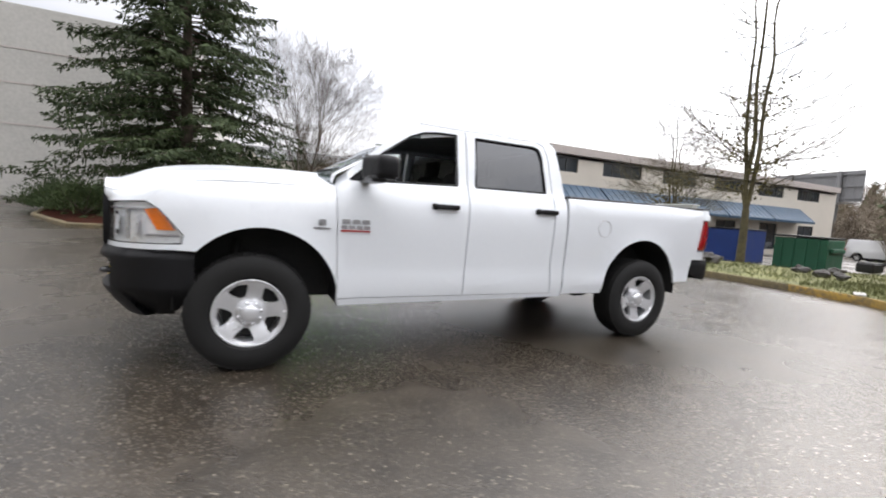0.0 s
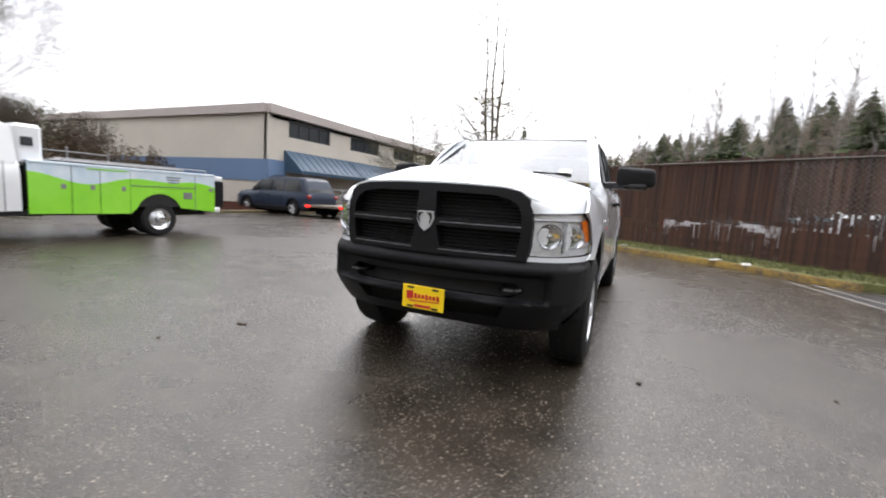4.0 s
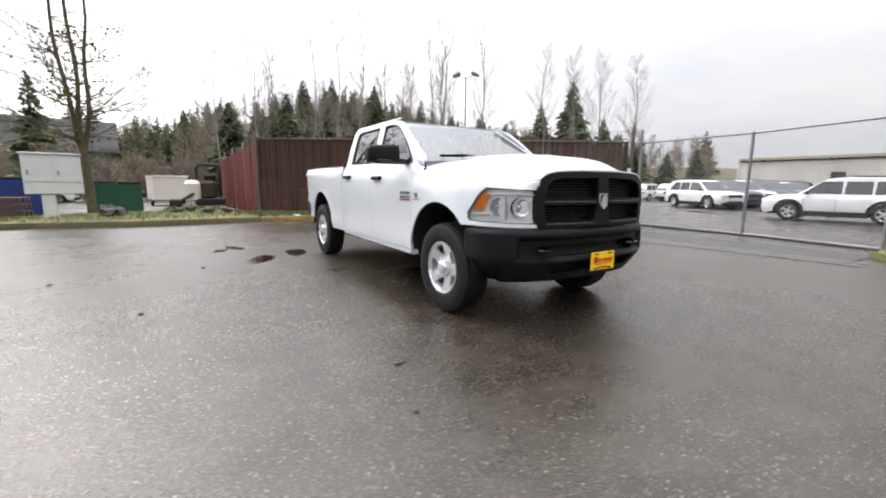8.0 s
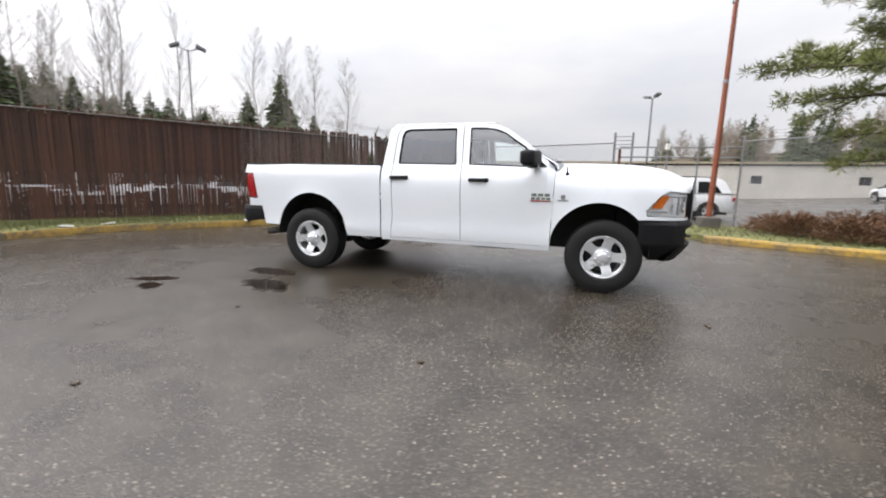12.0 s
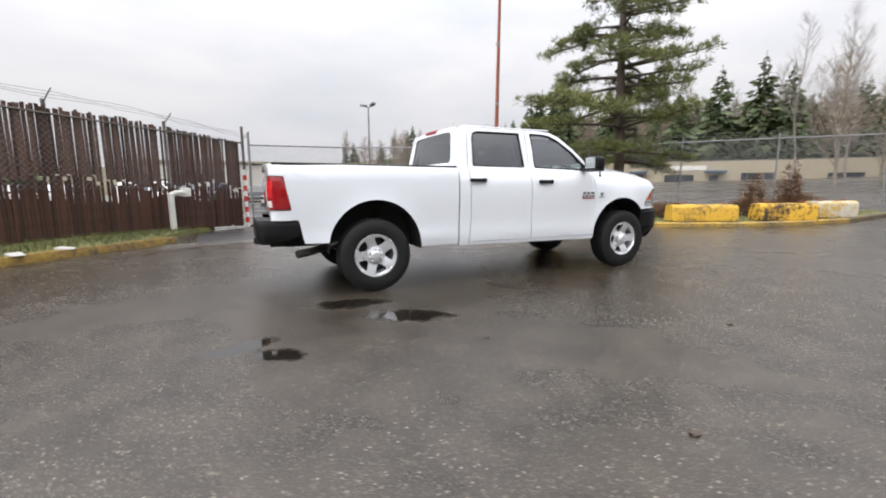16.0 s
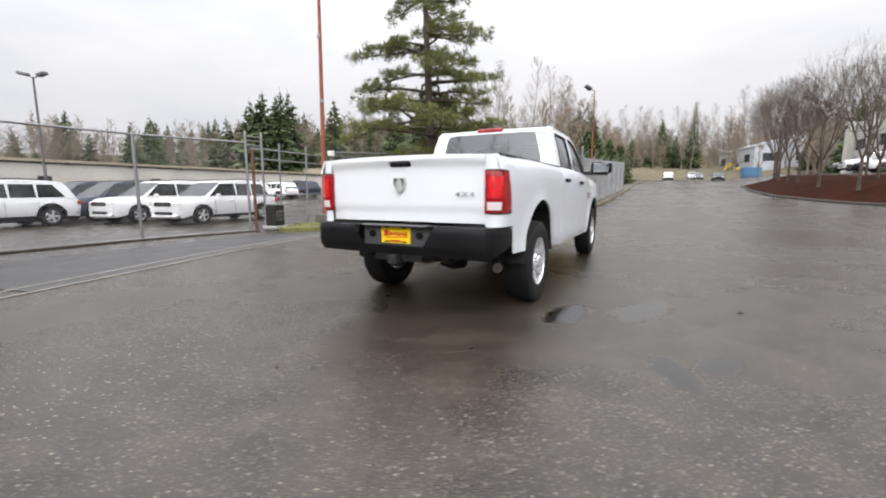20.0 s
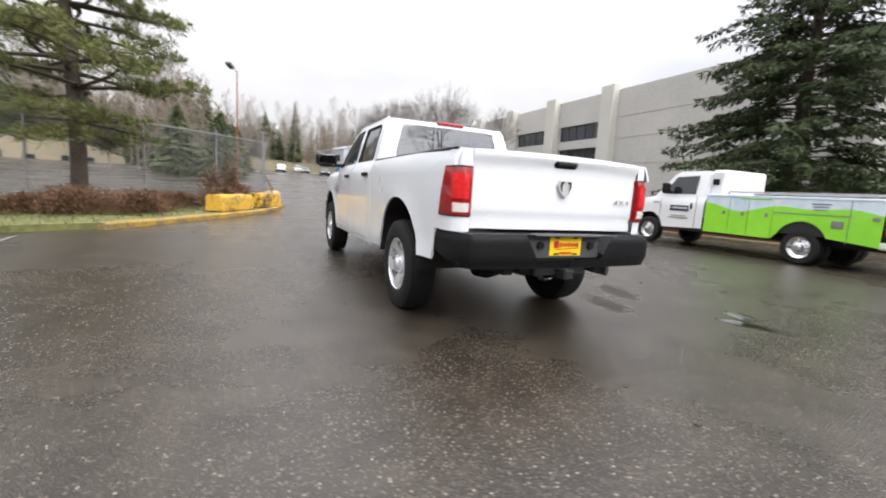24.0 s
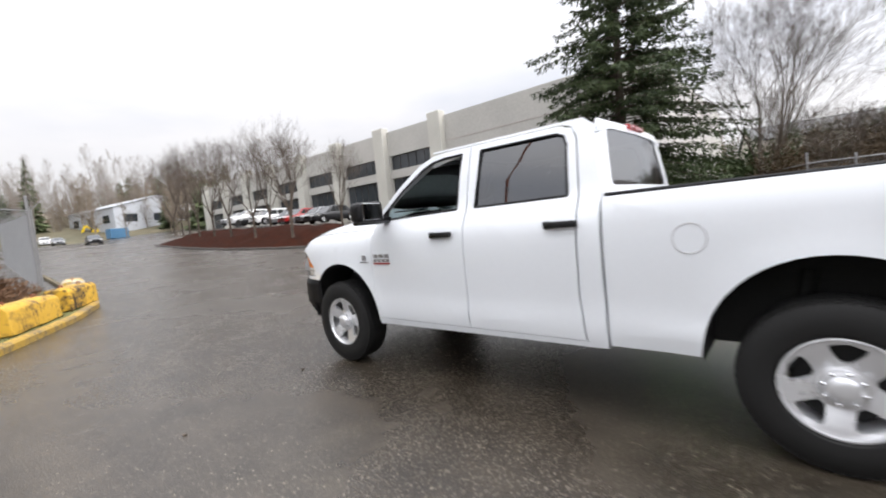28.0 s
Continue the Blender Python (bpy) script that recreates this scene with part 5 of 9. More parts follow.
# diagonal wire in front of the slats
for i in range(6):
    uu = 0.02 + (FL - 0.04) * i / 5
    bm = bmesh.new()
    a_ = fence_pt(uu, 0.05 if i in (0, 5) else -0.06)
    rod(bm, (a_.x, a_.y, fence_base(uu) + 2.74), (a_.x + fd_.y * 0.28, a_.y - fd_.x * 0.28, fence_base(uu) + 3.02), 0.014, seg=6)
    part("barb_arm", bm, M_STEEL, F)
qa, qb = fence_pt(6.3, 0.035), fence_pt(FL - 0.1, 0.035)
chain_mesh(qa, qb, 1.15, 2.70, F, 0.12)
p = fence_pt(FL, 0.10)
bm = bmesh.new()
rod(bm, (p.x + 0.1, p.y - 0.05, -0.1), (p.x + 0.1, p.y - 0.05, 1.75), 0.06, seg=10)
rp = part("barber_post", bm, mat("white_post_paint", (0.7, 0.7, 0.68), 0.5), F, "post with red and white stripes")
for i in range(5):
    bm = bmesh.new()
    rod(bm, (p.x + 0.1, p.y - 0.05, 0.05 + 0.34 * i), (p.x + 0.1, p.y - 0.05, 0.22 + 0.34 * i), 0.0615, seg=10)
    part("red_stripe", bm, M_REDINK, rp)

# red sheet-metal wall running south from the corner
W = thing("sheet_metal_wall", "dark red corrugated sheet-metal fence wall", "fence")
n = 13
for i in range(n):
    y0, y1 = -12.15 - 13.0 * i / n, -12.15 - 13.0 * (i + 1) / n + 0.012
    bm = bmesh.new()
    x0 = 0.42 + 0.02 * i + 0.03 * math.sin(i * 2.4)
    zc_ = ground_z(0.5, (y0 + y1) / 2)
    box(bm, (x0, (y0 + y1) / 2, zc_ + 1.42), (0.035, y0 - y1, 2.7), 0.006)
    for k in range(4):
        box(bm, (x0 + 0.022, y0 + (y1 - y0) * (k + 0.5) / 4, zc_ + 1.42), (0.018, 0.05, 2.68))
    part("wall_sheet", bm, M_REDWALL, W)
for i in range(4):
    post(W, 0.30, -12.3 - 4.2 * i, -0.5, 2.95, 0.04)
for k in range(3):
    bm = bmesh.new()
    tube(bm, [(0.42 + 0.07 * k, -12.1 - 13 * i / 14, 2.86 + 0.08 * k - 0.025 * 13 * i / 14 + 0.03 * math.sin(i)) for i in range(15)], 0.004, 4)
    tagged(part("barbed_wire", bm, M_STEEL, W), kind="stuff")

# white bent vent pipe in front of the fence
V = thing("vent_pipe", "white painted steel pipe with a bent top on the verge", "pipe")
bm = bmesh.new()
px, py = -7.25, -5.10
rod(bm, (px, py, -0.05), (px, py, 1.02), 0.075, seg=14)
M_WPIPE = mat("white_pipe_paint", (0.66, 0.65, 0.60), 0.55, var=0.15)
part("standpipe", bm, M_WPIPE, V)
bm = bmesh.new()
tube(bm, [(px, py, 0.98), (px - 0.03, py + 0.08, 1.04), (px - 0.09, py + 0.20, 1.05), (px - 0.15, py + 0.34, 1.05)], 0.07, 12)
part("bent_head", bm, bpy.data.materials["white_pipe_paint"], V)
bm = bmesh.new()
box(bm, (px - 0.14, py + 0.33, 1.06), (0.12, 0.22, 0.22), 0.02)
part("vent_box", bm, bpy.data.materials["white_pipe_paint"], V)

# chain-link gate and fence along the car lot
G = thing("lot_fence", "galvanised chain-link fence with a pipe top rail along a car lot", "fence")
gp = [(-9.9, -3.2), (-10.0, -0.08), (-9.42, 2.78)]
for (x, y), h in zip(gp, (3.05, 2.72, 3.05)):
    post(G, x, y, -0.2, h - 0.1, 0.04)
post(G, -9.35, 2.95, -0.2, 2.40, 0.045, mat("dark_rust", (0.075, 0.032, 0.022), 0.75, scale=3, fine=20, col2=(0.16, 0.065, 0.045)), "post", "rusty gate post")
post(G, -9.36, 3.32, -0.2, 2.95, 0.038)
for z in (2.45, 2.58, 2.71, 2.84):
    bm = bmesh.new()
    rod(bm, (-9.42, 2.78, z), (-9.36, 3.32, z), 0.016, seg=6)
    part("rung", bm, M_STEEL, G)
GO = thing("gate_operator", "dark metal gate operator box beside the gate posts", "utility box", pose(-9.20, 3.55, -0.06, 0, 0, 8))
bm = bmesh.new()
box(bm, (0, 0, 0.42), (0.42, 0.46, 0.70), 0.03)
part("cabinet", bm, M_DARK, GO)
bm = bmesh.new()
box(bm, (0, 0, 0.04), (0.54, 0.58, 0.10), 0.015)
part("plinth", bm, M_CONC, GO)
bm = bmesh.new()
for k in range(5):
    box(bm, (0.214, 0, 0.28 + 0.07 * k), (0.012, 0.34, 0.022), 0.004)
tagged(part("louvre", bm, M_STEEL, GO), kind="stuff")
for a, b, z in ((gp[0], gp[1], 2.56), (gp[1], gp[2], 2.60)):
    bm = bmesh.new()
    rod(bm, (*a, z), (*b, z + 0.04), 0.028, seg=8)
    part("top_rail", bm, M_STEEL, G)
    chain_mesh((*a, 0), (*b, 0), -0.10, z, G)
bm = bmesh.new()
tube(bm, [(-9.9, -3.2, -0.08), (-10.0, -0.08, -0.08), (-9.42, 2.78, -0.08)], 0.03, 6)
part("bottom_rail", bm, M_STEEL, G)
strip("gate_track", [(-9.7, -3.3), (-9.75, -0.1), (-9.1, 2.9)], [(0, -0.02), (0, 0.05), (0.12, 0.06), (0.14, -0.02)], mat("rusty_track", (0.045, 0.034, 0.026), 0.8, var=0.4, scale=4), "rusty gate track in the driveway", "track")

N = thing("yard_fence", "tall galvanised chain-link fence with barbed wire round a yard", "fence")
npts = [(-9.42, 2.95), (-9.75, 6.6), (-7.75, 9.3), (-5.63, 11.94), (-3.6, 14.3), (-1.78, 17.5)]
for i, (x, y) in enumerate(npts):
    z = ground_z(x, y)
    if i:
        post(N, x, y, z - 0.1, z + (2.95 if i < 5 else 3.25), 0.029 if i < 5 else 0.045)
for i, (a, b) in enumerate(zip(npts, npts[1:])):
    za, zb = ground_z(*a), ground_z(*b)
    low = i == 0
    for h in ((1.15, 2.30, 2.62) if low else (2.80,)):
        bm = bmesh.new()
        rod(bm, (*a, za + h), (*b, zb + h), 0.024, seg=8)
        part("rail", bm, M_STEEL, N)
    chain_mesh((*a, 0), (*b, 0), (za + zb) / 2 + 0.03, (za + zb) / 2 + (1.15 if low else 2.8), N, 0.075 if low else 0.06, 0.0022 if low else 0.0032)
    for k in range(0 if low else 3):
        bm = bmesh.new()
        rod(bm, (a[0] + 0.1 * k, a[1] - 0.08 * k, za + 2.88 + 0.08 * k), (b[0] + 0.1 * k, b[1] - 0.08 * k, zb + 2.88 + 0.08 * k), 0.003, seg=4)
        part("barbed_wire", bm, M_STEEL, N)
bm = bmesh.new()
for y in (4.1, 5.3):
    rod(bm, (-9.5, y, -0.1), (-9.45, y, 2.75), 0.03, seg=8)
part("brace_post", bm, M_STEEL, N)
# the metal-slatted run along the road
S = thing("road_fence", "pale grey slatted chain-link fence with leaning barbed-wire arms beside the road", "fence")
slat2 = bmesh.new(); box(slat2, (0, 0, 1.3), (0.008, 0.072, 2.6), 0.002)
me2 = bpy.data.meshes.new("slat"); slat2.to_mesh(me2); slat2.free()
me2.materials.append(mat("pale_grey_slat", (0.34, 0.35, 0.36), 0.55, var=0.12, rand=0.3))
n = 140
for i in range(n):
    y = 17.6 + 21.5 * (i + 0.5) / n
    o = new("slat", me2); o.parent = S
    o.matrix_basis = pose(-1.75 + 0.02 * (y - 17.6), y, ground_z(-1.7, y) + 0.12)
for i in range(8):
    y = 17.6 + 21.5 * i / 7
    x, z = -1.70 + 0.02 * (y - 17.6), ground_z(-1.7, y)
    post(S, x, y, z - 0.1, z + 2.8, 0.035)
    bm = bmesh.new()
    rod(bm, (x, y, z + 2.8), (x + 0.28, y, z + 3.12), 0.016, seg=6)
    part("barb_arm", bm, M_STEEL, S)

# thin post with a small pale box in the grass
SP = thing("sign_post", "thin weathered steel post with a small pale box on the grass", "post")
post(SP, -7.05, 3.95, 0.0, 2.25, 0.022, M_STEEL)
bm = bmesh.new()
box(bm, (-7.05, 3.95, 2.30), (0.22, 0.10, 0.16), 0.02)
part("box", bm, M_WPIPE, SP)
# rust-red lamp pole with a concrete foot
P1 = thing("red_pole", "tall rust-red steel pole on a concrete foot in the grass", "pole")
bm = bmesh.new()
rod(bm, (-8.98, 5.66, 0.1), (-8.90, 5.72, 10.5), 0.088, 0.045, 14)
part("shaft", bm, M_REDPOLE, P1)
bm = bmesh.new()
box(bm, (-8.98, 5.66, 0.12), (0.55, 0.55, 0.42), 0.04)
part("foot", bm, mat("dark_wet_concrete", (0.10, 0.09, 0.08), 0.8, var=0.3, bump=0.02), P1)
for z in (4.3, 6.5):
    bm = bmesh.new()
    lathe(bm, [(z, 0.074), (z + 0.05, 0.078), (z + 0.1, 0.074)], "z", 14, (-8.95, 5.68, 0))
    part("band", bm, M_STEEL, P1)


def lamp_post(x, y, h, heads, label, material, r=0.07):
    L = thing("floodlight_pole", label, "lamp post")
    z = ground_z(x, y)
    bm = bmesh.new()
    rod(bm, (x, y, z - 0.2), (x, y, z + h), r, r * 0.6, 10)
    part("pole", bm, material, L)
    for dx, dy, tilt in heads:
        bm = bmesh.new()
        d = Vector((dx, dy, 0))
        rod(bm, (x, y, z + h - 0.1), (x + dx * 0.6, y + dy * 0.6, z + h + 0.12), 0.03, seg=6)
        part("bracket", bm, material, L)
        bm = bmesh.new()
        box(bm, (0, 0, 0), (0.45, 0.62, 0.2), 0.04)
        o = part("lamp_head", bm, bpy.data.materials["dull_lamp_grey"] if "dull_lamp_grey" in bpy.data.materials else mat("dull_lamp_grey", (0.16, 0.16, 0.165), 0.5, 0.4), L)
        o.matrix_basis = pose(x + dx * 0.75, y + dy * 0.75, z + h + 0.18, tilt, 0, math.degrees(math.atan2(dy, dx)) - 90)
    return L


M_POLE = mat("dark_weathered_pole", (0.10, 0.095, 0.09), 0.6, var=0.2)
lamp_post(-16.8, -23.0, 9.9, ((0.7, -0.7, -25), (-0.7, 0.7, -25)), "tall pole with two floodlights behind the fence", M_POLE)
lamp_post(-37.8, 8.0, 9.3, ((0.8, 0.4, 20), (-0.5, -0.5, 10)), "tall floodlight pole in the car lot", M_POLE, 0.1)
lamp_post(-3.34, 31.9, 8.6, ((-0.6, -0.6, 30),), "rust-red lamp pole beside the road", M_REDPOLE, 0.065)


# yellow concrete blocks on the north corner
def block(x, y, rz, length, label, material=None):
    B = thing("concrete_block", label, "barrier", pose(x, y, ground_z(x, y) + 0.14, 0, 0, rz), group="yellow corner blocks")
    bm = bmesh.new()
    sec = [(-0.27, 0), (0.27, 0), (0.25, 0.42), (0.17, 0.50), (-0.17, 0.50), (-0.25, 0.42)]
    ringl = []
    for k in range(7):
        xx = (k / 6 - 0.5) * length
        ringl.append([bm.verts.new((xx, u * (1 + 0.03 * math.sin(k * 3 + x)), v + 0.012 * math.sin(k * 2.2 + y))) for u, v in sec])
    for a, b in zip(ringl, ringl[1:]):
        for i in range(6):
            bm.faces.new((a[i], a[(i + 1) % 6], b[(i + 1) % 6], b[i]))
    bm.faces.new(ringl[0][::-1]); bm.faces.new(ringl[-1])
    bmesh.ops.bevel(bm, geom=bm.edges[:], offset=0.02, segments=1, affect="EDGES")
    part("block", bm, material or M_BARRIER, B)
    for sx in (-0.3, 0.3):
        bm = bmesh.new()
        tube(bm, [(sx * length - 0.08, 0, 0.48), (sx * length - 0.07, 0, 0.56), (sx * length + 0.07, 0, 0.56), (sx * length + 0.08, 0, 0.48)], 0.012, 6)
        part("lifting_loop", bm, M_REDPOLE, B)
    return B


block(-2.86, 9.28, 64.5, 1.95, "stained yellow concrete block behind the kerb")
block(-1.82, 11.52, 65, 1.75, "stained yellow concrete block with a dark rusty middle", M_BARRIER2)
block(-1.50, 13.45, 82, 1.75, "weathered pale and yellow concrete block at the kerb's end", M_BARRIER3)

# driveway strip and joints in the asphalt
M_PATCH = mat("dark_asphalt_patch", (0.028, 0.027, 0.026), 0.42, scale=1.0, fine=60, bump=0.03, var=0.35)
def patch(name, outline, material, label, lift=0.006):
    bm = bmesh.new()
    panel(bm, outline, [], lambda x, y: (x, y, ground_z(x, y) + lift), 0.6, 0.6)
    tagged(part(name, bm, material), label, "pavement", kind="structure")
patch("pavement_driveway", [(-5.3, -4.4), (-4.3, -4.2), (-5.1, -1.2), (-5.55, 1.0), (-5.7, 3.1), (-9.0, 2.9), (-9.55, -0.1), (-9.4, -3.3), (-7.3, -4.55)], M_PATCH, "darker asphalt driveway in front of the gate")
M_JOINT = mat("worn_joint", (0.17, 0.155, 0.135), 0.6, var=0.5, scale=3, fine=20)
for off in (0.0, 0.38):
    strip("pavement_joint", [(-4.05 - off, -4.9), (-4.55 - off, -3.0), (-5.15 - off, -0.9), (-5.55 - off, 1.2), (-5.7 - off, 3.3)], [(0, 0.0), (0.0, 0.009), (0.05, 0.012), (0.06, 0.0)], M_JOINT, "worn pale joint across the driveway", "joint")


# ---------------------------------------------------------------- buildings
M_CREAM = mat("cream_stucco", (0.60, 0.555, 0.485), 0.85, var=0.07, scale=0.6, fine=12, bump=0.01)
M_PINK = mat("pinkish_grey_parapet", (0.47, 0.42, 0.395), 0.8, var=0.08)
M_BLUEB = mat("faded_blue_paint", (0.14, 0.22, 0.36), 0.7, var=0.1, scale=0.7)
M_AWN = mat("blue_metal_awning", (0.035, 0.075, 0.125), 0.5, var=0.15)
M_TILT = mat("grey_tilt_up_concrete", (0.44, 0.43, 0.40), 0.8, var=0.12, scale=0.35, fine=6, bump=0.01)
M_TILT2 = mat("pale_grey_column", (0.52, 0.51, 0.46), 0.8, var=0.10, scale=0.5)
M_WHITEW = mat("stained_white_block_wall", (0.56, 0.535, 0.48), 0.85, var=0.16, scale=0.5, fine=5)
M_TANW = mat("tan_stucco", (0.36, 0.31, 0.22), 0.85, var=0.10, scale=0.4)
M_ROOFD = mat("dark_flat_roof", (0.10, 0.10, 0.10), 0.85, var=0.2)
M_PANE = mat("dark_window_pane", (0.035, 0.042, 0.050), 0.08, var=0.3, scale=0.3, spec=0.8)
M_TEAL = mat("teal_window_film", (0.05, 0.18, 0.17), 0.3, var=0.2)
M_FRAME = mat("dark_window_frame", (0.05, 0.05, 0.05), 0.5)
M_METALB = mat("pale_blue_metal_siding", (0.46, 0.485, 0.52), 0.6, var=0.08)
M_METALR = mat("pale_metal_roof", (0.40, 0.42, 0.45), 0.5, var=0.1)


def house(name, label, category="building"):
    return thing(name, label, category)


def slab(name, c, s, material, parent, bevel=0.0, label=""):
    bm = bmesh.new()
    box(bm, c, s, bevel)
    return part(name, bm, material, parent, label)


def wall_x(parent, x, y0, y1, z0, z1, openings, material, thick=0.3, face=-1):
    """A wall in the plane x with real openings (y0, y1, z0, z1)."""
    bm = bmesh.new()
    holes = [[(a, c), (b, c), (b, d), (a, d)] for a, b, c, d in openings]
    panel(bm, [(y0, z0), (y1, z0), (y1, z1), (y0, z1)], holes, lambda u, v: (x, u, v), 50, 50, thick, (-face, 0, 0))
    bmesh.ops.recalc_face_normals(bm, faces=bm.faces)
    return part("wall", bm, material, parent)


def window_x(parent, x, y0, y1, z0, z1, mull=3, face=-1):
    bm = bmesh.new()
    t = 0.05
    for a, b, c, d in ((y0, y1, z0, z0 + t), (y0, y1, z1 - t, z1), (y0, y0 + t, z0, z1), (y1 - t, y1, z0, z1)):
        box(bm, (x - face * 0.10, (a + b) / 2, (c + d) / 2), (0.06, b - a, d - c))
    for i in range(1, mull):
        yy = y0 + (y1 - y0) * i / mull
        box(bm, (x - face * 0.10, yy, (z0 + z1) / 2), (0.05, 0.045, z1 - z0))
    w = part("window", bm, M_FRAME, parent)
    for i in range(mull):
        a, b = y0 + (y1 - y0) * i / mull + 0.03, y0 + (y1 - y0) * (i + 1) / mull - 0.03
        slab("pane", (x - face * 0.13, (a + b) / 2, (z0 + z1) / 2), (0.012, b - a, z1 - z0 - 0.06), M_PANE, w)
    return w


# beige and blue office block to the south-east
H1 = house("office_building", "beige two-storey office building with a blue band and blue awnings")
wins = [(-13.85 - 5.9 * i - 3.7, -13.85 - 5.9 * i, 4.31, 5.38) for i in range(6)]
doors = [(-14.6 - 5.9 * i - 2.6, -14.6 - 5.9 * i, -0.3, 2.0) for i in range(6)]
wall_x(H1, 18.0, -50, -12.3, -1.2, 5.45, [(a, b, c, 5.30) for a, b, c, d in wins] + doors, M_CREAM)
for a, b, c, d in wins:
    window_x(H1, 18.0, a, b, c, 5.30, 4)
for a, b, c, d in doors:
    window_x(H1, 18.0, a, b, c, d, 2)
slab("wall", (30.6, -12.45, 2.1), (25.0, 0.3, 6.7), M_CREAM, H1)
slab("wall", (43.2, -10.0, 2.1), (0.3, 5.4, 6.7), M_CREAM, H1)
slab("wall", (50, -7.45, 2.1), (13.4, 0.3, 6.7), M_CREAM, H1)
slab("parapet", (17.95, -31.15, 5.68), (0.42, 37.8, 0.50), M_PINK, H1)
slab("parapet", (30.6, -12.3, 5.68), (25.1, 0.42, 0.50), M_PINK, H1)
slab("parapet", (50, -7.35, 5.68), (13.4, 0.42, 0.50), M_PINK, H1)
slab("blue_band", (30.5, -12.285, 2.25), (25.0, 0.04, 1.25), M_BLUEB, H1)
slab("blue_band", (17.97, -12.95, 2.25), (0.05, 1.3, 1.25), M_BLUEB, H1)
slab("roof", (34, -31, 5.30), (32, 37, 0.2), M_ROOFD, H1)
for i in range(5):
    y1, y0 = -13.5 - 6.1 * i, -13.5 - 6.1 * i - 5.9
    bm = bmesh.new()
    sec = [(18.0, 3.5), (17.9, 3.5), (16.6, 2.35), (16.6, 2.15), (18.0, 2.25)]
    a = [bm.verts.new((x, y0, z)) for x, z in sec]
    b = [bm.verts.new((x, y1, z)) for x, z in sec]
    for k in range(5):
        bm.faces.new((a[k], a[(k + 1) % 5], b[(k + 1) % 5], b[k]))
    bm.faces.new(a[::-1]); bm.faces.new(b)
    bmesh.ops.recalc_face_normals(bm, faces=bm.faces)
    aw = part("awning", bm, M_AWN, H1, "blue ribbed metal awning")
    for k in range(10):
        yy = y0 + (y1 - y0) * (k + 0.5) / 10
        bm = bmesh.new()
        rod(bm, (17.88, yy, 3.52), (16.6, yy, 2.38), 0.02, seg=4)
        part("rib", bm, M_AWN, aw)

# grey concrete block to the north-east
H2 = house("warehouse_office", "large grey tilt-up concrete building with columns and strip windows")
cols = [22.9 + 7.6 * i for i in range(8)]
ops = []
for i in range(7):
    a, b = cols[i] + 1.1, cols[i + 1] - 0.9
    ops += [(a, b, 6.75, 8.2), (a, b, 3.3, 5.95)]
wall_x(H2, 26.2, cols[0], cols[-1], 0.3, 10.6, ops, M_TILT, 0.5)
wall_x(H2, 26.2, 5.5, cols[0], 0.0, 10.6, [], M_TILT, 0.5)
for z in (8.35, 6.55, 4.4):
    slab("reveal_joint", (26.19, 14.2, z), (0.03, 17.2, 0.06), M_PINK, H2)
for i, y in enumerate(cols):
    slab("column", (25.95, y, 5.6), (0.9, 1.45, 10.8), M_TILT2, H2, 0.04)
for a, b, c, d in ops:
    window_x(H2, 26.35, a, b, c, d, 5)
slab("roof", (42.4, 41, 10.3), (31.0, 70.4, 0.25), M_ROOFD, H2)
slab("wall", (42, 5.35, 5.2), (32, 0.3, 10.8), M_TILT, H2)
slab("wall", (57.9, 41, 5.2), (0.3, 71, 10.8), M_TILT, H2)
slab("wall", (42, 76.2, 5.2), (32, 0.3, 10.8), M_TILT, H2)
for i in range(7):
    slab("stair_step", (25.0 - 0.0, 24.6 + 0.3 * i, 1.9 + 0.18 * i), (1.4, 0.34, 0.06), M_WHITEW, H2)
slab("stair_rail", (24.4, 25.6, 3.2), (0.05, 2.4, 0.05), M_STEEL, H2)

# low pale buildings past the car lot, and tan shops past the yard
H3 = house("long_block_building", "long low pale block building with small windows past the car lot")
ops = [(-8 + 9.0 * i, -7.0 + 9.0 * i, 1.7, 2.5) for i in range(6)]
wall_x(H3, -45.0, -15, 44, -0.6, 3.7, ops, M_WHITEW, 0.3, 1)
for a, b, c, d in ops:
    window_x(H3, -45.0, a, b, c, d, 2, 1)
slab("parapet", (-45.0, 14.5, 3.80), (0.5, 59.2, 0.22), M_TANW, H3)
slab("wall", (-57, -15.1, 1.6), (24, 0.3, 4.5), M_WHITEW, H3)
slab("roof", (-57, 14.5, 3.6), (24, 59, 0.15), M_ROOFD, H3)
for i in range(12):
    slab("rafter_end", (-44.7, -13 + 5 * i, 3.62), (0.3, 0.22, 0.16), M_FRAME, H3)
H4 = house("tan_shops", "long single-storey tan shop building with teal windows")
H4.matrix_basis = pose(-51, 46, 0.6, 0, 0, 43)
def local_wall(parent, x0, x1, z0, z1, ops, material):
    bm = bmesh.new()
    panel(bm, [(x0, z0), (x1, z0), (x1, z1), (x0, z1)], [[(a, c), (b, c), (b, d), (a, d)] for a, b, c, d in ops], lambda u, v: (u, 0, v), 60, 60, 0.3, (0, 1, 0))
    bmesh.ops.recalc_face_normals(bm, faces=bm.faces)
    part("wall", bm, material, parent)
ops = [(5, 7.2, 0.6, 2.3), (9.5, 11, 0, 2.3), (14, 18, 0.5, 2.3), (20, 21.2, 0, 2.2), (24, 28, 0.4, 2.5), (30, 31.2, 0, 2.2), (34, 38, 0.4, 2.4)]
local_wall(H4, 0, 42, -0.6, 4.4, ops, M_TANW)
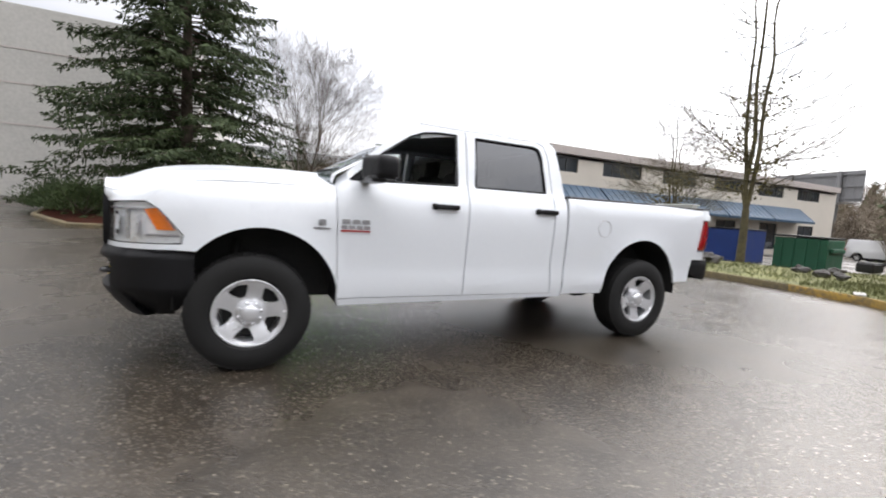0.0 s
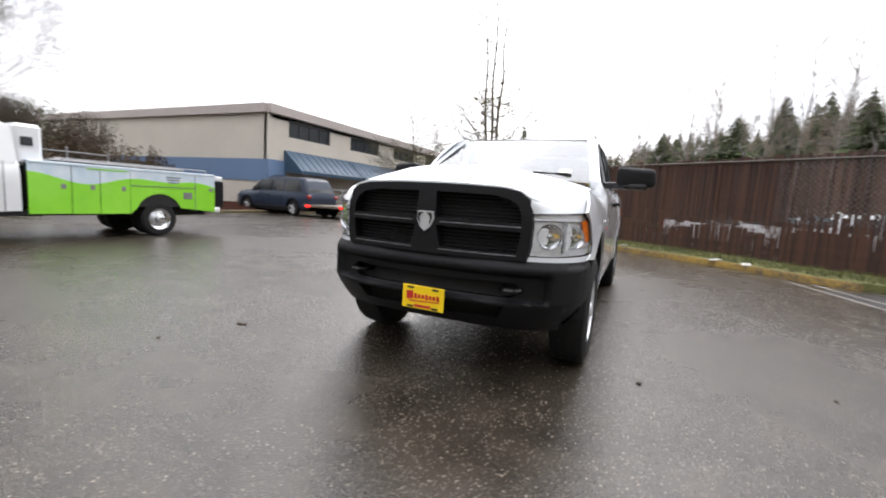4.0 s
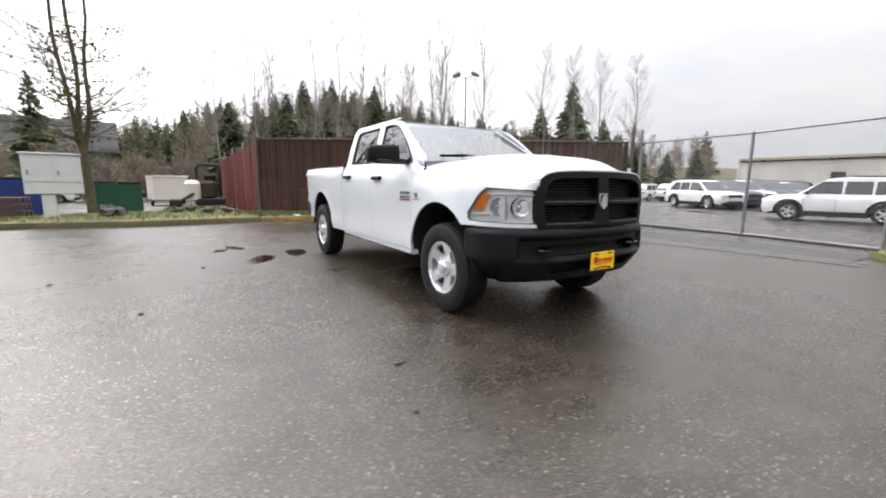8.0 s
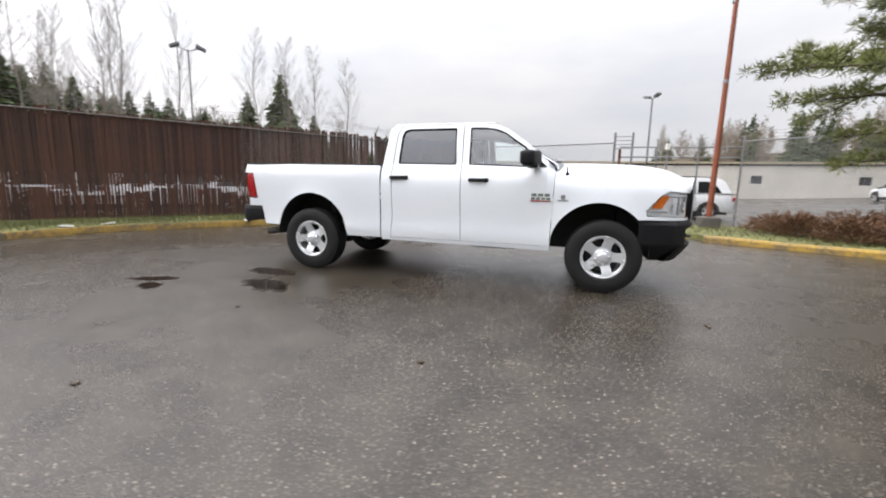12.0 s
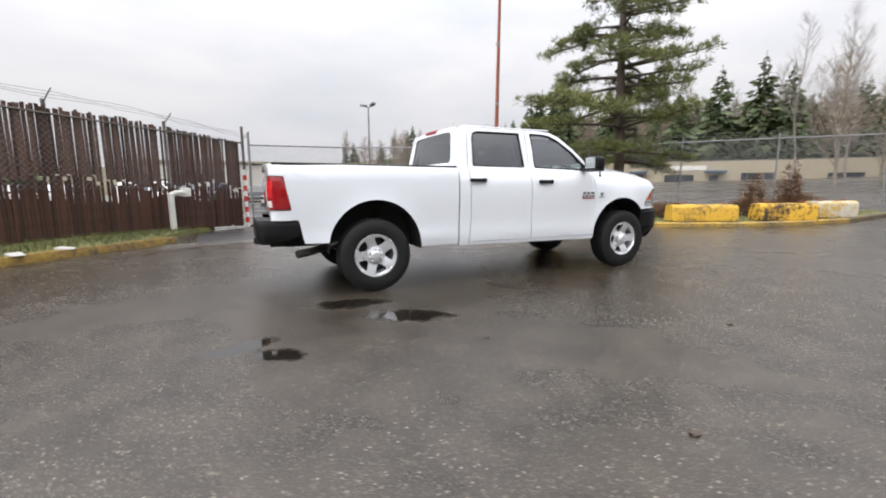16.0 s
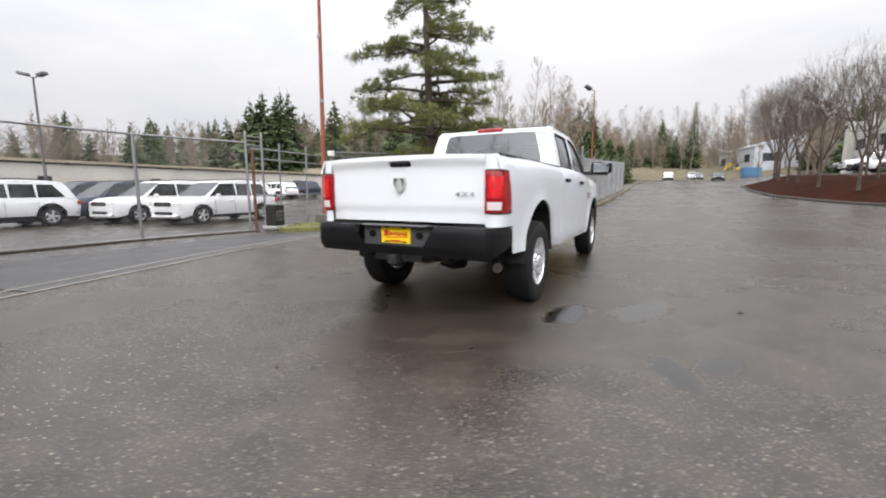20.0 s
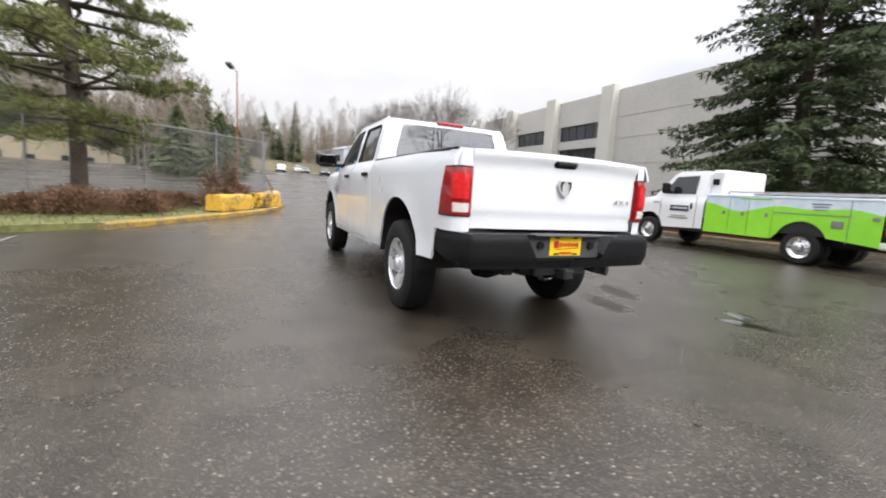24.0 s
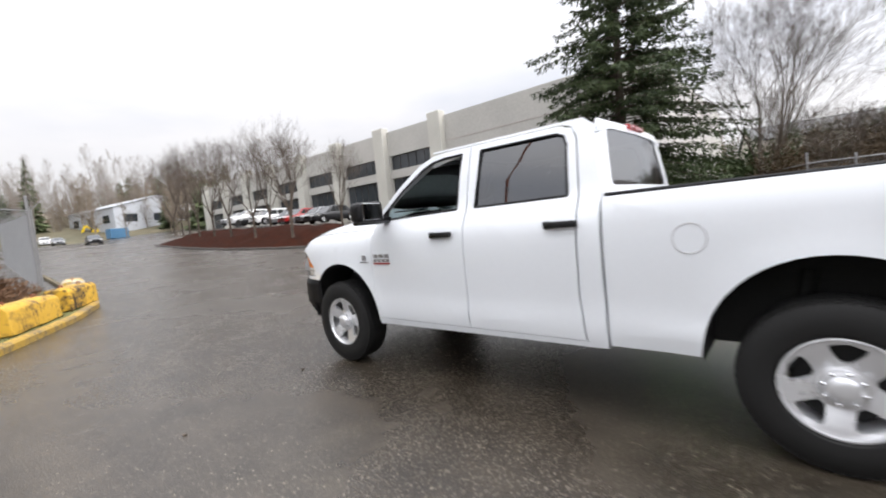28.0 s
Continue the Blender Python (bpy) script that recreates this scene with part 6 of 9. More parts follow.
for a, b, c, d in ops:
    w = slab("window", ((a + b) / 2, 0.2, (c + d) / 2), (b - a, 0.05, d - c), M_FRAME, H4)
    slab("pane", ((a + b) / 2, 0.165, c + (d - c) * 0.65), (b - a - 0.2, 0.02, (d - c) * 0.6), M_PANE, w)
    slab("teal_panel", ((a + b) / 2, 0.165, c + (d - c) * 0.2), (b - a - 0.2, 0.02, (d - c) * 0.25), M_TEAL, w)
for x in (9, 19.5):
    slab("canopy", (x + 1.2, -0.6, 2.7), (2.6, 1.2, 0.35), M_AWN, H4, 0.05)
slab("sign_board", (17, -0.05, 3.3), (5, 0.08, 0.7), bpy.data.materials["white_pipe_paint"], H4, 0, "pale sign board")
slab("roof", (21, 8, 4.35), (42, 16, 0.2), M_ROOFD, H4)
slab("wall", (0.1, 8, 1.9), (0.3, 16, 5), M_TANW, H4)
slab("wall", (41.9, 8, 1.9), (0.3, 16, 5), M_TANW, H4)

# sheds and flats up the road
def gable(name, label, x, y, w, d, h, roof_h, rz, wall_m, roof_m, nwin=3):
    H = house(name, label)
    H.matrix_basis = pose(x, y, ground_z(x, y) - 0.3, 0, 0, rz)
    bm = bmesh.new()
    sec = [(-w / 2, 0), (w / 2, 0), (w / 2, h), (0, h + roof_h), (-w / 2, h)]
    a = [bm.verts.new((u, -d / 2, v)) for u, v in sec]
    b = [bm.verts.new((u, d / 2, v)) for u, v in sec]
    for k in range(5):
        bm.faces.new((a[k], b[k], b[(k + 1) % 5], a[(k + 1) % 5]))
    bm.faces.new(a); bm.faces.new(b[::-1])
    bmesh.ops.recalc_face_normals(bm, faces=bm.faces)
    part("wall", bm, wall_m, H)
    for s in (-1, 1):
        bm = bmesh.new()
        L = math.hypot(w / 2 + 0.3, roof_h * (1 + 0.6 / w))
        box(bm, (0, 0, 0), (L, d + 0.6, 0.12))
        o = part("roof", bm, roof_m, H)
        o.matrix_basis = Matrix.Translation((s * (w / 4 + 0.1), 0, h + roof_h / 2 + 0.1)) @ Matrix.Rotation(s * math.atan2(roof_h, w / 2), 4, "Y")
    for i in range(nwin):
        for s in (-1, 1):
            xx = -w / 2 + w * (i + 0.5) / nwin
            slab("window", (xx, s * (d / 2 + 0.02), h * 0.6), (w / nwin * 0.45, 0.06, h * 0.3), M_PANE, H)
            yy = -d / 2 + d * (i + 0.5) / nwin
            slab("window", (s * (w / 2 + 0.02), yy, h * 0.6), (0.06, d / nwin * 0.4, h * 0.3), M_PANE, H)
    return H


gable("metal_shed", "large pale metal shed with a gable roof up the road", 27.5, 126, 19, 22, 6.0, 2.6, 12, M_METALB, M_METALR, 3)
gable("apartment_building", "beige apartment building on the hill far behind the road", 6, 190, 40, 14, 9, 3, 4, M_CREAM, M_ROOFD, 8)
gable("apartment_building", "pale apartment building far behind the trees", -34, 205, 30, 14, 9, 3, -8, M_TANW, M_ROOFD, 7)
gable("hill_house", "beige house on the slope past the spruce", 62, -4, 16, 14, 6.5, 2.2, 10, M_CREAM, M_ROOFD, 3)


# ---------------------------------------------------------------- other vehicles
M_CARBLK = mat("black_car_paint", (0.012, 0.013, 0.016), 0.36, coat=0.4, var=0.05)
M_CARBLUE = mat("dark_blue_car_paint", (0.018, 0.030, 0.055), 0.42, coat=0.25, var=0.05)
M_CARGREY = mat("grey_car_paint", (0.20, 0.21, 0.22), 0.35, 0.3, coat=1.0, var=0.05)
M_CARRED = mat("red_car_paint", (0.35, 0.02, 0.02), 0.3, coat=1.0, var=0.05)
M_CARWHITE = mat("white_suv_paint", (0.74, 0.75, 0.76), 0.35, coat=1.0, var=0.02)
M_CARGLASS = mat("dark_car_glass", (0.012, 0.015, 0.017), 0.06, var=0.2, spec=0.9)
M_LAMPW = mat("lamp_white", (0.7, 0.7, 0.72), 0.15, coat=0.5)


def small_wheel(parent, x, y, r, w, s, material=None, steel=False):
    wh = new("wheel"); wh.parent = parent
    wh.matrix_basis = pose(x, y, r, 0, 0, 0 if s > 0 else 180)
    bm = bmesh.new()
    lathe(bm, [(-w / 2, r * 0.62), (-w / 2, r * 0.9), (-w * 0.36, r), (w * 0.36, r), (w / 2, r * 0.9), (w / 2, r * 0.62)], "x", 28)
    part("tyre", bm, M_RUBBER, wh)
    bm = bmesh.new()
    lathe(bm, [(w * 0.46, r * 0.64), (w * 0.40, r * 0.58), (w * 0.2, r * 0.55), (w * 0.2, 0.0)], "x", 28)
    part("rim", bm, M_DARK, wh)
    bm = bmesh.new()
    for k in range(0 if steel else 5):
        a = 2 * math.pi * k / 5
        box(bm, (w * 0.38, r * 0.36 * math.cos(a), r * 0.36 * math.sin(a)), (0.03, r * 0.5, r * 0.2), 0.008, Matrix.Rotation(a, 3, "X"))
    lathe(bm, [(w * 0.46, r * 0.66), (w * 0.48, r * 0.62), (w * 0.44, r * 0.56)], "x", 28)
    lathe(bm, [(w * 0.42, r * 0.16), (w * 0.46, r * 0.12), (w * 0.46, 0)], "x", 14)
    if steel:
        lathe(bm, [(w * 0.36, r * 0.56), (w * 0.26, r * 0.46), (w * 0.30, r * 0.30), (w * 0.34, r * 0.24), (w * 0.62, r * 0.22), (w * 0.68, r * 0.14), (w * 0.68, 0)], "x", 28)
        for k in range(8):
            a = 2 * math.pi * (k + 0.5) / 8
            box(bm, (w * 0.34, r * 0.36 * math.cos(a), r * 0.36 * math.sin(a)), (0.03, 0.024, 0.024), 0.004)
    part("wheel_trim" if steel else "spokes", bm, material or M_RIM, wh)


def car(name, label, category, m, paint, L=4.75, W=1.90, H=1.74, wb=2.85, kind_="suv", group="", clad=True):
    """Front towards +y, origin on the ground."""
    C = thing(name, label, category, m, group)
    hw, f, r = W / 2, L / 2, -L / 2
    belt, sill = H * 0.60, 0.26
    yf, yr, R = wb / 2 + 0.05, -wb / 2 + 0.05, 0.36 if kind_ != "sedan" else 0.32
    if kind_ == "suv":
        top = [(r + 0.06, 0.45), (r + 0.01, belt * 0.62), (r, belt * 0.80), (r + 0.10, belt * 1.01), (0.9, belt * 1.0), (f - 1.12, belt * 0.995), (f - 0.6, belt * 0.965), (f - 0.24, belt * 0.915), (f - 0.05, belt * 0.80), (f, belt * 0.50), (f - 0.05, 0.36)]
        roof_prof = [(r + 0.12, belt), (r + 0.20, belt + 0.20), (r + 0.42, H - 0.10), (r + 0.75, H - 0.02), (-0.3, H), (0.22, H - 0.045), (0.42, H - 0.10), (f - 1.10, belt * 0.995)]
    elif kind_ == "sedan":
        top = [(r + 0.02, 0.5), (r, belt * 0.95), (r + 0.7, belt * 1.02), (0.9, belt), (f - 0.7, belt * 0.90), (f - 0.1, belt * 0.74), (f, 0.55), (f - 0.03, 0.36)]
        roof_prof = [(r + 0.75, belt), (r + 1.35, H - 0.03), (-0.1, H), (0.3, H - 0.03), (1.05, belt)]
    else:
        top = [(r + 0.02, 0.55), (r, belt), (r + 0.05, belt * 1.02), (0.9, belt), (f - 0.45, belt * 0.90), (f - 0.08, belt * 0.72), (f, belt * 0.5), (f - 0.03, 0.42)]
        roof_prof = [(r + 0.03, belt), (r + 0.10, H - 0.04), (r + 0.3, H), (0.7, H), (1.0, H - 0.05), (f - 0.95, belt)]
    outline = [(r + 0.06, sill + 0.06)] + top + [(f - 0.10, sill)]
    outline += [p for p in arc(yf, R, R + 0.07, 0, 180, 12) if p[1] > sill] + [p for p in arc(yr, R, R + 0.07, 0, 180, 12) if p[1] > sill]
    def bx(u, v, s=1):
        k = 1 - (0.15 if u > 0 else 0.13) * max(0, abs(u) / f - 0.70) ** 2 / 0.09
        return hw * k - (0.075 + 0.07 * ramp01((u - 0.8) / 0.8)) * max(0, (v - belt * 0.66) / (belt * 0.34)) ** 2 - 0.05 * max(0, (0.5 - v) / 0.25)
    bm = bmesh.new()
    for s in (-1, 1):
        panel(bm, outline, [], lambda u, v: (s * bx(u, v), u, v), 0.3, 0.15)
    lines = top
    for (y0, z0), (y1, z1) in zip(lines, lines[1:]):
        n = 6
        for i in range(n):
            a0, a1 = -1 + 2 * i / n, -1 + 2 * (i + 1) / n
            q = [bm.verts.new((a * bx(y, z), y + 0.07 * ramp01((y - f + 0.55) / 0.4) * (1 - a * a), z + 0.05 * (1 - a * a))) for a, y, z in ((a0, y0, z0), (a1, y0, z0), (a1, y1, z1), (a0, y1, z1))]
            bm.faces.new(q)
    bmesh.ops.remove_doubles(bm, verts=bm.verts, dist=0.004)
    bmesh.ops.recalc_face_normals(bm, faces=bm.faces)
    body = part("body", bm, paint, C)
    tw = hw * 0.74
    def gx(v):
        return (hw - 0.075) + (tw - hw + 0.075) * min(1, max(0, (v - belt) / (H - belt)))
    bm = bmesh.new()
    for (y0, z0), (y1, z1) in zip(roof_prof, roof_prof[1:]):
        q = [bm.verts.new((a * gx(z), y, z)) for a, y, z in ((-1, y0, z0), (1, y0, z0), (1, y1, z1), (-1, y1, z1))]
        bm.faces.new(q)
    for s in (-1, 1):
        bm.faces.new([bm.verts.new((s * gx(z), y, z)) for y, z in roof_prof])
    bmesh.ops.remove_doubles(bm, verts=bm.verts, dist=0.004)
    bmesh.ops.recalc_face_normals(bm, faces=bm.faces)
    bmesh.ops.bevel(bm, geom=[e for e in bm.edges if len(e.link_faces) == 2 and e.calc_face_angle(0) > 0.5], offset=0.06, segments=3, affect="EDGES")
    part("cabin_shell", bm, paint, C)
    # side glass, windscreen and tailgate glass, slightly proud
    y_back, y_front = roof_prof[0][0] + (0.35 if kind_ != "sedan" else 0.45), roof_prof[-1][0] - (0.16 if kind_ == "suv" else 0.28)
    for s in (-1, 1):
        cuts = [y_back, (y_back + y_front) / 2 - 0.55 if kind_ != "sedan" else (y_back + y_front) / 2, (y_back + y_front) / 2 + 0.25] if kind_ != "van" else [0.55]
        ends = cuts[1:] + [y_front]
        for i, (a, b) in enumerate(zip(cuts, ends)):
            zt = H - (0.17 if kind_ == "suv" else 0.13)
            sl = (0.38 if kind_ == "suv" else 0.30) if i == len(cuts) - 1 else 0.02
            slb = (0.34 if kind_ == "suv" else 0.22) if (i == 0 and kind_ != "van") else 0.0
            poly = [(a + 0.03, belt + 0.04), (b - 0.03, belt + 0.04), (b - 0.03 - sl * 1.5, zt), (a + 0.03 + slb, zt)]
            bm = bmesh.new()
            panel(bm, poly, [], lambda u, v: (s * (gx(v) + 0.006), u, v), 1, 1)
            part("side_window", bm, M_CARGLASS, C)
        bm = bmesh.new()
        box(bm, (s * (hw + 0.07), 0.85, belt + 0.06), (0.20, 0.10, 0.13), 0.03)
        part("wing_mirror", bm, M_BLACKPL if clad else paint, C)
    for k, nm in ((-1, "windscreen"), (0, "rear_window")):
        if nm == "windscreen":
            (y0, z0), (y1, z1) = roof_prof[-1], roof_prof[-2]
        else:
            (y0, z0), (y1, z1) = roof_prof[0], roof_prof[1]
        bm = bmesh.new()
        dy = 0.010 if nm == "windscreen" else -0.010
        panel(bm, [(-0.88, 0.06), (0.88, 0.06), (0.88, 0.95), (-0.88, 0.95)], [], lambda u, v: (u * gx(z0 + (z1 - z0) * v), y0 + (y1 - y0) * v + dy, z0 + (z1 - z0) * v + 0.008), 3, 3)
        part(nm, bm, M_CARGLASS, C)
    for s in (-1, 1):
        bm = bmesh.new()
        box(bm, (s * (hw - 0.31), f - 0.045, belt * (0.77 if kind_ == "suv" else 0.70)), (0.36, 0.14, 0.12), 0.03, Matrix.Rotation(-s * 0.28, 3, "Z"), 2)
        part("headlight", bm, M_LAMPW, C)
        slab("tail_light", (s * (hw - 0.13), r + 0.05, belt * 0.84), (0.22, 0.14, 0.16), M_REDLENS, C, 0.03)
    slab("grille", (0, f + 0.025, belt * (0.74 if kind_ == "suv" else 0.68)), (W * 0.46, 0.10, 0.16), M_BLACKGL, C, 0.02)
    slab("air_intake", (0, f + 0.02, belt * 0.42), (W * 0.5, 0.10, 0.12), M_BLACKPL, C, 0.03)
    if kind_ == "suv":
        for s in (-1, 1):
            bm = bmesh.new()
            xr = tw + 0.02
            tube(bm, [(s * xr, -1.55, H - 0.06), (s * xr, -1.35, H + 0.015), (s * xr, -0.3, H + 0.035), (s * xr, 0.15, H - 0.02)], 0.016, 6)
            part("roof_rail", bm, M_BLACKPL, C)
            for yy in (0.95, 0.02, -0.92):
                slab("door_gap", (s * (hw + 0.001), yy, belt * 0.62), (0.006, 0.010, belt * 0.55), M_BLACKPL, C)
            for yy in (0.18, -0.76):
                slab("door_handle", (s * (hw - 0.005), yy, belt * 0.86), (0.03, 0.17, 0.03), paint, C, 0.008)
    slab("front_bumper", (0, f - 0.05, 0.34), (W * 0.74, 0.22, 0.16), M_BLACKPL if clad else paint, C, 0.05)
    slab("rear_bumper", (0, r + 0.06, 0.40), (W * 0.86, 0.16, 0.2), M_BLACKPL if clad else paint, C, 0.05)
    slab("underside", (0, 0, sill + 0.05), (W * 0.82, L * 0.9, 0.16), M_DARK, C)
    if clad:
        for s in (-1, 1):
            for yc in (yf, yr):
                bm = bmesh.new()
                panel(bm, arc(yc, R, R + 0.13, 0, 180, 12) + arc(yc, R, R + 0.055, 180, 0, 12), [], lambda u, v: (s * (bx(u, v) + 0.008), u, v), 0.3, 0.3, 0.03, (-s, 0, 0))
                part("arch_trim", bm, M_BLACKPL, C)
            slab("sill_trim", (s * (hw - 0.02), 0, sill + 0.04), (0.05, wb - 0.9, 0.20), M_BLACKPL, C, 0.015)
    for y in (yf, yr):
        for s in (-1, 1):
            small_wheel(C, s * (hw - 0.13), y, R, 0.24, s)
    return C


GZ = ground_z
SUV_W = car("parked_suv", "white sport utility vehicle parked in the fenced lot", "car", pose(-18.75, -0.4, GZ(-18, -1), 0, 0, 188), M_CARWHITE, 4.65, 1.87, 1.70, 2.70, group="cars in the fenced lot")
SUV_W2 = car("parked_suv", "white sport utility vehicle with a yellow plate in the lot", "car", pose(-14.8, 5.5, GZ(-14, 5), 0, 0, 184), M_CARWHITE, 4.82, 1.94, 1.76, 2.91, group="cars in the fenced lot", clad=False)
slab("dealer_plate", (0, 2.44, 0.52), (0.3, 0.02, 0.15), M_YELLOW, SUV_W2)
SUV_B = car("parked_suv", "dark blue sport utility vehicle with a yellow plate in the lot", "car", pose(-20.5, 4.4, GZ(-20, 5), 0, 0, 186), M_CARBLUE, 4.82, 1.94, 1.76, 2.91, group="cars in the fenced lot", clad=False)
slab("dealer_plate", (0, 2.44, 0.52), (0.3, 0.02, 0.15), M_YELLOW, SUV_B)
def again(src, x, y, rz, z=None):
    return copy_thing(src, pose(x, y, GZ(x, y) if z is None else z, 0, 0, rz))
again(SUV_W2, -17.6, 4.7, 183)
again(SUV_B, -23.4, 4.2, 188)
# a close row across the far side of the lot
for i in range(8):
    again((SUV_W, SUV_B, SUV_W2, SUV_B, SUV_B, SUV_W, SUV_B, SUV_B)[i], -24.3 - 2.45 * i, -8.2 - 0.12 * i, -22 + 3 * math.sin(i * 2.3))
# cars close behind the slatted fence
again(SUV_W, -4.6, -14.8, 52)
again(SUV_W2, -6.8, -13.0, 50)
again(SUV_W, -9.0, -11.2, 53)
SED_B = car("parked_sedan", "black four-door sedan parked above the mulch bed", "car", pose(18.0, 29.0, 2.05, 0, 0, 90), M_CARBLK, 4.8, 1.84, 1.45, 2.8, "sedan", clad=False)
SED_R = car("parked_sedan", "red sedan parked above the mulch bed", "car", pose(19.2, 35.5, 2.35, 0, 0, 90), M_CARRED, 4.6, 1.8, 1.45, 2.7, "sedan", clad=False)
SED_G = car("parked_sedan", "grey sedan parked in the open", "car", pose(19.0, 32.3, 2.2, 0, 0, 92), M_CARGREY, 4.6, 1.8, 1.45, 2.7, "sedan", clad=False)
VAN_W = car("cargo_van", "white cargo van parked beyond the verge", "van", pose(14.5, -52, GZ(14, -52), 0, 0, 82), M_CARWHITE, 5.6, 2.0, 2.1, 3.45, "van")
again(VAN_W, 24, -54, 85)
rng = random.Random(21)
for i, (x, y) in enumerate([(-37, -24), (-38.5, -20.5), (-37.5, -17), (-44, -13.4), (-45, -10), (-44.5, -6.4), (-37.5, -3), (-37, 0.6), (-38, 4), (-37.5, 7.5), (-37, 11), (-33, 24.5), (-33.5, 28)]):
    again((SUV_W, SUV_W2, SUV_B, SED_G, SED_B)[(0, 1, 0, 2, 4, 2, 3, 0, 2, 1, 3, 0, 2)[i]], x, y, 90 + rng.uniform(-4, 4))
for i, (x, y) in enumerate([(-54, -26), (-52, -31), (-48, -35), (-43, -38), (-38, -40), (-33, -42), (-28, -43.5)]):
    again((SUV_W, SUV_B, SUV_W, SED_G, SUV_W2, SED_B, SUV_W)[i], x, y, 60 + rng.uniform(-4, 4))
for src, x, y, rz in ((SED_G, 19.6, 38.6, 90), (SUV_W, 19.4, 41.8, 92), (SED_B, 19.5, 45, 90), (SUV_W2, 19.8, 48, 90), (SED_G, 19.8, 51, 90)):
    again(src, x, y, rz, 2.4 + 0.06 * (y - 38))
for src, x, y, rz in ((SED_B, 10.6, 80, 176), (SUV_W, 3.2, 92, 0), (SED_G, 9.0, 100, 178), (SUV_W2, 8.5, 112, 178), (SUV_W, -12, 70, 60), (SUV_W, -9.5, 76, 60), (SED_G, 26, -60, 90), (SUV_B, -2, -62, 95), (SED_G, 3.5, -60, 95)):
    again(src, x, y, rz)


def service_truck():
    T = thing("service_truck", "white cab work truck with a green and pale utility body", "truck", pose(9.62, 1.34, GZ(9.6, 1.3), 0, 0, -2.5))
    M_GREEN = mat("bright_green_wrap", (0.22, 0.62, 0.03), 0.35, scale=0.7, fine=3, coat=0.6, col2=(0.30, 0.72, 0.05))
    M_SKY = mat("pale_blue_wrap", (0.45, 0.58, 0.68), 0.35, scale=1.2, fine=5, coat=0.6, col2=(0.70, 0.76, 0.80))
    yf, yr = 2.0, -2.0
    # cab
    prof = [(0.30, 0.55), (0.30, 1.42), (1.50, 1.43), (1.70, 1.40), (1.98, 1.35), (2.40, 1.29), (2.68, 1.22), (2.80, 1.14), (2.85, 1.0), (2.86, 0.62), (2.8, 0.52)]
    outline = prof + [p for p in arc(yf + 0.02, 0.42, 0.49, 12, 168, 12)] + [(1.50, 0.50)]
    bm = bmesh.new()
    hw = 0.99
    def cx(u, v):
        return hw - 0.30 * max(0, u - 2.3) ** 2 - 0.07 * max(0, (v - 1.10) / 0.30) ** 2 - 0.02
    for s in (-1, 1):
        panel(bm, outline, [], lambda u, v: (s * cx(u, v), u, v), 0.25, 0.15)
    for (y0, z0), (y1, z1) in zip(prof[1:], prof[2:]):
        for i in range(6):
            a0, a1 = -1 + i / 3, -1 + (i + 1) / 3
            bm.faces.new([bm.verts.new((a * cx(y, z), y + (0.06 * (1 - a * a) if y > 2.8 else 0), z + 0.04 * (1 - a * a))) for a, y, z in ((a0, y0, z0), (a1, y0, z0), (a1, y1, z1), (a0, y1, z1))])
    bmesh.ops.remove_doubles(bm, verts=bm.verts, dist=0.004)
    bmesh.ops.recalc_face_normals(bm, faces=bm.faces)
    part("cab", bm, M_CARWHITE, T)
    rp = [(0.30, 1.38), (0.32, 2.02), (0.46, 2.09), (1.24, 2.09), (1.42, 2.02), (1.96, 1.36)]
    gx = lambda v: 0.91 - 0.14 * (v - 1.41) / 0.66
    bm = bmesh.new()
    for (y0, z0), (y1, z1) in zip(rp, rp[1:]):
        bm.faces.new([bm.verts.new((a * gx(z), y, z)) for a, y, z in ((-1, y0, z0), (1, y0, z0), (1, y1, z1), (-1, y1, z1))])
    for s in (-1, 1):
        bm.faces.new([bm.verts.new((s * gx(z), y, z)) for y, z in rp])
    bmesh.ops.remove_doubles(bm, verts=bm.verts, dist=0.004)
    bmesh.ops.recalc_face_normals(bm, faces=bm.faces)
    bmesh.ops.bevel(bm, geom=[e for e in bm.edges if len(e.link_faces) == 2 and e.calc_face_angle(0) > 0.5], offset=0.04, segments=2, affect="EDGES")
    part("cab_roof", bm, M_CARWHITE, T)
    for s in (-1, 1):
        bm = bmesh.new()
        panel(bm, [(0.62, 1.45), (1.66, 1.45), (1.60, 1.53), (1.32, 1.93), (0.64, 1.96)], [], lambda u, v: (s * (gx(v) + 0.008), u, v), 1, 1)
        part("side_window", bm, M_CARGLASS, T)
        bm = bmesh.new()
        box(bm, (s * 1.12, 1.40, 1.60), (0.22, 0.13, 0.30), 0.05, seg=2)
        rod(bm, (s * 0.90, 1.45, 1.52), (s * 1.06, 1.42, 1.52), 0.03, seg=6)
        part("wing_mirror", bm, M_BLACKPL, T)
        slab("door_handle", (s * 0.985, 0.66, 1.13), (0.03, 0.05, 0.16), M_BLACKPL, T, 0.008)
        bm = bmesh.new()
        box(bm, (s * 0.74, 2.72, 0.99), (0.36, 0.30, 0.32), 0.05, Matrix.Rotation(-s * 0.22, 3, "Z"), 2)
        part("headlight", bm, M_LAMPW, T, "large clear headlight")
        bm = bmesh.new()
        box(bm, (s * 0.88, 2.60, 1.07), (0.13, 0.20, 0.13), 0.03, Matrix.Rotation(-s * 0.22, 3, "Z"), 2)
        part("marker_lamp", bm, M_ORANGE, T)
        slab("fender_badge", (s * 0.975, 1.80, 1.20), (0.012, 0.24, 0.025), M_CARGREY, T)
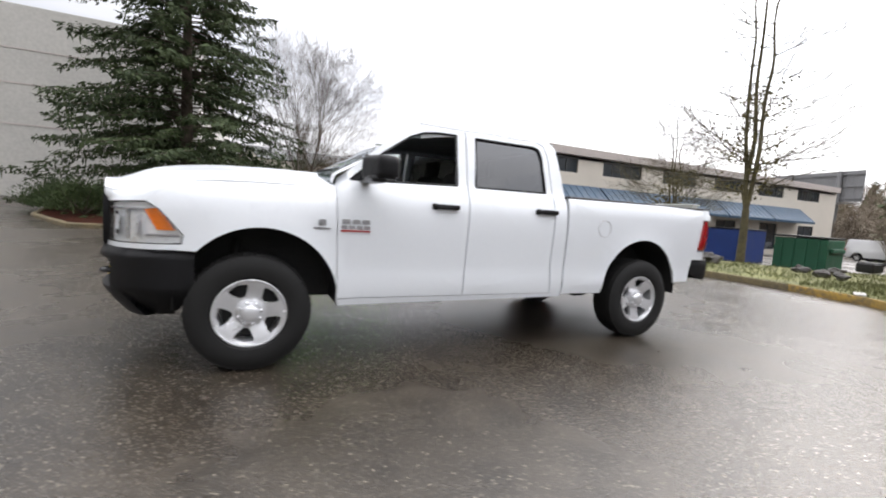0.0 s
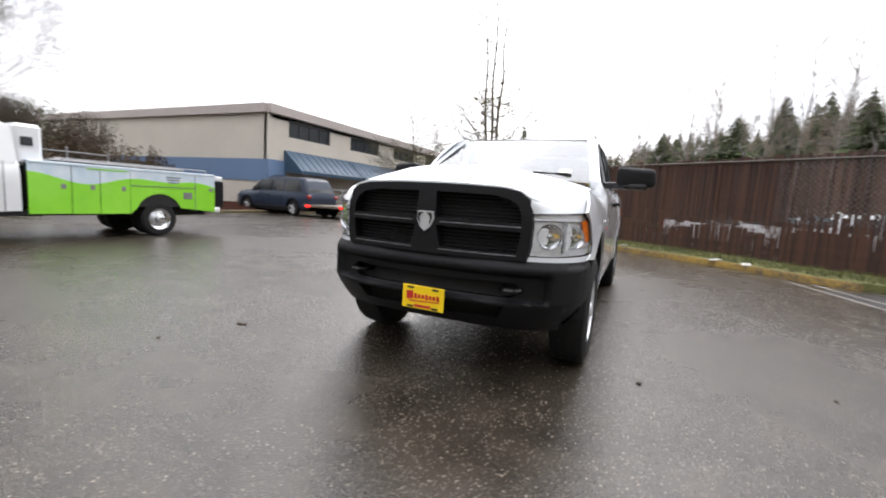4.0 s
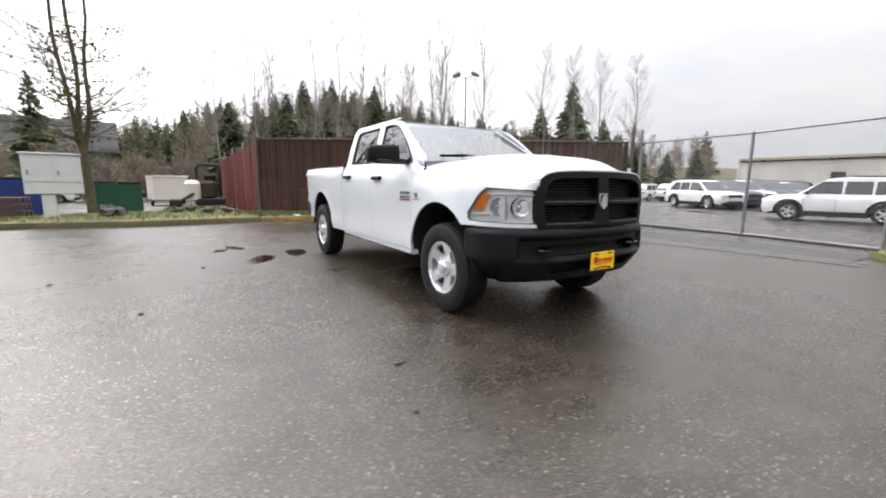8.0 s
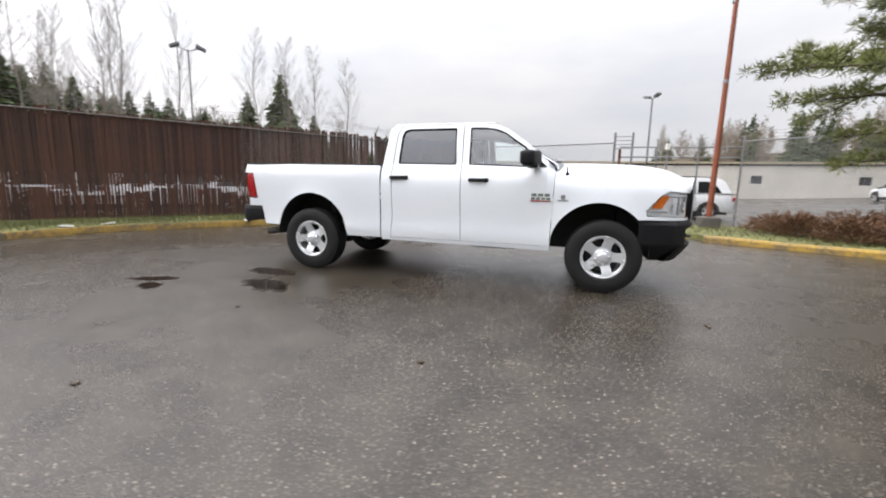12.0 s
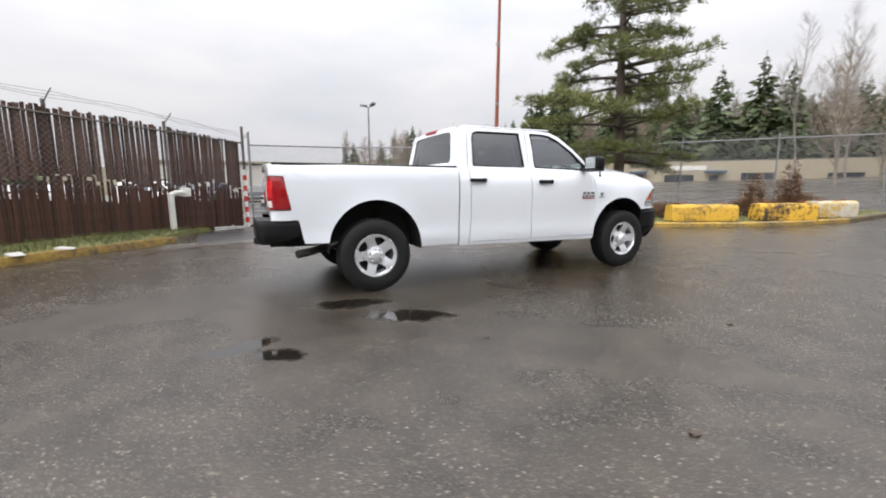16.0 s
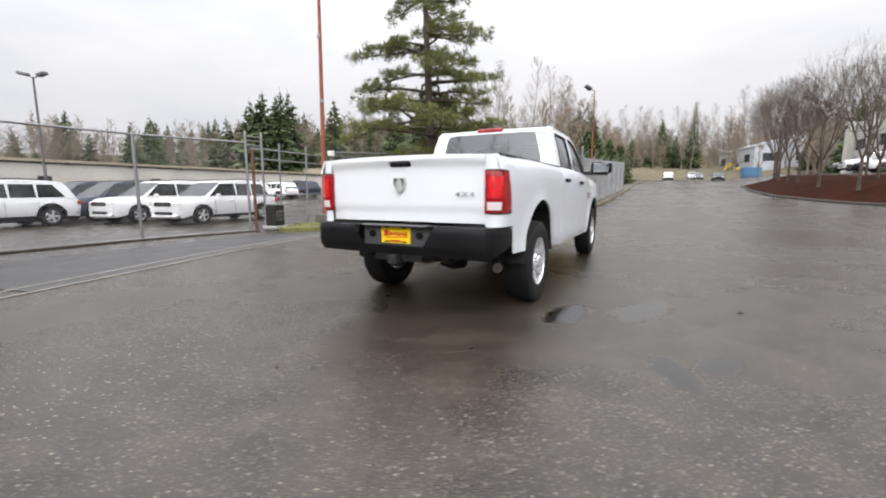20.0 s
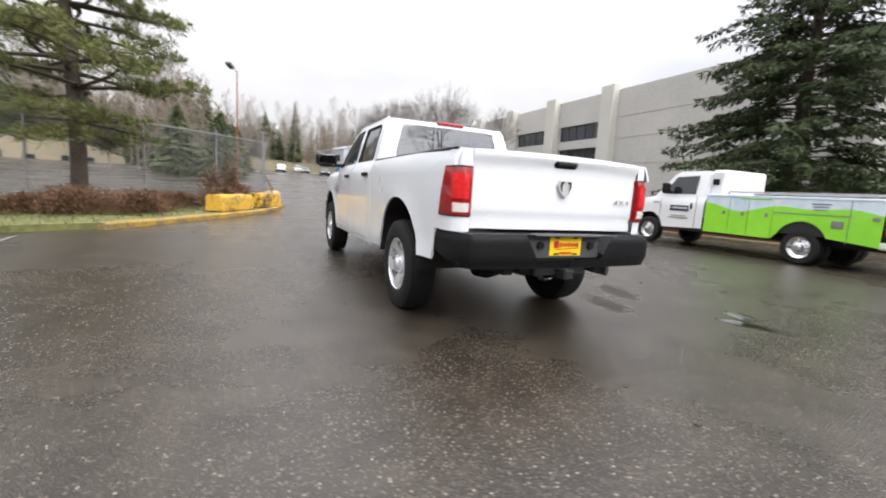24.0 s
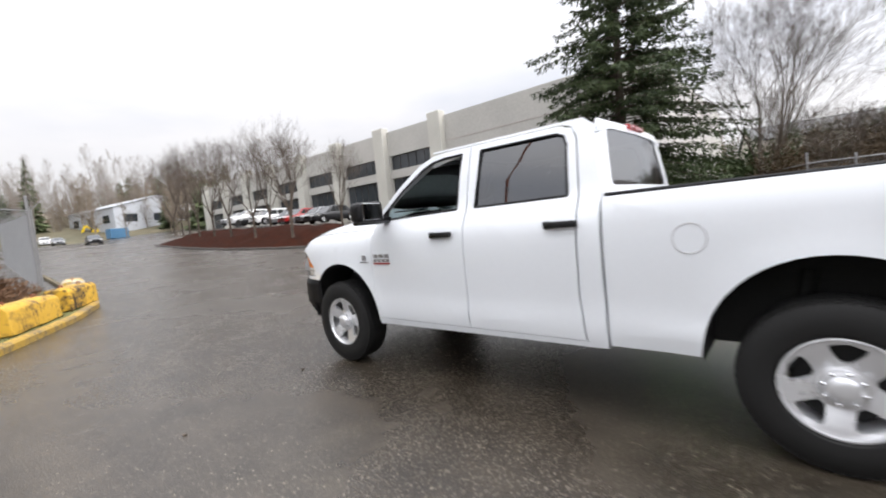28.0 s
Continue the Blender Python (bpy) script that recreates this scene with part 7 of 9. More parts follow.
        slab("door_gap", (s * 0.982, 0.52, 0.98), (0.006, 0.012, 0.86), M_CARGREY, T)
        d = slab("door_sign", (s * 0.982, 1.02, 1.06), (0.012, 0.58, 0.15), M_CARBLUE, T, 0, "dark blue sign with pale unreadable print")
        for i in range(6):
            slab("sign_bar", (s * 0.990, 0.80 + 0.085 * i, 1.065), (0.006, 0.06, 0.05), M_LAMPW, d)
        for z, w in ((0.85, 0.50), (0.79, 0.62)):
            slab("print_line", (s * 0.982, 1.02, z), (0.006, w, 0.022), M_CARGREY, T)
        slab("door_gap", (s * 0.982, 1.64, 0.95), (0.006, 0.012, 0.70), M_CARGREY, T)
    bm = bmesh.new()
    panel(bm, [(-0.92, 0.05), (0.92, 0.05), (0.92, 0.95), (-0.92, 0.95)], [], lambda u, v: (u * gx(1.36 + 0.66 * v), 1.96 - 0.54 * v + 0.012, 1.36 + 0.66 * v + 0.012), 3, 3)
    part("windscreen", bm, M_CARGLASS, T)
    gr = slab("grille", (0, 2.86, 0.98), (1.05, 0.12, 0.36), M_BLACKPL, T, 0.03)
    for z in (0.86, 0.98, 1.10):
        slab("grille_bar", (0, 2.925, z), (1.08, 0.04, 0.055), M_CHROME, gr, 0.012)
    slab("front_bumper", (0, 2.90, 0.64), (1.9, 0.24, 0.24), M_CHROME, T, 0.06)
    slab("bulkhead", (0, 0.12, 1.73), (1.64, 0.40, 0.74), M_CARWHITE, T, 0.06)
    slab("cab_sill", (0, 0.75, 0.50), (1.86, 1.5, 0.10), M_DARK, T, 0.02)
    # utility body: panels with gaps, doors and a wheel arch
    zt, zb, zm = 1.44, 0.50, 1.19
    R = 0.45
    for s in (-1, 1):
        def bx2(u, v):
            return (s * 1.01, u, v)
        hills = lambda y: zm + 0.06 * math.sin(y * 2.2) + 0.05 * math.sin(y * 4.1 + 1)
        for a, b in ((0.22, -0.40), (-0.415, -0.86), (-0.875, -1.40)):
            n = 6
            crest = [(a + (b - a) * i / n, hills(a + (b - a) * i / n)) for i in range(n + 1)]
            bm = bmesh.new()
            panel(bm, [(b, zb), (a, zb)] + crest, [], bx2, 1, 1, 0.04, (-s, 0, 0))
            dd = part("locker_door", bm, M_GREEN, T, "bright green locker door")
            bm = bmesh.new()
            panel(bm, crest[::-1] + [(a, zt), (b, zt)], [], bx2, 1, 1, 0.04, (-s, 0, 0))
            part("locker_top", bm, M_SKY, T)
            slab("latch", (s * 1.016, b + 0.12, 1.02), (0.012, 0.07, 0.09), M_STEEL, dd, 0.004)
        n = 10
        a, b = -1.41, -3.30
        crest = [(a + (b - a) * i / n, hills(a + (b - a) * i / n)) for i in range(n + 1)]
        bm = bmesh.new()
        panel(bm, [(b, zb + 0.04)] + [p for p in arc(yr, 0.44, R + 0.05, 158, 22, 12)] + [(a, zb)] + crest, [], bx2, 0.4, 0.4, 0.03, (-s, 0, 0))
        part("rear_side", bm, M_GREEN, T, "green side panel round the wheel arch")
        bm = bmesh.new()
        panel(bm, crest[::-1] + [(a, zt), (b, zt - 0.02)], [], bx2, 1, 1, 0.03, (-s, 0, 0))
        part("locker_top", bm, M_SKY, T)
        slab("latch", (s * 1.016, -2.62, 0.92), (0.012, 0.20, 0.15), M_STEEL, T, 0.01)
        slab("body_seam", (s * 1.013, -2.12, 1.10), (0.010, 1.42, 0.016), M_CARGREY, T)
        slab("body_seam", (s * 1.013, -2.80, 0.98), (0.010, 0.012, 0.86), M_CARGREY, T)
        slab("arch_lip", (s * 1.013, -2.0, 0.975), (0.012, 0.30, 0.025), M_GREEN, T, 0.004)
        slab("back_window", (s * 0.835, 0.15, 1.79), (0.014, 0.17, 0.16), M_CARGLASS, T, 0.004)
        slab("lid_edge", (s * 1.013, -1.54, 1.425), (0.014, 3.5, 0.022), M_SKY, T, 0.004)
        slab("latch", (s * 1.016, -3.20, 1.08), (0.012, 0.10, 0.07), M_STEEL, T, 0.01)
        for i, (y0, w) in enumerate(((-1.0, 0.7), (-2.3, 0.34), (-2.3, 0.28), (-2.3, 0.24))):
            slab("print_line", (s * 1.014, y0, 1.38 - 0.06 * i), (0.006, w, 0.025), M_GREEN if i == 0 else M_CARGREY, T)
    slab("body_deck", (0, -1.54, 1.03), (1.98, 3.48, 0.76), M_DARK, T)
    bm = bmesh.new()
    for s in (-1, 1):
        box(bm, (s * 0.86, -1.54, zt + 0.01), (0.32, 3.5, 0.03), 0.01)
    part("locker_lid", bm, M_SKY, T)
    bm = bmesh.new()
    for s in (-1, 1):
        tube(bm, [(s * 0.95, -0.3, zt + 0.02), (s * 0.95, -0.3, zt + 0.10), (s * 0.95, -3.1, zt + 0.10), (s * 0.95, -3.1, zt + 0.02)], 0.015, 6)
    part("roof_rail", bm, M_STEEL, T)
    bm = bmesh.new()
    tube(bm, [(0.2, -0.6, zt + 0.10), (0.15, -3.2, zt + 0.10)], 0.05, 8)
    tube(bm, [(-0.1, -0.4, zt + 0.08), (-0.2, -2.9, zt + 0.08)], 0.03, 8)
    part("carried_pipe", bm, M_STEEL, T)
    slab("tailgate_rack", (-0.35, -3.52, 0.98), (1.0, 0.30, 0.66), M_BLACKPL, T, 0.03, "black rear rack")
    slab("tail_box", (-0.30, -3.46, 1.37), (1.1, 0.34, 0.12), M_CARWHITE, T, 0.02, "white box on top of the rear rack")
    slab("rear_bumper", (0, -3.38, 0.58), (1.9, 0.26, 0.14), M_CARWHITE, T, 0.03)
    slab("tail_light", (-0.88, -3.33, 0.85), (0.14, 0.05, 0.16), M_REDLENS, T, 0.02)
    slab("tail_light", (0.88, -3.33, 0.85), (0.14, 0.05, 0.16), M_REDLENS, T, 0.02)
    slab("chassis", (0, -0.4, 0.52), (1.2, 5.8, 0.16), M_DARK, T)
    for y in (yf, yr):
        for s in (-1, 1):
            small_wheel(T, s * 0.87, y, 0.375, 0.24, s, M_CHROME, True)
    for s in (-1, 1):
        small_wheel(T, s * 0.60, yr, 0.375, 0.22, s, M_DARK)
    return T


service_truck()
PK = car("dark_pickup", "dark blue crew-cab pickup parked by the office building", "pickup truck", pose(15.2, -10.9, 0.0, 0, 0, 265), M_CARBLUE, 5.4, 1.95, 1.85, 3.4)


def trailer(x, y, rz):
    T = thing("flatbed_trailer", "low steel flatbed trailer with red rear lamps", "trailer", pose(x, y, GZ(x, y), 0, 0, rz))
    M_RUSTD = mat("dark_rusty_steel", (0.06, 0.05, 0.045), 0.7, var=0.4, scale=3)
    slab("deck", (0, 0, 0.58), (2.1, 5.0, 0.12), mat("wet_deck_planks", (0.14, 0.11, 0.085), 0.6, var=0.3, scale=4), T, 0.02)
    for s in (-1, 1):
        slab("side_rail", (s * 1.08, 0, 0.62), (0.08, 5.1, 0.16), M_RUSTD, T, 0.01)
        slab("mudguard", (s * 1.02, -0.3, 0.80), (0.30, 1.6, 0.05), M_RUSTD, T, 0.02)
        slab("tail_light", (s * 0.85, -2.55, 0.58), (0.22, 0.05, 0.10), mat("lit_red_lamp", (0.6, 0.01, 0.01), 0.3, emit=(1.0, 0.03, 0.02, 2.0)) if s < 0 else bpy.data.materials["lit_red_lamp"], T, 0.01)
        for y in (-0.7, 0.15):
            small_wheel(T, s * 0.98, y, 0.36, 0.22, s)
    slab("headboard", (0, 2.5, 1.0), (2.1, 0.06, 0.75), M_RUSTD, T)
    bm = bmesh.new()
    tube(bm, [(0.6, 2.5, 0.58), (0, 3.6, 0.55), (-0.6, 2.5, 0.58)], 0.05, 6)
    part("drawbar", bm, M_RUSTD, T)
    return T


trailer(12.2, -12.3, -169)
trailer(13.4, -19.6, -120)

# pipe rail in front of the trailers
PR = thing("pipe_barrier", "low galvanised pipe barrier behind the kerb", "barrier")
for x in (10.3, 12.4, 14.5, 16.8, 19.0):
    post(PR, x, -14.6, -0.2, 1.8 if x < 11 else 1.3, 0.06)
for z in (0.55, 1.0, 1.35):
    bm = bmesh.new()
    rod(bm, (10.3, -14.6, z), (24.0, -14.7, z), 0.035, seg=8)
    part("rail", bm, M_STEEL, PR)
bm = bmesh.new()
rod(bm, (10.4, -14.6, 0.2), (16.5, -14.65, 1.1), 0.03, seg=8)
part("brace", bm, M_STEEL, PR)

# pale cabinet on a leg, timber stack, dumpster, blue skip
CB = thing("utility_cabinet", "pale grey metal cabinet on a single post behind the kerb", "cabinet", pose(6.1, -11.7, 0.12, 0, 0, 6))
M_CAB = mat("pale_grey_cabinet", (0.55, 0.57, 0.56), 0.5, var=0.1)
slab("body", (0, 0, 1.25), (1.30, 0.35, 1.15), M_CAB, CB, 0.02)
slab("lid", (0, 0, 1.85), (1.38, 0.42, 0.05), M_CAB, CB, 0.01)
for sx in (-0.33, 0.33):
    d = slab("door", (sx, 0.185, 1.35), (0.60, 0.015, 0.62), M_CAB, CB, 0.004)
    slab("handle", (sx + 0.2, 0.2, 1.3), (0.05, 0.03, 0.14), M_STEEL, d)
slab("leg", (0.15, 0, 0.32), (0.32, 0.26, 0.75), M_CAB, CB, 0.02)
DU = thing("dumpster", "green steel dumpster with a dark lid on the grass", "dumpster", pose(5.25, -18.6, -0.3, 0, 0, 4))
M_DGREEN = mat("dark_green_steel", (0.012, 0.085, 0.045), 0.5, var=0.2, scale=2)
slab("bin", (0, 0, 0.72), (1.75, 1.5, 1.30), M_DGREEN, DU, 0.03)
for sx in (-0.6, -0.2, 0.2, 0.6):
    slab("rib", (sx, 0.77, 0.72), (0.06, 0.05, 1.25), M_DGREEN, DU)
    slab("rib", (sx, -0.77, 0.72), (0.06, 0.05, 1.25), M_DGREEN, DU)
slab("lid", (-0.44, 0, 1.42), (0.86, 1.56, 0.08), M_BLACKPL, DU, 0.02)
slab("lid", (0.44, 0.05, 1.44), (0.86, 1.5, 0.08), M_BLACKPL, DU, 0.02)
for s in (-1, 1):
    slab("fork_pocket", (s * 0.93, 0, 0.95), (0.12, 1.1, 0.16), M_DGREEN, DU, 0.02)
SK = thing("blue_dumpster", "blue steel dumpster behind the cabinet", "dumpster", pose(9.0, -19.4, -0.3, 0, 0, 0))
slab("bin", (0, 0, 0.80), (2.6, 1.6, 1.5), mat("blue_steel", (0.010, 0.035, 0.16), 0.5, var=0.2, scale=2), SK, 0.03)
slab("lid", (0, 0, 1.58), (2.65, 1.65, 0.07), M_BLACKPL, SK, 0.02)
TS = thing("timber_stack", "stack of weathered brown timber behind the kerb", "timber", pose(7.9, -12.6, 0.05, 0, 0, 3))
M_TIMB = mat("weathered_timber", (0.085, 0.048, 0.028), 0.8, var=0.35, scale=3)
for i in range(3):
    for j in range(3):
        slab("beam", (0.05 * j - 0.03 * i, -0.3 + 0.3 * j, 0.14 + 0.21 * i), (2.0 - 0.1 * i, 0.20, 0.14), M_TIMB, TS, 0.012)
TR = thing("box_trailer", "small cream box trailer parked far behind the grass", "trailer", pose(3.6, -33, GZ(3, -33), 0, 0, 10))
slab("box", (0, 0, 1.25), (2.2, 3.0, 1.7), M_CREAM, TR, 0.05)
slab("roof", (0, 0, 2.13), (2.3, 3.1, 0.08), bpy.data.materials["white_pipe_paint"], TR, 0.03)
for s in (-1, 1):
    small_wheel(TR, s * 1.0, 0, 0.32, 0.2, s)
# old machine against the red wall
EQ = thing("old_machine", "dark rusty machine with a white tank beside the red wall", "machine", pose(1.6, -19.5, -0.15, 0, 0, 0))
slab("base", (0, 0, 0.35), (1.3, 1.6, 0.35), M_DARK, EQ, 0.05)
slab("engine", (0.1, 0.1, 0.95), (0.8, 1.0, 0.9), mat("rusty_iron", (0.05, 0.03, 0.02), 0.8, var=0.5, scale=4), EQ, 0.12)
bm = bmesh.new()
lathe(bm, [(0.45, 0.0), (0.45, 0.34), (1.25, 0.36), (1.40, 0.22), (1.43, 0.0)], "z", 18, (0.75, 0.5, 0))
part("tank", bm, bpy.data.materials["white_pipe_paint"], EQ)
bm = bmesh.new()
tube(bm, [(-0.55, -0.5, 0.4), (-0.55, -0.5, 2.05), (-0.40, -0.5, 2.2), (0.35, -0.5, 2.2), (0.5, -0.5, 2.05), (0.5, -0.5, 0.4)], 0.07, 6)
part("roll_frame", bm, M_DARK, EQ)
slab("seat", (-0.05, -0.15, 1.45), (0.5, 0.45, 0.5), M_BLACKPL, EQ, 0.06)
bm = bmesh.new()
tube(bm, [(0.5, 0.6, 0.9), (1.1, 1.1, 0.55), (1.5, 1.4, 0.35)], 0.07, 6)
part("lift_arm", bm, M_DARK, EQ)
slab("bucket", (1.5, 1.5, 0.35), (0.5, 0.8, 0.35), M_DARK, EQ, 0.06)
# green-grey electrical box near the service truck
EB = thing("electrical_box", "pale green-grey electrical box beside the kerb", "utility box", pose(15.9, -1.3, 0.2, 0, 0, 10))
slab("box", (0, 0, 0.55), (0.45, 0.35, 1.1), mat("pale_green_box", (0.36, 0.40, 0.36), 0.55, var=0.12), EB, 0.02)
slab("plinth", (0, 0, 0.0), (0.6, 0.5, 0.12), M_CONC, EB, 0.01)
# billboards
for x, y, rz in ((25.5, -62, -14), (14.5, -66, 10)):
    B = thing("billboard", "back of a large roadside billboard on steel posts", "billboard", pose(x, y, GZ(x, y), 0, 0, rz))
    for k in range(12):
        slab("board", (-5.0 + 0.91 * k, 0, 8.4), (0.89, 0.08, 3.6), M_STEEL, B)
    for z in (7.0, 8.4, 9.8):
        slab("rail", (0, 0.15, z), (11.0, 0.15, 0.15), M_STEEL, B)
    slab("catwalk", (0, 0.7, 6.4), (11.0, 0.9, 0.1), M_STEEL, B)
    for sx in (-3, 3):
        bm = bmesh.new()
        rod(bm, (sx, 0.3, 0), (sx, 0.3, 10.2), 0.25, seg=10)
        part("leg", bm, M_STEEL, B)
# yellow machine and blue skip up the road
YM = thing("excavator", "yellow excavator parked beside the road", "excavator", pose(19.2, 122, GZ(19.2, 122), 0, 0, 70))
slab("tracks", (0, 0, 0.5), (2.6, 3.8, 0.9), M_DARK, YM, 0.3)
slab("house", (0, -0.3, 1.7), (2.5, 3.2, 1.3), M_YELLOW, YM, 0.15)
slab("cab", (-0.7, 0.8, 2.3), (1.0, 1.4, 1.6), M_CARGLASS, YM, 0.1)
bm = bmesh.new()
tube(bm, [(0.3, 1.0, 2.0), (0.3, 2.5, 3.3), (0.3, 3.6, 1.0)], 0.25, 6)
part("boom", bm, M_YELLOW, YM)
BS = thing("blue_container", "blue steel container beside the road", "container", pose(19.1, 106, GZ(19, 106), 0, 0, 10))
slab("box", (0, 0, 1.0), (3.2, 2.4, 2.0), mat("bright_blue_steel", (0.07, 0.19, 0.33), 0.5, var=0.15), BS, 0.05)
for k in range(5):
    slab("rib", (-1.3 + 0.65 * k, -1.22, 1.0), (0.08, 0.05, 1.9), bpy.data.materials["bright_blue_steel"], BS)
# litter on the kerb and boulders on the grass
M_LITTER = mat("wet_paper", (0.42, 0.41, 0.38), 0.7, var=0.25, scale=9)
for i, (x, y, z) in enumerate(((-0.95, -8.62, 0.14), (-3.05, -6.6, 0.14), (-3.6, -6.15, 0.14), (-0.2, -8.75, 0.14))):
    bm = bmesh.new()
    box(bm, (0, 0, 0.015), (0.24, 0.16, 0.03), 0.01)
    for v in bm.verts:
        v.co += Vector((noise.noise(v.co * 9 + Vector((i, 0, 0))), noise.noise(v.co * 7), noise.noise(v.co * 8))) * 0.05
    o = part("litter", bm, M_LITTER)
    o.matrix_basis = pose(x, y, z, 0, 0, 40 * i)
    tagged(o, "crumpled pale litter lying on the kerb", "litter", group="litter on the kerb")
M_ROCK = mat("dark_wet_rock", (0.05, 0.047, 0.043), 0.75, var=0.4, scale=3, bump=0.05)
for i, (x, y, r) in enumerate(((4.9, -11.9, 0.34), (3.1, -13.6, 0.20), (2.1, -12.6, 0.19), (1.5, -12.2, 0.17), (2.6, -14.6, 0.2))):
    bm = bmesh.new()
    bmesh.ops.create_icosphere(bm, subdivisions=3, radius=r)
    for v in bm.verts:
        v.co *= 1 + 0.75 * noise.noise(v.co * 5 + Vector((i * 7, 0, 0))) + 0.2 * noise.noise(v.co * 14)
        v.co.z *= 0.6
    o = part("boulder", bm, M_ROCK)
    o.matrix_basis = pose(x, y, 0.15 + r * 0.2 - 0.02 * max(0, -12 - y), 0, 0, 50 * i)
    tagged(o, "dark wet boulder on the grass", "rock", group="boulders on the verge")


# ---------------------------------------------------------------- plants
def foliage(name, c1, c2, rough=0.75):
    m = bpy.data.materials.new(name)
    m.use_nodes = True
    n, l = m.node_tree.nodes, m.node_tree.links
    p = n["Principled BSDF"]
    p.inputs["Roughness"].default_value = rough
    p.inputs["Specular IOR Level"].default_value = 0.25
    geo = n.new("ShaderNodeNewGeometry")
    no = n.new("ShaderNodeTexNoise"); no.inputs["Scale"].default_value = 0.5
    l.new(geo.outputs["Position"], no.inputs["Vector"])
    ad = n.new("ShaderNodeMath"); ad.operation = "MULTIPLY_ADD"; ad.inputs[1].default_value = 0.65
    sb = n.new("ShaderNodeMath"); sb.operation = "SUBTRACT"; sb.inputs[1].default_value = 0.18
    l.new(geo.outputs["Random Per Island"], ad.inputs[0]); l.new(no.outputs["Fac"], sb.inputs[0]); l.new(sb.outputs[0], ad.inputs[2])
    mx = n.new("ShaderNodeMixRGB")
    mx.inputs[1].default_value, mx.inputs[2].default_value = (*c1, 1), (*c2, 1)
    l.new(ad.outputs[0], mx.inputs[0]); l.new(mx.outputs[0], p.inputs["Base Color"])
    return m


M_SPRUCE = foliage("spruce_needles", (0.011, 0.022, 0.011), (0.060, 0.082, 0.032))
M_PINE = foliage("pine_needles", (0.040, 0.058, 0.020), (0.200, 0.215, 0.075))
M_FIR = foliage("far_fir_needles", (0.040, 0.062, 0.030), (0.130, 0.160, 0.078))
M_BUSH = foliage("evergreen_bush", (0.015, 0.030, 0.012), (0.060, 0.085, 0.030))
M_TWIG = mat("bare_grey_brown_twigs", (0.040, 0.030, 0.022), 0.85, scale=0.4, fine=3, col2=(0.115, 0.088, 0.066))
# pale bark, lightened further so the colour carries the haze of distance
M_BIRCH = mat("hazy_pale_birch_bark", (0.12, 0.10, 0.085), 0.8, scale=0.6, fine=6, col2=(0.30, 0.27, 0.235))
M_BARK = mat("dark_bark", (0.035, 0.026, 0.020), 0.9, scale=2, fine=18, bump=0.06, col2=(0.11, 0.085, 0.065))
M_MOSSBARK = mat("mossy_bark", (0.045, 0.036, 0.022), 0.9, scale=1.4, fine=12, bump=0.05, col2=(0.12, 0.105, 0.05))
# far woods paler than M_TWIG: distance haze is mixed into this colour
M_WOODS = mat("hazed_winter_woods", (0.13, 0.100, 0.075), 0.9, scale=0.05, fine=0.5, col2=(0.27, 0.225, 0.170))
M_HILL = mat("wooded_hillside", (0.055, 0.056, 0.028), 0.95, scale=0.08, fine=0.7, bump=0.0, col2=(0.155, 0.128, 0.078))


class Soup:
    """Loose triangles and thin prisms, gathered fast and laid down as one mesh."""
    def __init__(self):
        self.v, self.f = [], []
    def tri(self, a, b, c):
        k = len(self.v)
        self.v += [tuple(a), tuple(b), tuple(c)]
        self.f.append((k, k + 1, k + 2))
    def blade(self, p, d, side, w):
        """A kite-shaped needle spray from p along d."""
        k = len(self.v)
        m = p + d * 0.45
        self.v += [tuple(p), tuple(m + side * w), tuple(p + d), tuple(m - side * w)]
        self.f.append((k, k + 1, k + 2, k + 3))
    def stick(self, a, b, r0, r1, n=4):
        d = b - a
        if d.length < 1e-5:
            return
        q = d.to_track_quat("Z", "Y")
        k = len(self.v)
        for p, r in ((a, r0), (b, r1)):
            for i in range(n):
                t = 2 * math.pi * i / n
                self.v.append(tuple(p + q @ Vector((r * math.cos(t), r * math.sin(t), 0))))
        for i in range(n):
            j = (i + 1) % n
            self.f.append((k + i, k + j, k + n + j, k + n + i))
    def lay(self, name, material, parent=None, label="", smooth_=False):
        me = bpy.data.meshes.new(name)
        me.from_pydata(self.v, [], self.f)
        me.materials.append(material)
        if smooth_:
            for p in me.polygons:
                p.use_smooth = True
        ob = new(name, me)
        ob.parent = parent
        if label:
            ob["label"] = label
        return ob


def rv(rng, s=1.0):
    return Vector((rng.uniform(-s, s), rng.uniform(-s, s), rng.uniform(-s, s)))


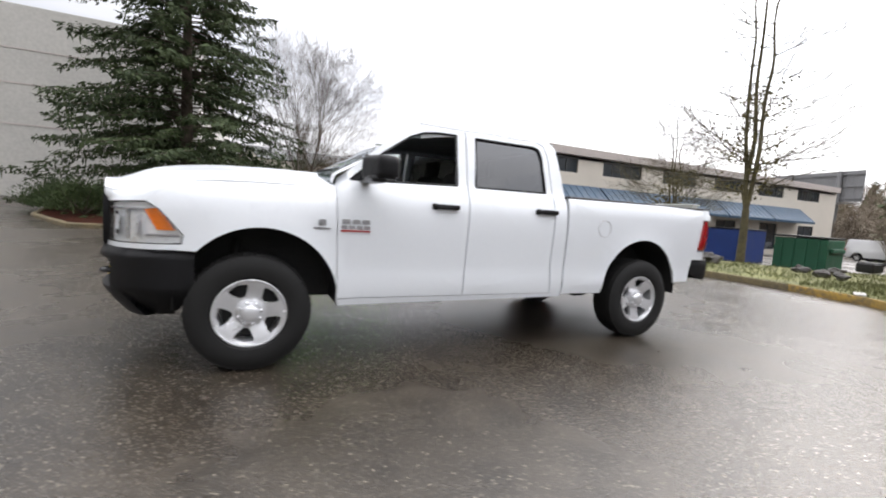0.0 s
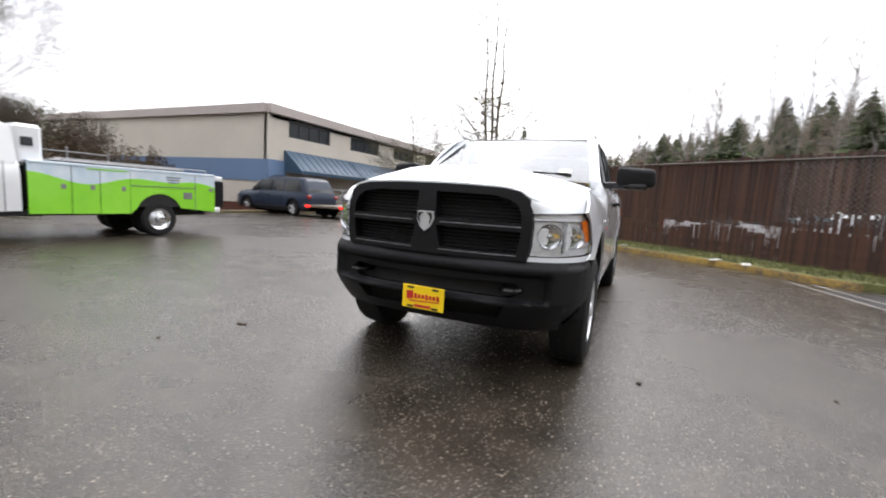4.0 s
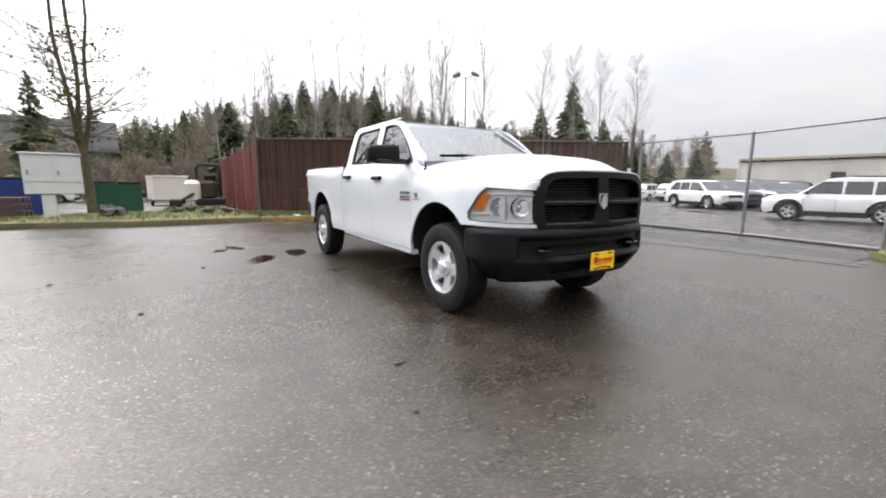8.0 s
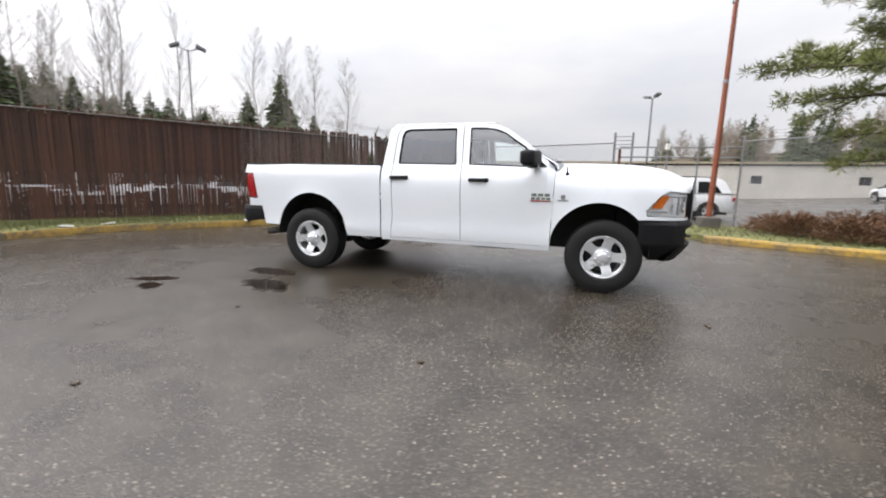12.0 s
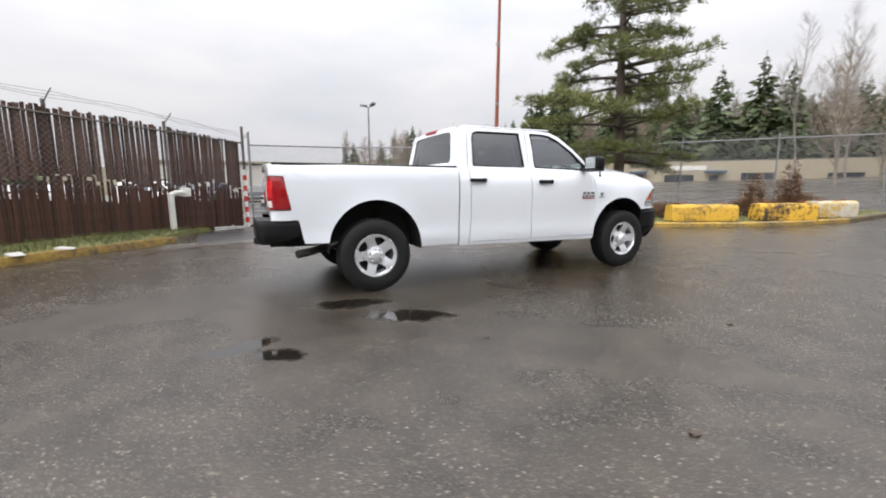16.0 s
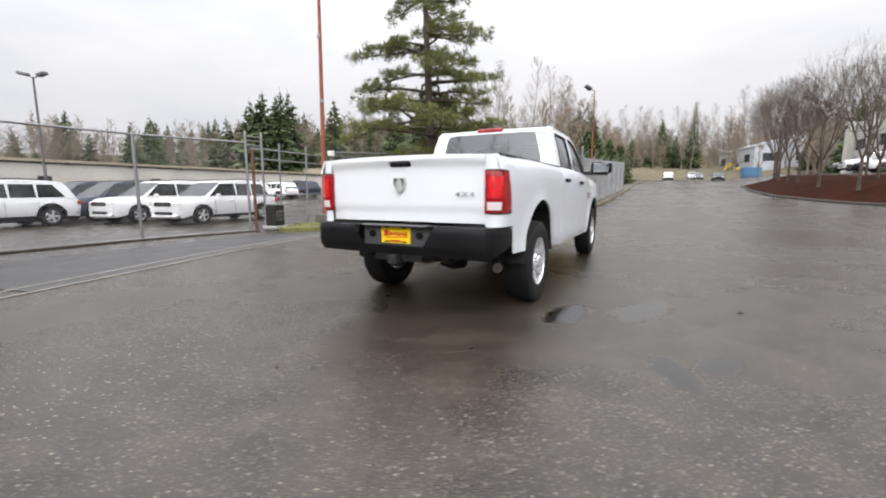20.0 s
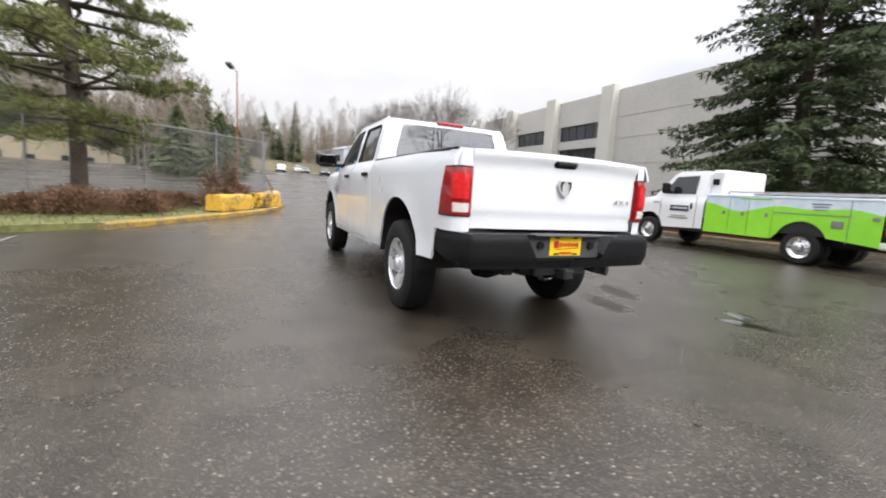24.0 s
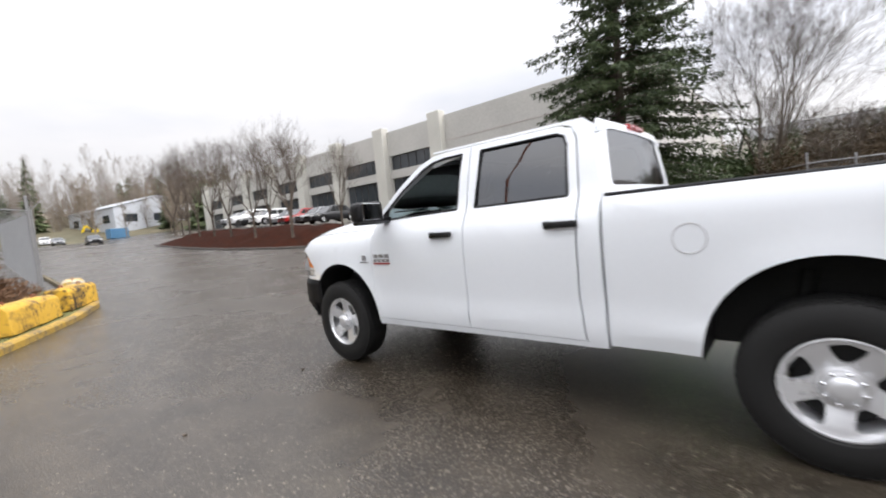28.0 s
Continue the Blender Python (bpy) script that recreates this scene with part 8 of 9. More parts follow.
def spruce(x, y, H, R, seedv, z0=None, dens=1.0, low=0.3):
    rng = random.Random(seedv)
    z0 = ground_z(x, y) if z0 is None else z0
    T = thing("spruce_tree", "large dark green spruce with drooping branches in the mulch bed", "tree", pose(x, y, z0))
    tr, br, nd = Soup(), Soup(), Soup()
    steps = 14
    for i in range(steps):
        a, b = H * i / steps, H * (i + 1) / steps
        tr.stick(Vector((0.05 * math.sin(i), 0, a)), Vector((0.05 * math.sin(i + 1), 0, b)), 0.30 * (1 - a / H) + 0.02, 0.30 * (1 - b / H) + 0.02, 10)
    z = low
    while z < H - 0.3:
        k = z / H
        reach = R * (1 - k) ** 0.75 * (0.75 + 0.25 * min(1, z / 1.5))
        nb = max(4, int(6 * dens * (1 - 0.4 * k)))
        for j in range(nb):
            if rng.random() < 0.10:
                continue
            az = rng.uniform(0, 6.283)
            L = reach * rng.uniform(0.55, 1.12)
            dirv = Vector((math.cos(az), math.sin(az), 0))
            side = Vector((-dirv.y, dirv.x, 0))
            rise = 0.10 * L * rng.uniform(0.2, 1.2)
            rng_d = rng.uniform(0.18, 0.42)
            p0 = Vector((0, 0, max(low, z + rng.uniform(-0.28, 0.28))))
            n = max(3, int(L / 0.30))
            prev = p0
            for i in range(1, n + 1):
                t = i / n
                p = p0 + dirv * (L * t) + side * (0.10 * L * math.sin(t * 2 + j)) + Vector((0, 0, rise * math.sin(t * 2.4) - rng_d * L * t * t + 0.5 * rng_d * L * t ** 4))
                br.stick(prev, p, 0.035 * (1 - t) + 0.008, 0.035 * (1 - t) + 0.006, 3)
                if t > 0.22:
                    for s in (-1, 1):
                        for _ in range(8):
                            tw = (side * s * rng.uniform(0.4, 1.0) + dirv * rng.uniform(0.2, 0.9) + Vector((0, 0, -rng.uniform(0.1, 0.9)))).normalized()
                            ln = rng.uniform(0.22, 0.50) * (1.15 - 0.5 * t)
                            nd.blade(p + rv(rng, 0.13), tw * ln, (tw.cross(rv(rng))).normalized(), rng.uniform(0.024, 0.052))
                    for _ in range(2):
                        nd.blade(p + rv(rng, 0.12), Vector((0, 0, -rng.uniform(0.12, 0.34))) + rv(rng, 0.22), rv(rng).normalized(), 0.05)
                prev = p
            nd.blade(prev, dirv * 0.35 + Vector((0, 0, 0.06)), side, 0.08)
        z += rng.uniform(0.17, 0.30)
    tr.lay("trunk", M_BARK, T, smooth_=True)
    tagged(br.lay("branch", M_BARK, T), kind="stuff")
    tagged(nd.lay("crown", M_SPRUCE, T), kind="stuff")
    return T


def pine(x, y, H, seedv):
    rng = random.Random(seedv)
    T = thing("pine_tree", "tall pine with open layered green branches behind the kerb", "tree", pose(x, y, ground_z(x, y) + 0.1))
    tr, br, nd = Soup(), Soup(), Soup()
    def axis_at(z):
        return Vector((0.10 * math.sin(z * 0.5) - 0.05 * z * 0.3, 0.06 * math.sin(z * 0.8 + 1), z))
    for i in range(22):
        a, b = H * i / 22, H * (i + 1) / 22
        tr.stick(axis_at(a), axis_at(b), 0.19 * (1 - a / H) ** 0.8 + 0.03, 0.19 * (1 - b / H) ** 0.8 + 0.03, 10)
    z = 2.1
    while z < H - 0.2:
        k = z / H
        reach = (4.2 if z < 4.8 else 3.7) * (1 - 0.97 * k) ** 0.45 * rng.uniform(0.6, 1.12)
        for j in range(rng.choice((4, 5, 5))):
            az = rng.uniform(0, 6.283)
            dirv = Vector((math.cos(az), math.sin(az), 0))
            side = Vector((-dirv.y, dirv.x, 0))
            L = reach * rng.uniform(0.55, 1.1)
            n = max(4, int(L / 0.3))
            p0 = axis_at(z)
            prev = p0
            up = rng.uniform(-0.10, 0.25)
            for i in range(1, n + 1):
                t = i / n
                p = p0 + dirv * (L * t) + side * (0.15 * L * math.sin(t * 3 + j * 2)) + Vector((0, 0, up * L * t - 0.12 * L * t * t))
                br.stick(prev, p, 0.06 * (1 - t) + 0.012, 0.06 * (1 - t) + 0.010, 4)
                if t > 0.40:
                    for s in range(rng.choice((4, 5, 6))):
                        c = p + side * rng.uniform(-0.75, 0.75) * (1.2 - t * 0.5) + dirv * rng.uniform(-0.2, 0.25) + Vector((0, 0, rng.uniform(-0.08, 0.16)))
                        br.stick(p, c, 0.012, 0.006, 3)
                        for _ in range(32):
                            d = (rv(rng) + Vector((0, 0, 0.45)) + dirv * 0.3).normalized()
                            nd.blade(c + d * 0.03, d * rng.uniform(0.14, 0.30), d.cross(rv(rng)).normalized(), rng.uniform(0.007, 0.016))
                prev = p
        z += rng.uniform(0.28, 0.50) if rng.random() < 0.8 else 0.85
    tr.lay("trunk", M_BARK, T, smooth_=True)
    tagged(br.lay("branch", M_BARK, T), kind="stuff")
    tagged(nd.lay("crown", M_PINE, T), kind="stuff")
    return T


def grow(sp, p, d, L, r, depth, rng, spread=0.55, up=0.25, twigs=3):
    """A limb that bends, tapers and forks."""
    n = 4 if depth > 1 else 3
    q = p
    for i in range(n):
        d = (d + rv(rng, 0.13) + Vector((0, 0, up * 0.12))).normalized()
        e = q + d * (L / n)
        r2 = r * 0.86
        sp.stick(q, e, r, r2, 5 if depth > 2 else 3)
        if depth > 0 and i > 0:
            for _ in range(1 if rng.random() < 0.75 else 2):
                k = (d + rv(rng, spread) + Vector((0, 0, up * 0.5))).normalized()
                grow(sp, e, k, L * rng.uniform(0.48, 0.68), r2 * 0.55, depth - 1, rng, spread, up, twigs)
        q, r = e, r2
        if depth == 0:
            sprig(sp, q, d, max(0.35, L * 0.8), rng, 1)
    if depth > 0:
        for _ in range(2):
            grow(sp, q, (d + rv(rng, spread * 0.7) + Vector((0, 0, up))).normalized(), L * 0.6, r * 0.7, depth - 1, rng, spread, up, twigs)


def sprig(sp, p, d, L, rng, n=3):
    """Fine end twigs as slivers."""
    for _ in range(n):
        k = (d + rv(rng, 0.7) + Vector((0, 0, 0.2))).normalized() * L * rng.uniform(0.5, 1.1)
        s = k.cross(rv(rng)).normalized() * 0.0045
        sp.tri(p - s, p + s, p + k)


def bare_soup(H, seedv, depth=4, forks=3, r=0.12, up=0.45, spread=0.55, clear=0.18):
    rng = random.Random(seedv)
    sp = Soup()
    base = H * clear
    sp.stick(Vector((0, 0, -0.1)), Vector((0, 0, base * 0.5)), r * 1.2, r, 8)
    sp.stick(Vector((0, 0, base * 0.5)), Vector((0, 0, base)), r, r * 0.92, 8)
    for i in range(forks):
        az = 6.283 * i / forks + rng.uniform(-0.5, 0.5)
        d = Vector((math.cos(az) * 0.35, math.sin(az) * 0.35, 1)).normalized()
        grow(sp, Vector((0, 0, base)), d, H * 0.42, r * 0.62, depth, rng, spread, up)
    return sp


def bare_tree(name, label, x, y, H, seedv, material=None, z0=None, **kw):
    T = thing(name, label, "tree", pose(x, y, ground_z(x, y) + 0.1 if z0 is None else z0))
    sp = bare_soup(H, seedv, **kw)
    k = 8 * 4
    trunk = Soup()
    trunk.v, trunk.f = sp.v[:32], sp.f[:16]
    trunk.lay("trunk", material or M_TWIG, T, smooth_=True)
    limb = Soup()
    limb.v = sp.v[32:]
    limb.f = [tuple(i - 32 for i in f) for f in sp.f[16:]]
    tagged(limb.lay("limb", material or M_TWIG, T), kind="stuff")
    return T


def birch_soup(H, seedv, n=26):
    """Straight pale stem with short steep branches."""
    rng = random.Random(seedv)
    sp = Soup()
    prev = Vector((0, 0, 0))
    pts = []
    for i in range(1, 19):
        p = Vector((0.22 * math.sin(i * 0.4 + seedv), 0.18 * math.sin(i * 0.6), H * i / 18))
        sp.stick(prev, p, 0.12 * (1 - (i - 1) / 18) + 0.012, 0.12 * (1 - i / 18) + 0.012, 5)
        pts.append(p); prev = p
    for p in pts[5:]:
        for _ in range(4):
            az = rng.uniform(0, 6.283)
            d = Vector((math.cos(az) * 0.7, math.sin(az) * 0.7, 1.0)).normalized()
            L = (H - p.z) * 0.20 + 0.9
            grow(sp, p, d, L, 0.016, 1, rng, 0.5, 0.35)
            for _k in range(6):
                q = p + d * L * rng.uniform(0.25, 1.1) + rv(rng, 0.25)
                k = (d + rv(rng, 0.6) + Vector((0, 0, 0.4))).normalized() * rng.uniform(0.5, 1.1)
                w = k.cross(rv(rng)).normalized() * 0.012
                sp.tri(q - w, q + w, q + k)
    return sp


def far_bare(H, seedv, spread=1.0):
    """Cheap leafless tree for the distance: a stem and fans of slivers."""
    rng = random.Random(seedv)
    sp = Soup()
    sp.stick(Vector((0, 0, -1)), Vector((0.02 * H, 0, H * 0.92)), 0.012 * H, 0.01, 4)
    for i in range(46):
        z = H * rng.uniform(0.12, 0.90)
        az = rng.uniform(0, 6.283)
        L = spread * (0.34 * (H - z) + 0.05 * H) * rng.uniform(0.6, 1.1)
        d = Vector((math.cos(az) * 0.75, math.sin(az) * 0.75, rng.uniform(0.7, 1.3))).normalized()
        p = Vector((0.02 * z, 0, z))
        e = p + d * L
        s = d.cross(rv(rng)).normalized()
        sp.tri(p - s * 0.05, p + s * 0.05, e)
        for _ in range(7):
            q = p.lerp(e, rng.uniform(0.3, 1.0))
            k = (d + rv(rng, 0.8)).normalized() * L * rng.uniform(0.3, 0.6)
            s = k.cross(rv(rng)).normalized() * 0.035
            sp.tri(q - s, q + s, q + k)
    return sp


def fir_soup(H, R, seedv, layers=26, per=13):
    """Layered conifer with a ragged outline."""
    rng = random.Random(seedv)
    sp = Soup()
    for i in range(layers):
        k = i / layers
        z = H * (0.05 + 0.93 * k)
        rr = R * (1 - k) ** 0.8 * rng.uniform(0.82, 1.12) + 0.12
        for j in range(max(5, int(per * (1 - 0.5 * k)))):
            az = rng.uniform(0, 6.283)
            o = Vector((math.cos(az), math.sin(az), 0))
            side = Vector((-o.y, o.x, 0))
            L = rr * rng.uniform(0.6, 1.15)
            c = Vector((0, 0, z + rng.uniform(-0.5, 0.5) * H / layers))
            dn = Vector((0, 0, -0.22 * L))
            sp.blade(c, o * L + dn, (side + rv(rng, 0.3)).normalized(), 0.15 * rr + 0.12)
            m = c + (o * L + dn) * 0.5
            for s in (-1, 1):
                sp.blade(m, (o + side * s * rng.uniform(0.5, 1.0)) * L * rng.uniform(0.35, 0.55) + Vector((0, 0, -0.12 * L)), rv(rng).normalized(), 0.09 * rr + 0.10)
            sp.blade(m, o * L * 0.3 + Vector((0, 0, -0.30 * L - 0.15)), side, 0.08 * rr + 0.08)
    sp.stick(Vector((0, 0, -0.8)), Vector((0, 0, H * 1.01)), 0.018 * H, 0.02, 5)
    return sp


def lay_fir(sp, T, material):
    """Trunk and crown as two parts."""
    tr = Soup()
    k = len(sp.v) - 10
    tr.v, tr.f = sp.v[k:], [tuple(i - k for i in f) for f in sp.f[-5:]]
    sp.v, sp.f = sp.v[:k], sp.f[:-5]
    return tr.lay("trunk", M_BARK, T).data, tagged(sp.lay("crown", material, T), kind="stuff").data


def leader_tree(x, y, H, seedv, z0, label):
    """Several straight leaders from one foot, short side branches, mossy lower limbs."""
    rng = random.Random(seedv)
    T = thing("bare_tree", label, "tree", pose(x, y, z0))
    tr, lb, ms = Soup(), Soup(), Soup()
    fork = 0.17 * H
    q = H / 12.5
    tr.stick(Vector((0, 0, -0.2)), Vector((0, 0, fork * 0.5)), 0.165 * q, 0.135 * q, 10)
    tr.stick(Vector((0, 0, fork * 0.5)), Vector((0.02, 0, fork)), 0.135 * q, 0.12 * q, 10)
    for i, (ax, ay, top) in enumerate(((0.0, 0.03, 1.0), (0.10, -0.02, 0.93), (-0.09, 0.05, 0.86))):
        prev, n = Vector((0.02, 0, fork)), 16
        for k in range(1, n + 1):
            h = (top * H - fork) * k / n
            bend = min(1, h / 2.2)
            p = Vector((0.02 + (ax * 6 * bend * 0.35 + ax * h * 0.6) + 0.06 * math.sin(k + i), ay * h * 1.6 + 0.06 * math.sin(k * 1.3 + i * 2), fork + h))
            r = 0.078 * q * (1 - k / n) ** 0.85 + 0.010
            lb.stick(prev, p, 0.078 * q * (1 - (k - 1) / n) ** 0.85 + 0.010, r, 7)
            for _ in range(2 if k % 3 else 3):
                az = rng.uniform(0, 6.283)
                reach = (2.3 * max(0.0, 1 - p.z / H) ** 0.7 + 0.35) * rng.uniform(0.45, 1.1)
                d = Vector((math.cos(az), math.sin(az), rng.uniform(0.05, 0.45))).normalized()
                grow(lb, p, d, reach, 0.008 + r * 0.22, 2 if reach > 1.0 else 1, rng, 0.45, 0.12)
                if p.z < 0.52 * H:
                    for _m in range(26):
                        c = p + d * reach * rng.uniform(0.05, 0.75) + rv(rng, 0.22)
                        w = rv(rng).normalized()
                        ms.blade(c, w * rng.uniform(0.08, 0.20), w.cross(rv(rng)).normalized(), rng.uniform(0.02, 0.05))
            prev = p
    tr.lay("trunk", M_MOSSBARK, T, smooth_=True)
    tagged(lb.lay("branch", M_MOSSBARK, T), kind="stuff")
    tagged(ms.lay("moss", M_MOSS, T, "yellow-green moss and lichen tufts"), kind="stuff")
    return T


M_MOSS = foliage("mossy_tufts", (0.045, 0.042, 0.012), (0.150, 0.130, 0.045))
spruce(18.9, 4.9, 17.5, 6.4, 5, z0=0.25, dens=1.25, low=0.35)
pine(-6.87, 9.95, 12.8, 9)
leader_tree(5.75, -15.1, 12.5, 31, -0.1, "tall leafless tree with mossy straight limbs behind the kerb")
leader_tree(12.6, -20.0, 7.8, 34, -0.3, "small mossy leafless tree in front of the office")
bare_tree("bare_tree", "leafless spreading tree beside the spruce", 22.6, -0.6, 10.5, 37, M_TWIG, z0=0.4, depth=4, forks=6, r=0.10, up=0.10, spread=0.62, clear=0.05)
for i, (x, y, h) in enumerate(((11.6, 24.6, 7.0), (10.9, 28.5, 6.6), (10.6, 31.8, 6.8), (10.8, 35.5, 7.2), (10.9, 39, 7.0), (11.5, 43, 7.4), (15.0, 23.5, 5.6), (14.5, 33, 7), (13.2, 27.2, 6.4), (12.2, 47, 7.5), (13.0, 52, 7.5))):
    bare_tree("bare_tree", "slender leafless street tree in the mulch bed", x, y, h, 50 + i, M_TWIG, z0=ground_z(x, y) + 0.75, depth=3, forks=5, r=0.085, up=0.16, spread=0.72, clear=0.22)
# tapered cedar to the south and low evergreen hedge by the spruce
for x, y, h, r in ((16.2, -61, 15, 3.2),):
    T = thing("cedar_tree", "narrow dark evergreen with a thin top beyond the verge", "tree", pose(x, y, ground_z(x, y)))
    lay_fir(fir_soup(h, r, 71, 34, 18), T, M_FIR)


def bush(x, y, r, h, seedv, material, label, name="bush", n=900, z0=None, size=1.0):
    rng = random.Random(seedv)
    T = thing(name, label, "bush", pose(x, y, (ground_z(x, y) + 0.15) if z0 is None else z0))
    sp = Soup()
    for _ in range(n):
        a, t = rng.uniform(0, 6.283), rng.uniform(0.05, 1.5)
        k = rng.uniform(0.55, 1.0) * (1 + 0.25 * math.sin(3 * a + seedv))
        p = Vector((r * k * math.cos(a) * math.cos(t), r * k * math.sin(a) * math.cos(t), h * k * math.sin(t)))
        d = (Vector((math.cos(a), math.sin(a), 0.8)) + rv(rng, 0.8)).normalized()
        sp.blade(p, d * rng.uniform(0.07, 0.18) * size, d.cross(rv(rng)).normalized(), rng.uniform(0.010, 0.026) * size)
    st = Soup()
    for i in range(14):
        a = rng.uniform(0, 6.283)
        st.stick(Vector((0, 0, -0.1)), Vector((r * 0.7 * math.cos(a), r * 0.7 * math.sin(a), h * rng.uniform(0.5, 0.9))), 0.02, 0.006, 3)
    tagged(st.lay("stem", M_TWIG, T), kind="stuff")
    tagged(sp.lay("leaves", material, T), kind="stuff")
    return T


M_DRY = foliage("dry_brown_leaves", (0.055, 0.028, 0.017), (0.185, 0.105, 0.060))
for i, (x, y, r, h) in enumerate(((16.5, 8.0, 1.5, 1.1), (18.5, 9.3, 1.4, 1.0), (20.8, 10.2, 1.6, 1.1), (23.2, 10.4, 1.6, 1.1), (15.4, 2.4, 1.7, 1.3), (17.2, 0.6, 1.8, 1.4), (20.2, 1.2, 1.9, 1.6), (17.0, 4.0, 2.1, 2.7), (17.4, 6.4, 2.0, 2.4), (17.6, 1.6, 2.0, 2.3))):
    bush(x, y, r, h, 80 + i, M_BUSH, "low dark evergreen shrub in the mulch bed", n=3800, z0=0.3)
for i, (x, y, r, h) in enumerate(((-5.9, 6.6, 0.9, 0.45), (-6.4, 8.2, 1.1, 0.5), (-5.1, 8.6, 1.0, 0.45), (-4.4, 9.9, 0.9, 0.4), (-4.9, 7.3, 0.8, 0.4), (-3.2, 12.2, 0.8, 0.5), (-2.9, 14.2, 0.8, 0.6), (-6.9, 7.0, 0.8, 0.35))):
    bush(x, y, r, h, 95 + i, M_DRY, "low dry brown shrub on the island", "dry_shrub", n=4200, size=0.72)
for i, (x, y, r, h) in enumerate(((-3.1, 14.4, 0.40, 1.5), (-3.7, 13.3, 0.45, 1.2))):
    bush(x, y, r, h, 110 + i, M_DRY, "upright brown dead stalks grown through the fence", "dead_stalks", n=900)
M_BRUSH = foliage("tangled_brown_brush", (0.022, 0.015, 0.009), (0.105, 0.072, 0.040))
for i, (x, y, r, h) in enumerate(((19.6, -3.0, 1.3, 1.5), (18.3, -5.9, 1.4, 1.6), (21.5, -4.6, 2.0, 2.6), (23.8, -2.6, 2.2, 3.2), (24.4, -6.4, 2.3, 3.0), (27.2, -4.2, 2.6, 4.0), (21.2, -1.2, 1.7, 2.6), (21.0, -7.6, 1.8, 2.2), (28.6, -8.4, 2.8, 4.0))):
    bush(x, y, r, h, 130 + i, M_BRUSH, "tangled brown brush behind the kerb", "brush", n=5200, z0=0.2, size=1.0 + 0.16 * r)
for i, (x, y, r, h) in enumerate(((31.5, -6.0, 2.8, 4.2), (33.0, -2.0, 3.0, 4.4), (35.5, -9.0, 3.2, 4.8), (30.0, 0.8, 2.8, 3.8))):
    bush(x, y, r, h, 150 + i, M_BUSH, "dark evergreen thicket behind the brush", "thicket", n=7000, z0=0.2, size=2.0)
for i, (x, y, h) in enumerate(((26.5, -1.0, 6.5), (22.4, -3.4, 3.8), (25.4, -4.6, 4.6), (23.0, -6.2, 4.0), (28.4, -2.6, 5.4))):
    bare_tree("bare_tree", "thin leafless sapling in the brush", x, y, h, 140 + i, M_TWIG, z0=0.2, depth=3, forks=5, r=0.05, up=0.5, spread=0.5, clear=0.08)
# open end of a chain-link fence in front of the brush
CF = thing("chain_link_fence", "short galvanised chain-link fence in front of brown brush", "fence")
for y, h in ((-2.05, 2.55), (-3.45, 2.30), (-4.85, 2.25)):
    post(CF, 18.9, y, 0.0, h, 0.04)
bm = bmesh.new()
rod(bm, (18.9, -2.05, 2.15), (18.9, -4.85, 2.15), 0.024, seg=8)
rod(bm, (18.9, -2.05, 2.12), (22.0, -0.6, 2.05), 0.022, seg=8)
part("top_rail", bm, M_STEEL, CF)
chain_mesh(Vector((18.93, -2.05, 0)), Vector((18.93, -4.85, 0)), 0.25, 2.13, CF, 0.09)


# ---------------------------------------------------------------- distance
def hill_rise(x, y):
    """The hillside stands higher to the south and a little to the west."""
    a = math.degrees(math.atan2(x, y)) % 360
    return 24.0 * math.exp(-((a - 198) / 22) ** 2) + 4.0 * math.exp(-((a - 295) / 45) ** 2)


def hills():
    bm = bmesh.new()
    N = 120
    rows = []
    for r, k in ((105, 0.0), (130, 0.45), (170, 1.0), (260, 1.25)):
        row = []
        for i in range(N):
            a = 2 * math.pi * i / N
            x, y = r * math.sin(a), r * math.cos(a)
            hgt = 7.5 + 2.5 * noise.noise((math.sin(a) * 2.2, math.cos(a) * 2.2, 5)) + 2 * noise.noise((x * 0.03, y * 0.03, 1))
            row.append(bm.verts.new((x, y, ground_z(x, y) - 0.5 + k * (hgt + hill_rise(x, y)))))
        rows.append(row)
    for a, b in zip(rows, rows[1:]):
        for i in range(N):
            j = (i + 1) % N
            bm.faces.new((a[i], a[j], b[j], b[i]))
    tagged(part("backdrop_hill", bm, M_HILL, angle=180), "low wooded hills round the place", "hill", kind="structure")


hills()


def woods(name, label, protos, material, spots):
    V, F, k = [], [], 0
    for which, x, y, z, s, rz in spots:
        v, f = protos[which]
        c, sn = math.cos(rz), math.sin(rz)
        R = np.array([[c, -sn, 0], [sn, c, 0], [0, 0, 1]]) * s
        V.append(v @ R.T + np.array([x, y, z]))
        F += [tuple(i + k for i in ff) for ff in f]
        k += len(v)
    me = bpy.data.meshes.new(name)
    me.from_pydata(np.concatenate(V).tolist(), [], F)
    me.materials.append(material)
    tagged(new(name, me), label, "woods", kind="stuff")


def proto(sp):
    return np.array(sp.v), sp.f


rng = random.Random(77)
P_FIR = [proto(fir_soup(14, 3.6 + 0.3 * i, 200 + i, 26, 13)) for i in range(4)]
P_BARE = [proto(far_bare(12, 210 + i, (0.8, 1.0, 1.2, 0.7)[i])) for i in range(4)]
P_BIRCH = [proto(birch_soup(17, 220 + i)) for i in range(4)]
firs, bares = [], []
def hill_z(x, y):
    r = math.hypot(x, y)
    return ground_z(x, y) - 0.5 + (7.0 + hill_rise(x, y)) * ip(r, [105, 130, 170, 260], [0.0, 0.45, 1.0, 1.25])
def free(x, y):
    return not ((-8 < x < 30 and 0 < y < 128) or (20 < x < 64 and -20 < y < 82) or (-60 < x < -20 and abs(y) < 40))
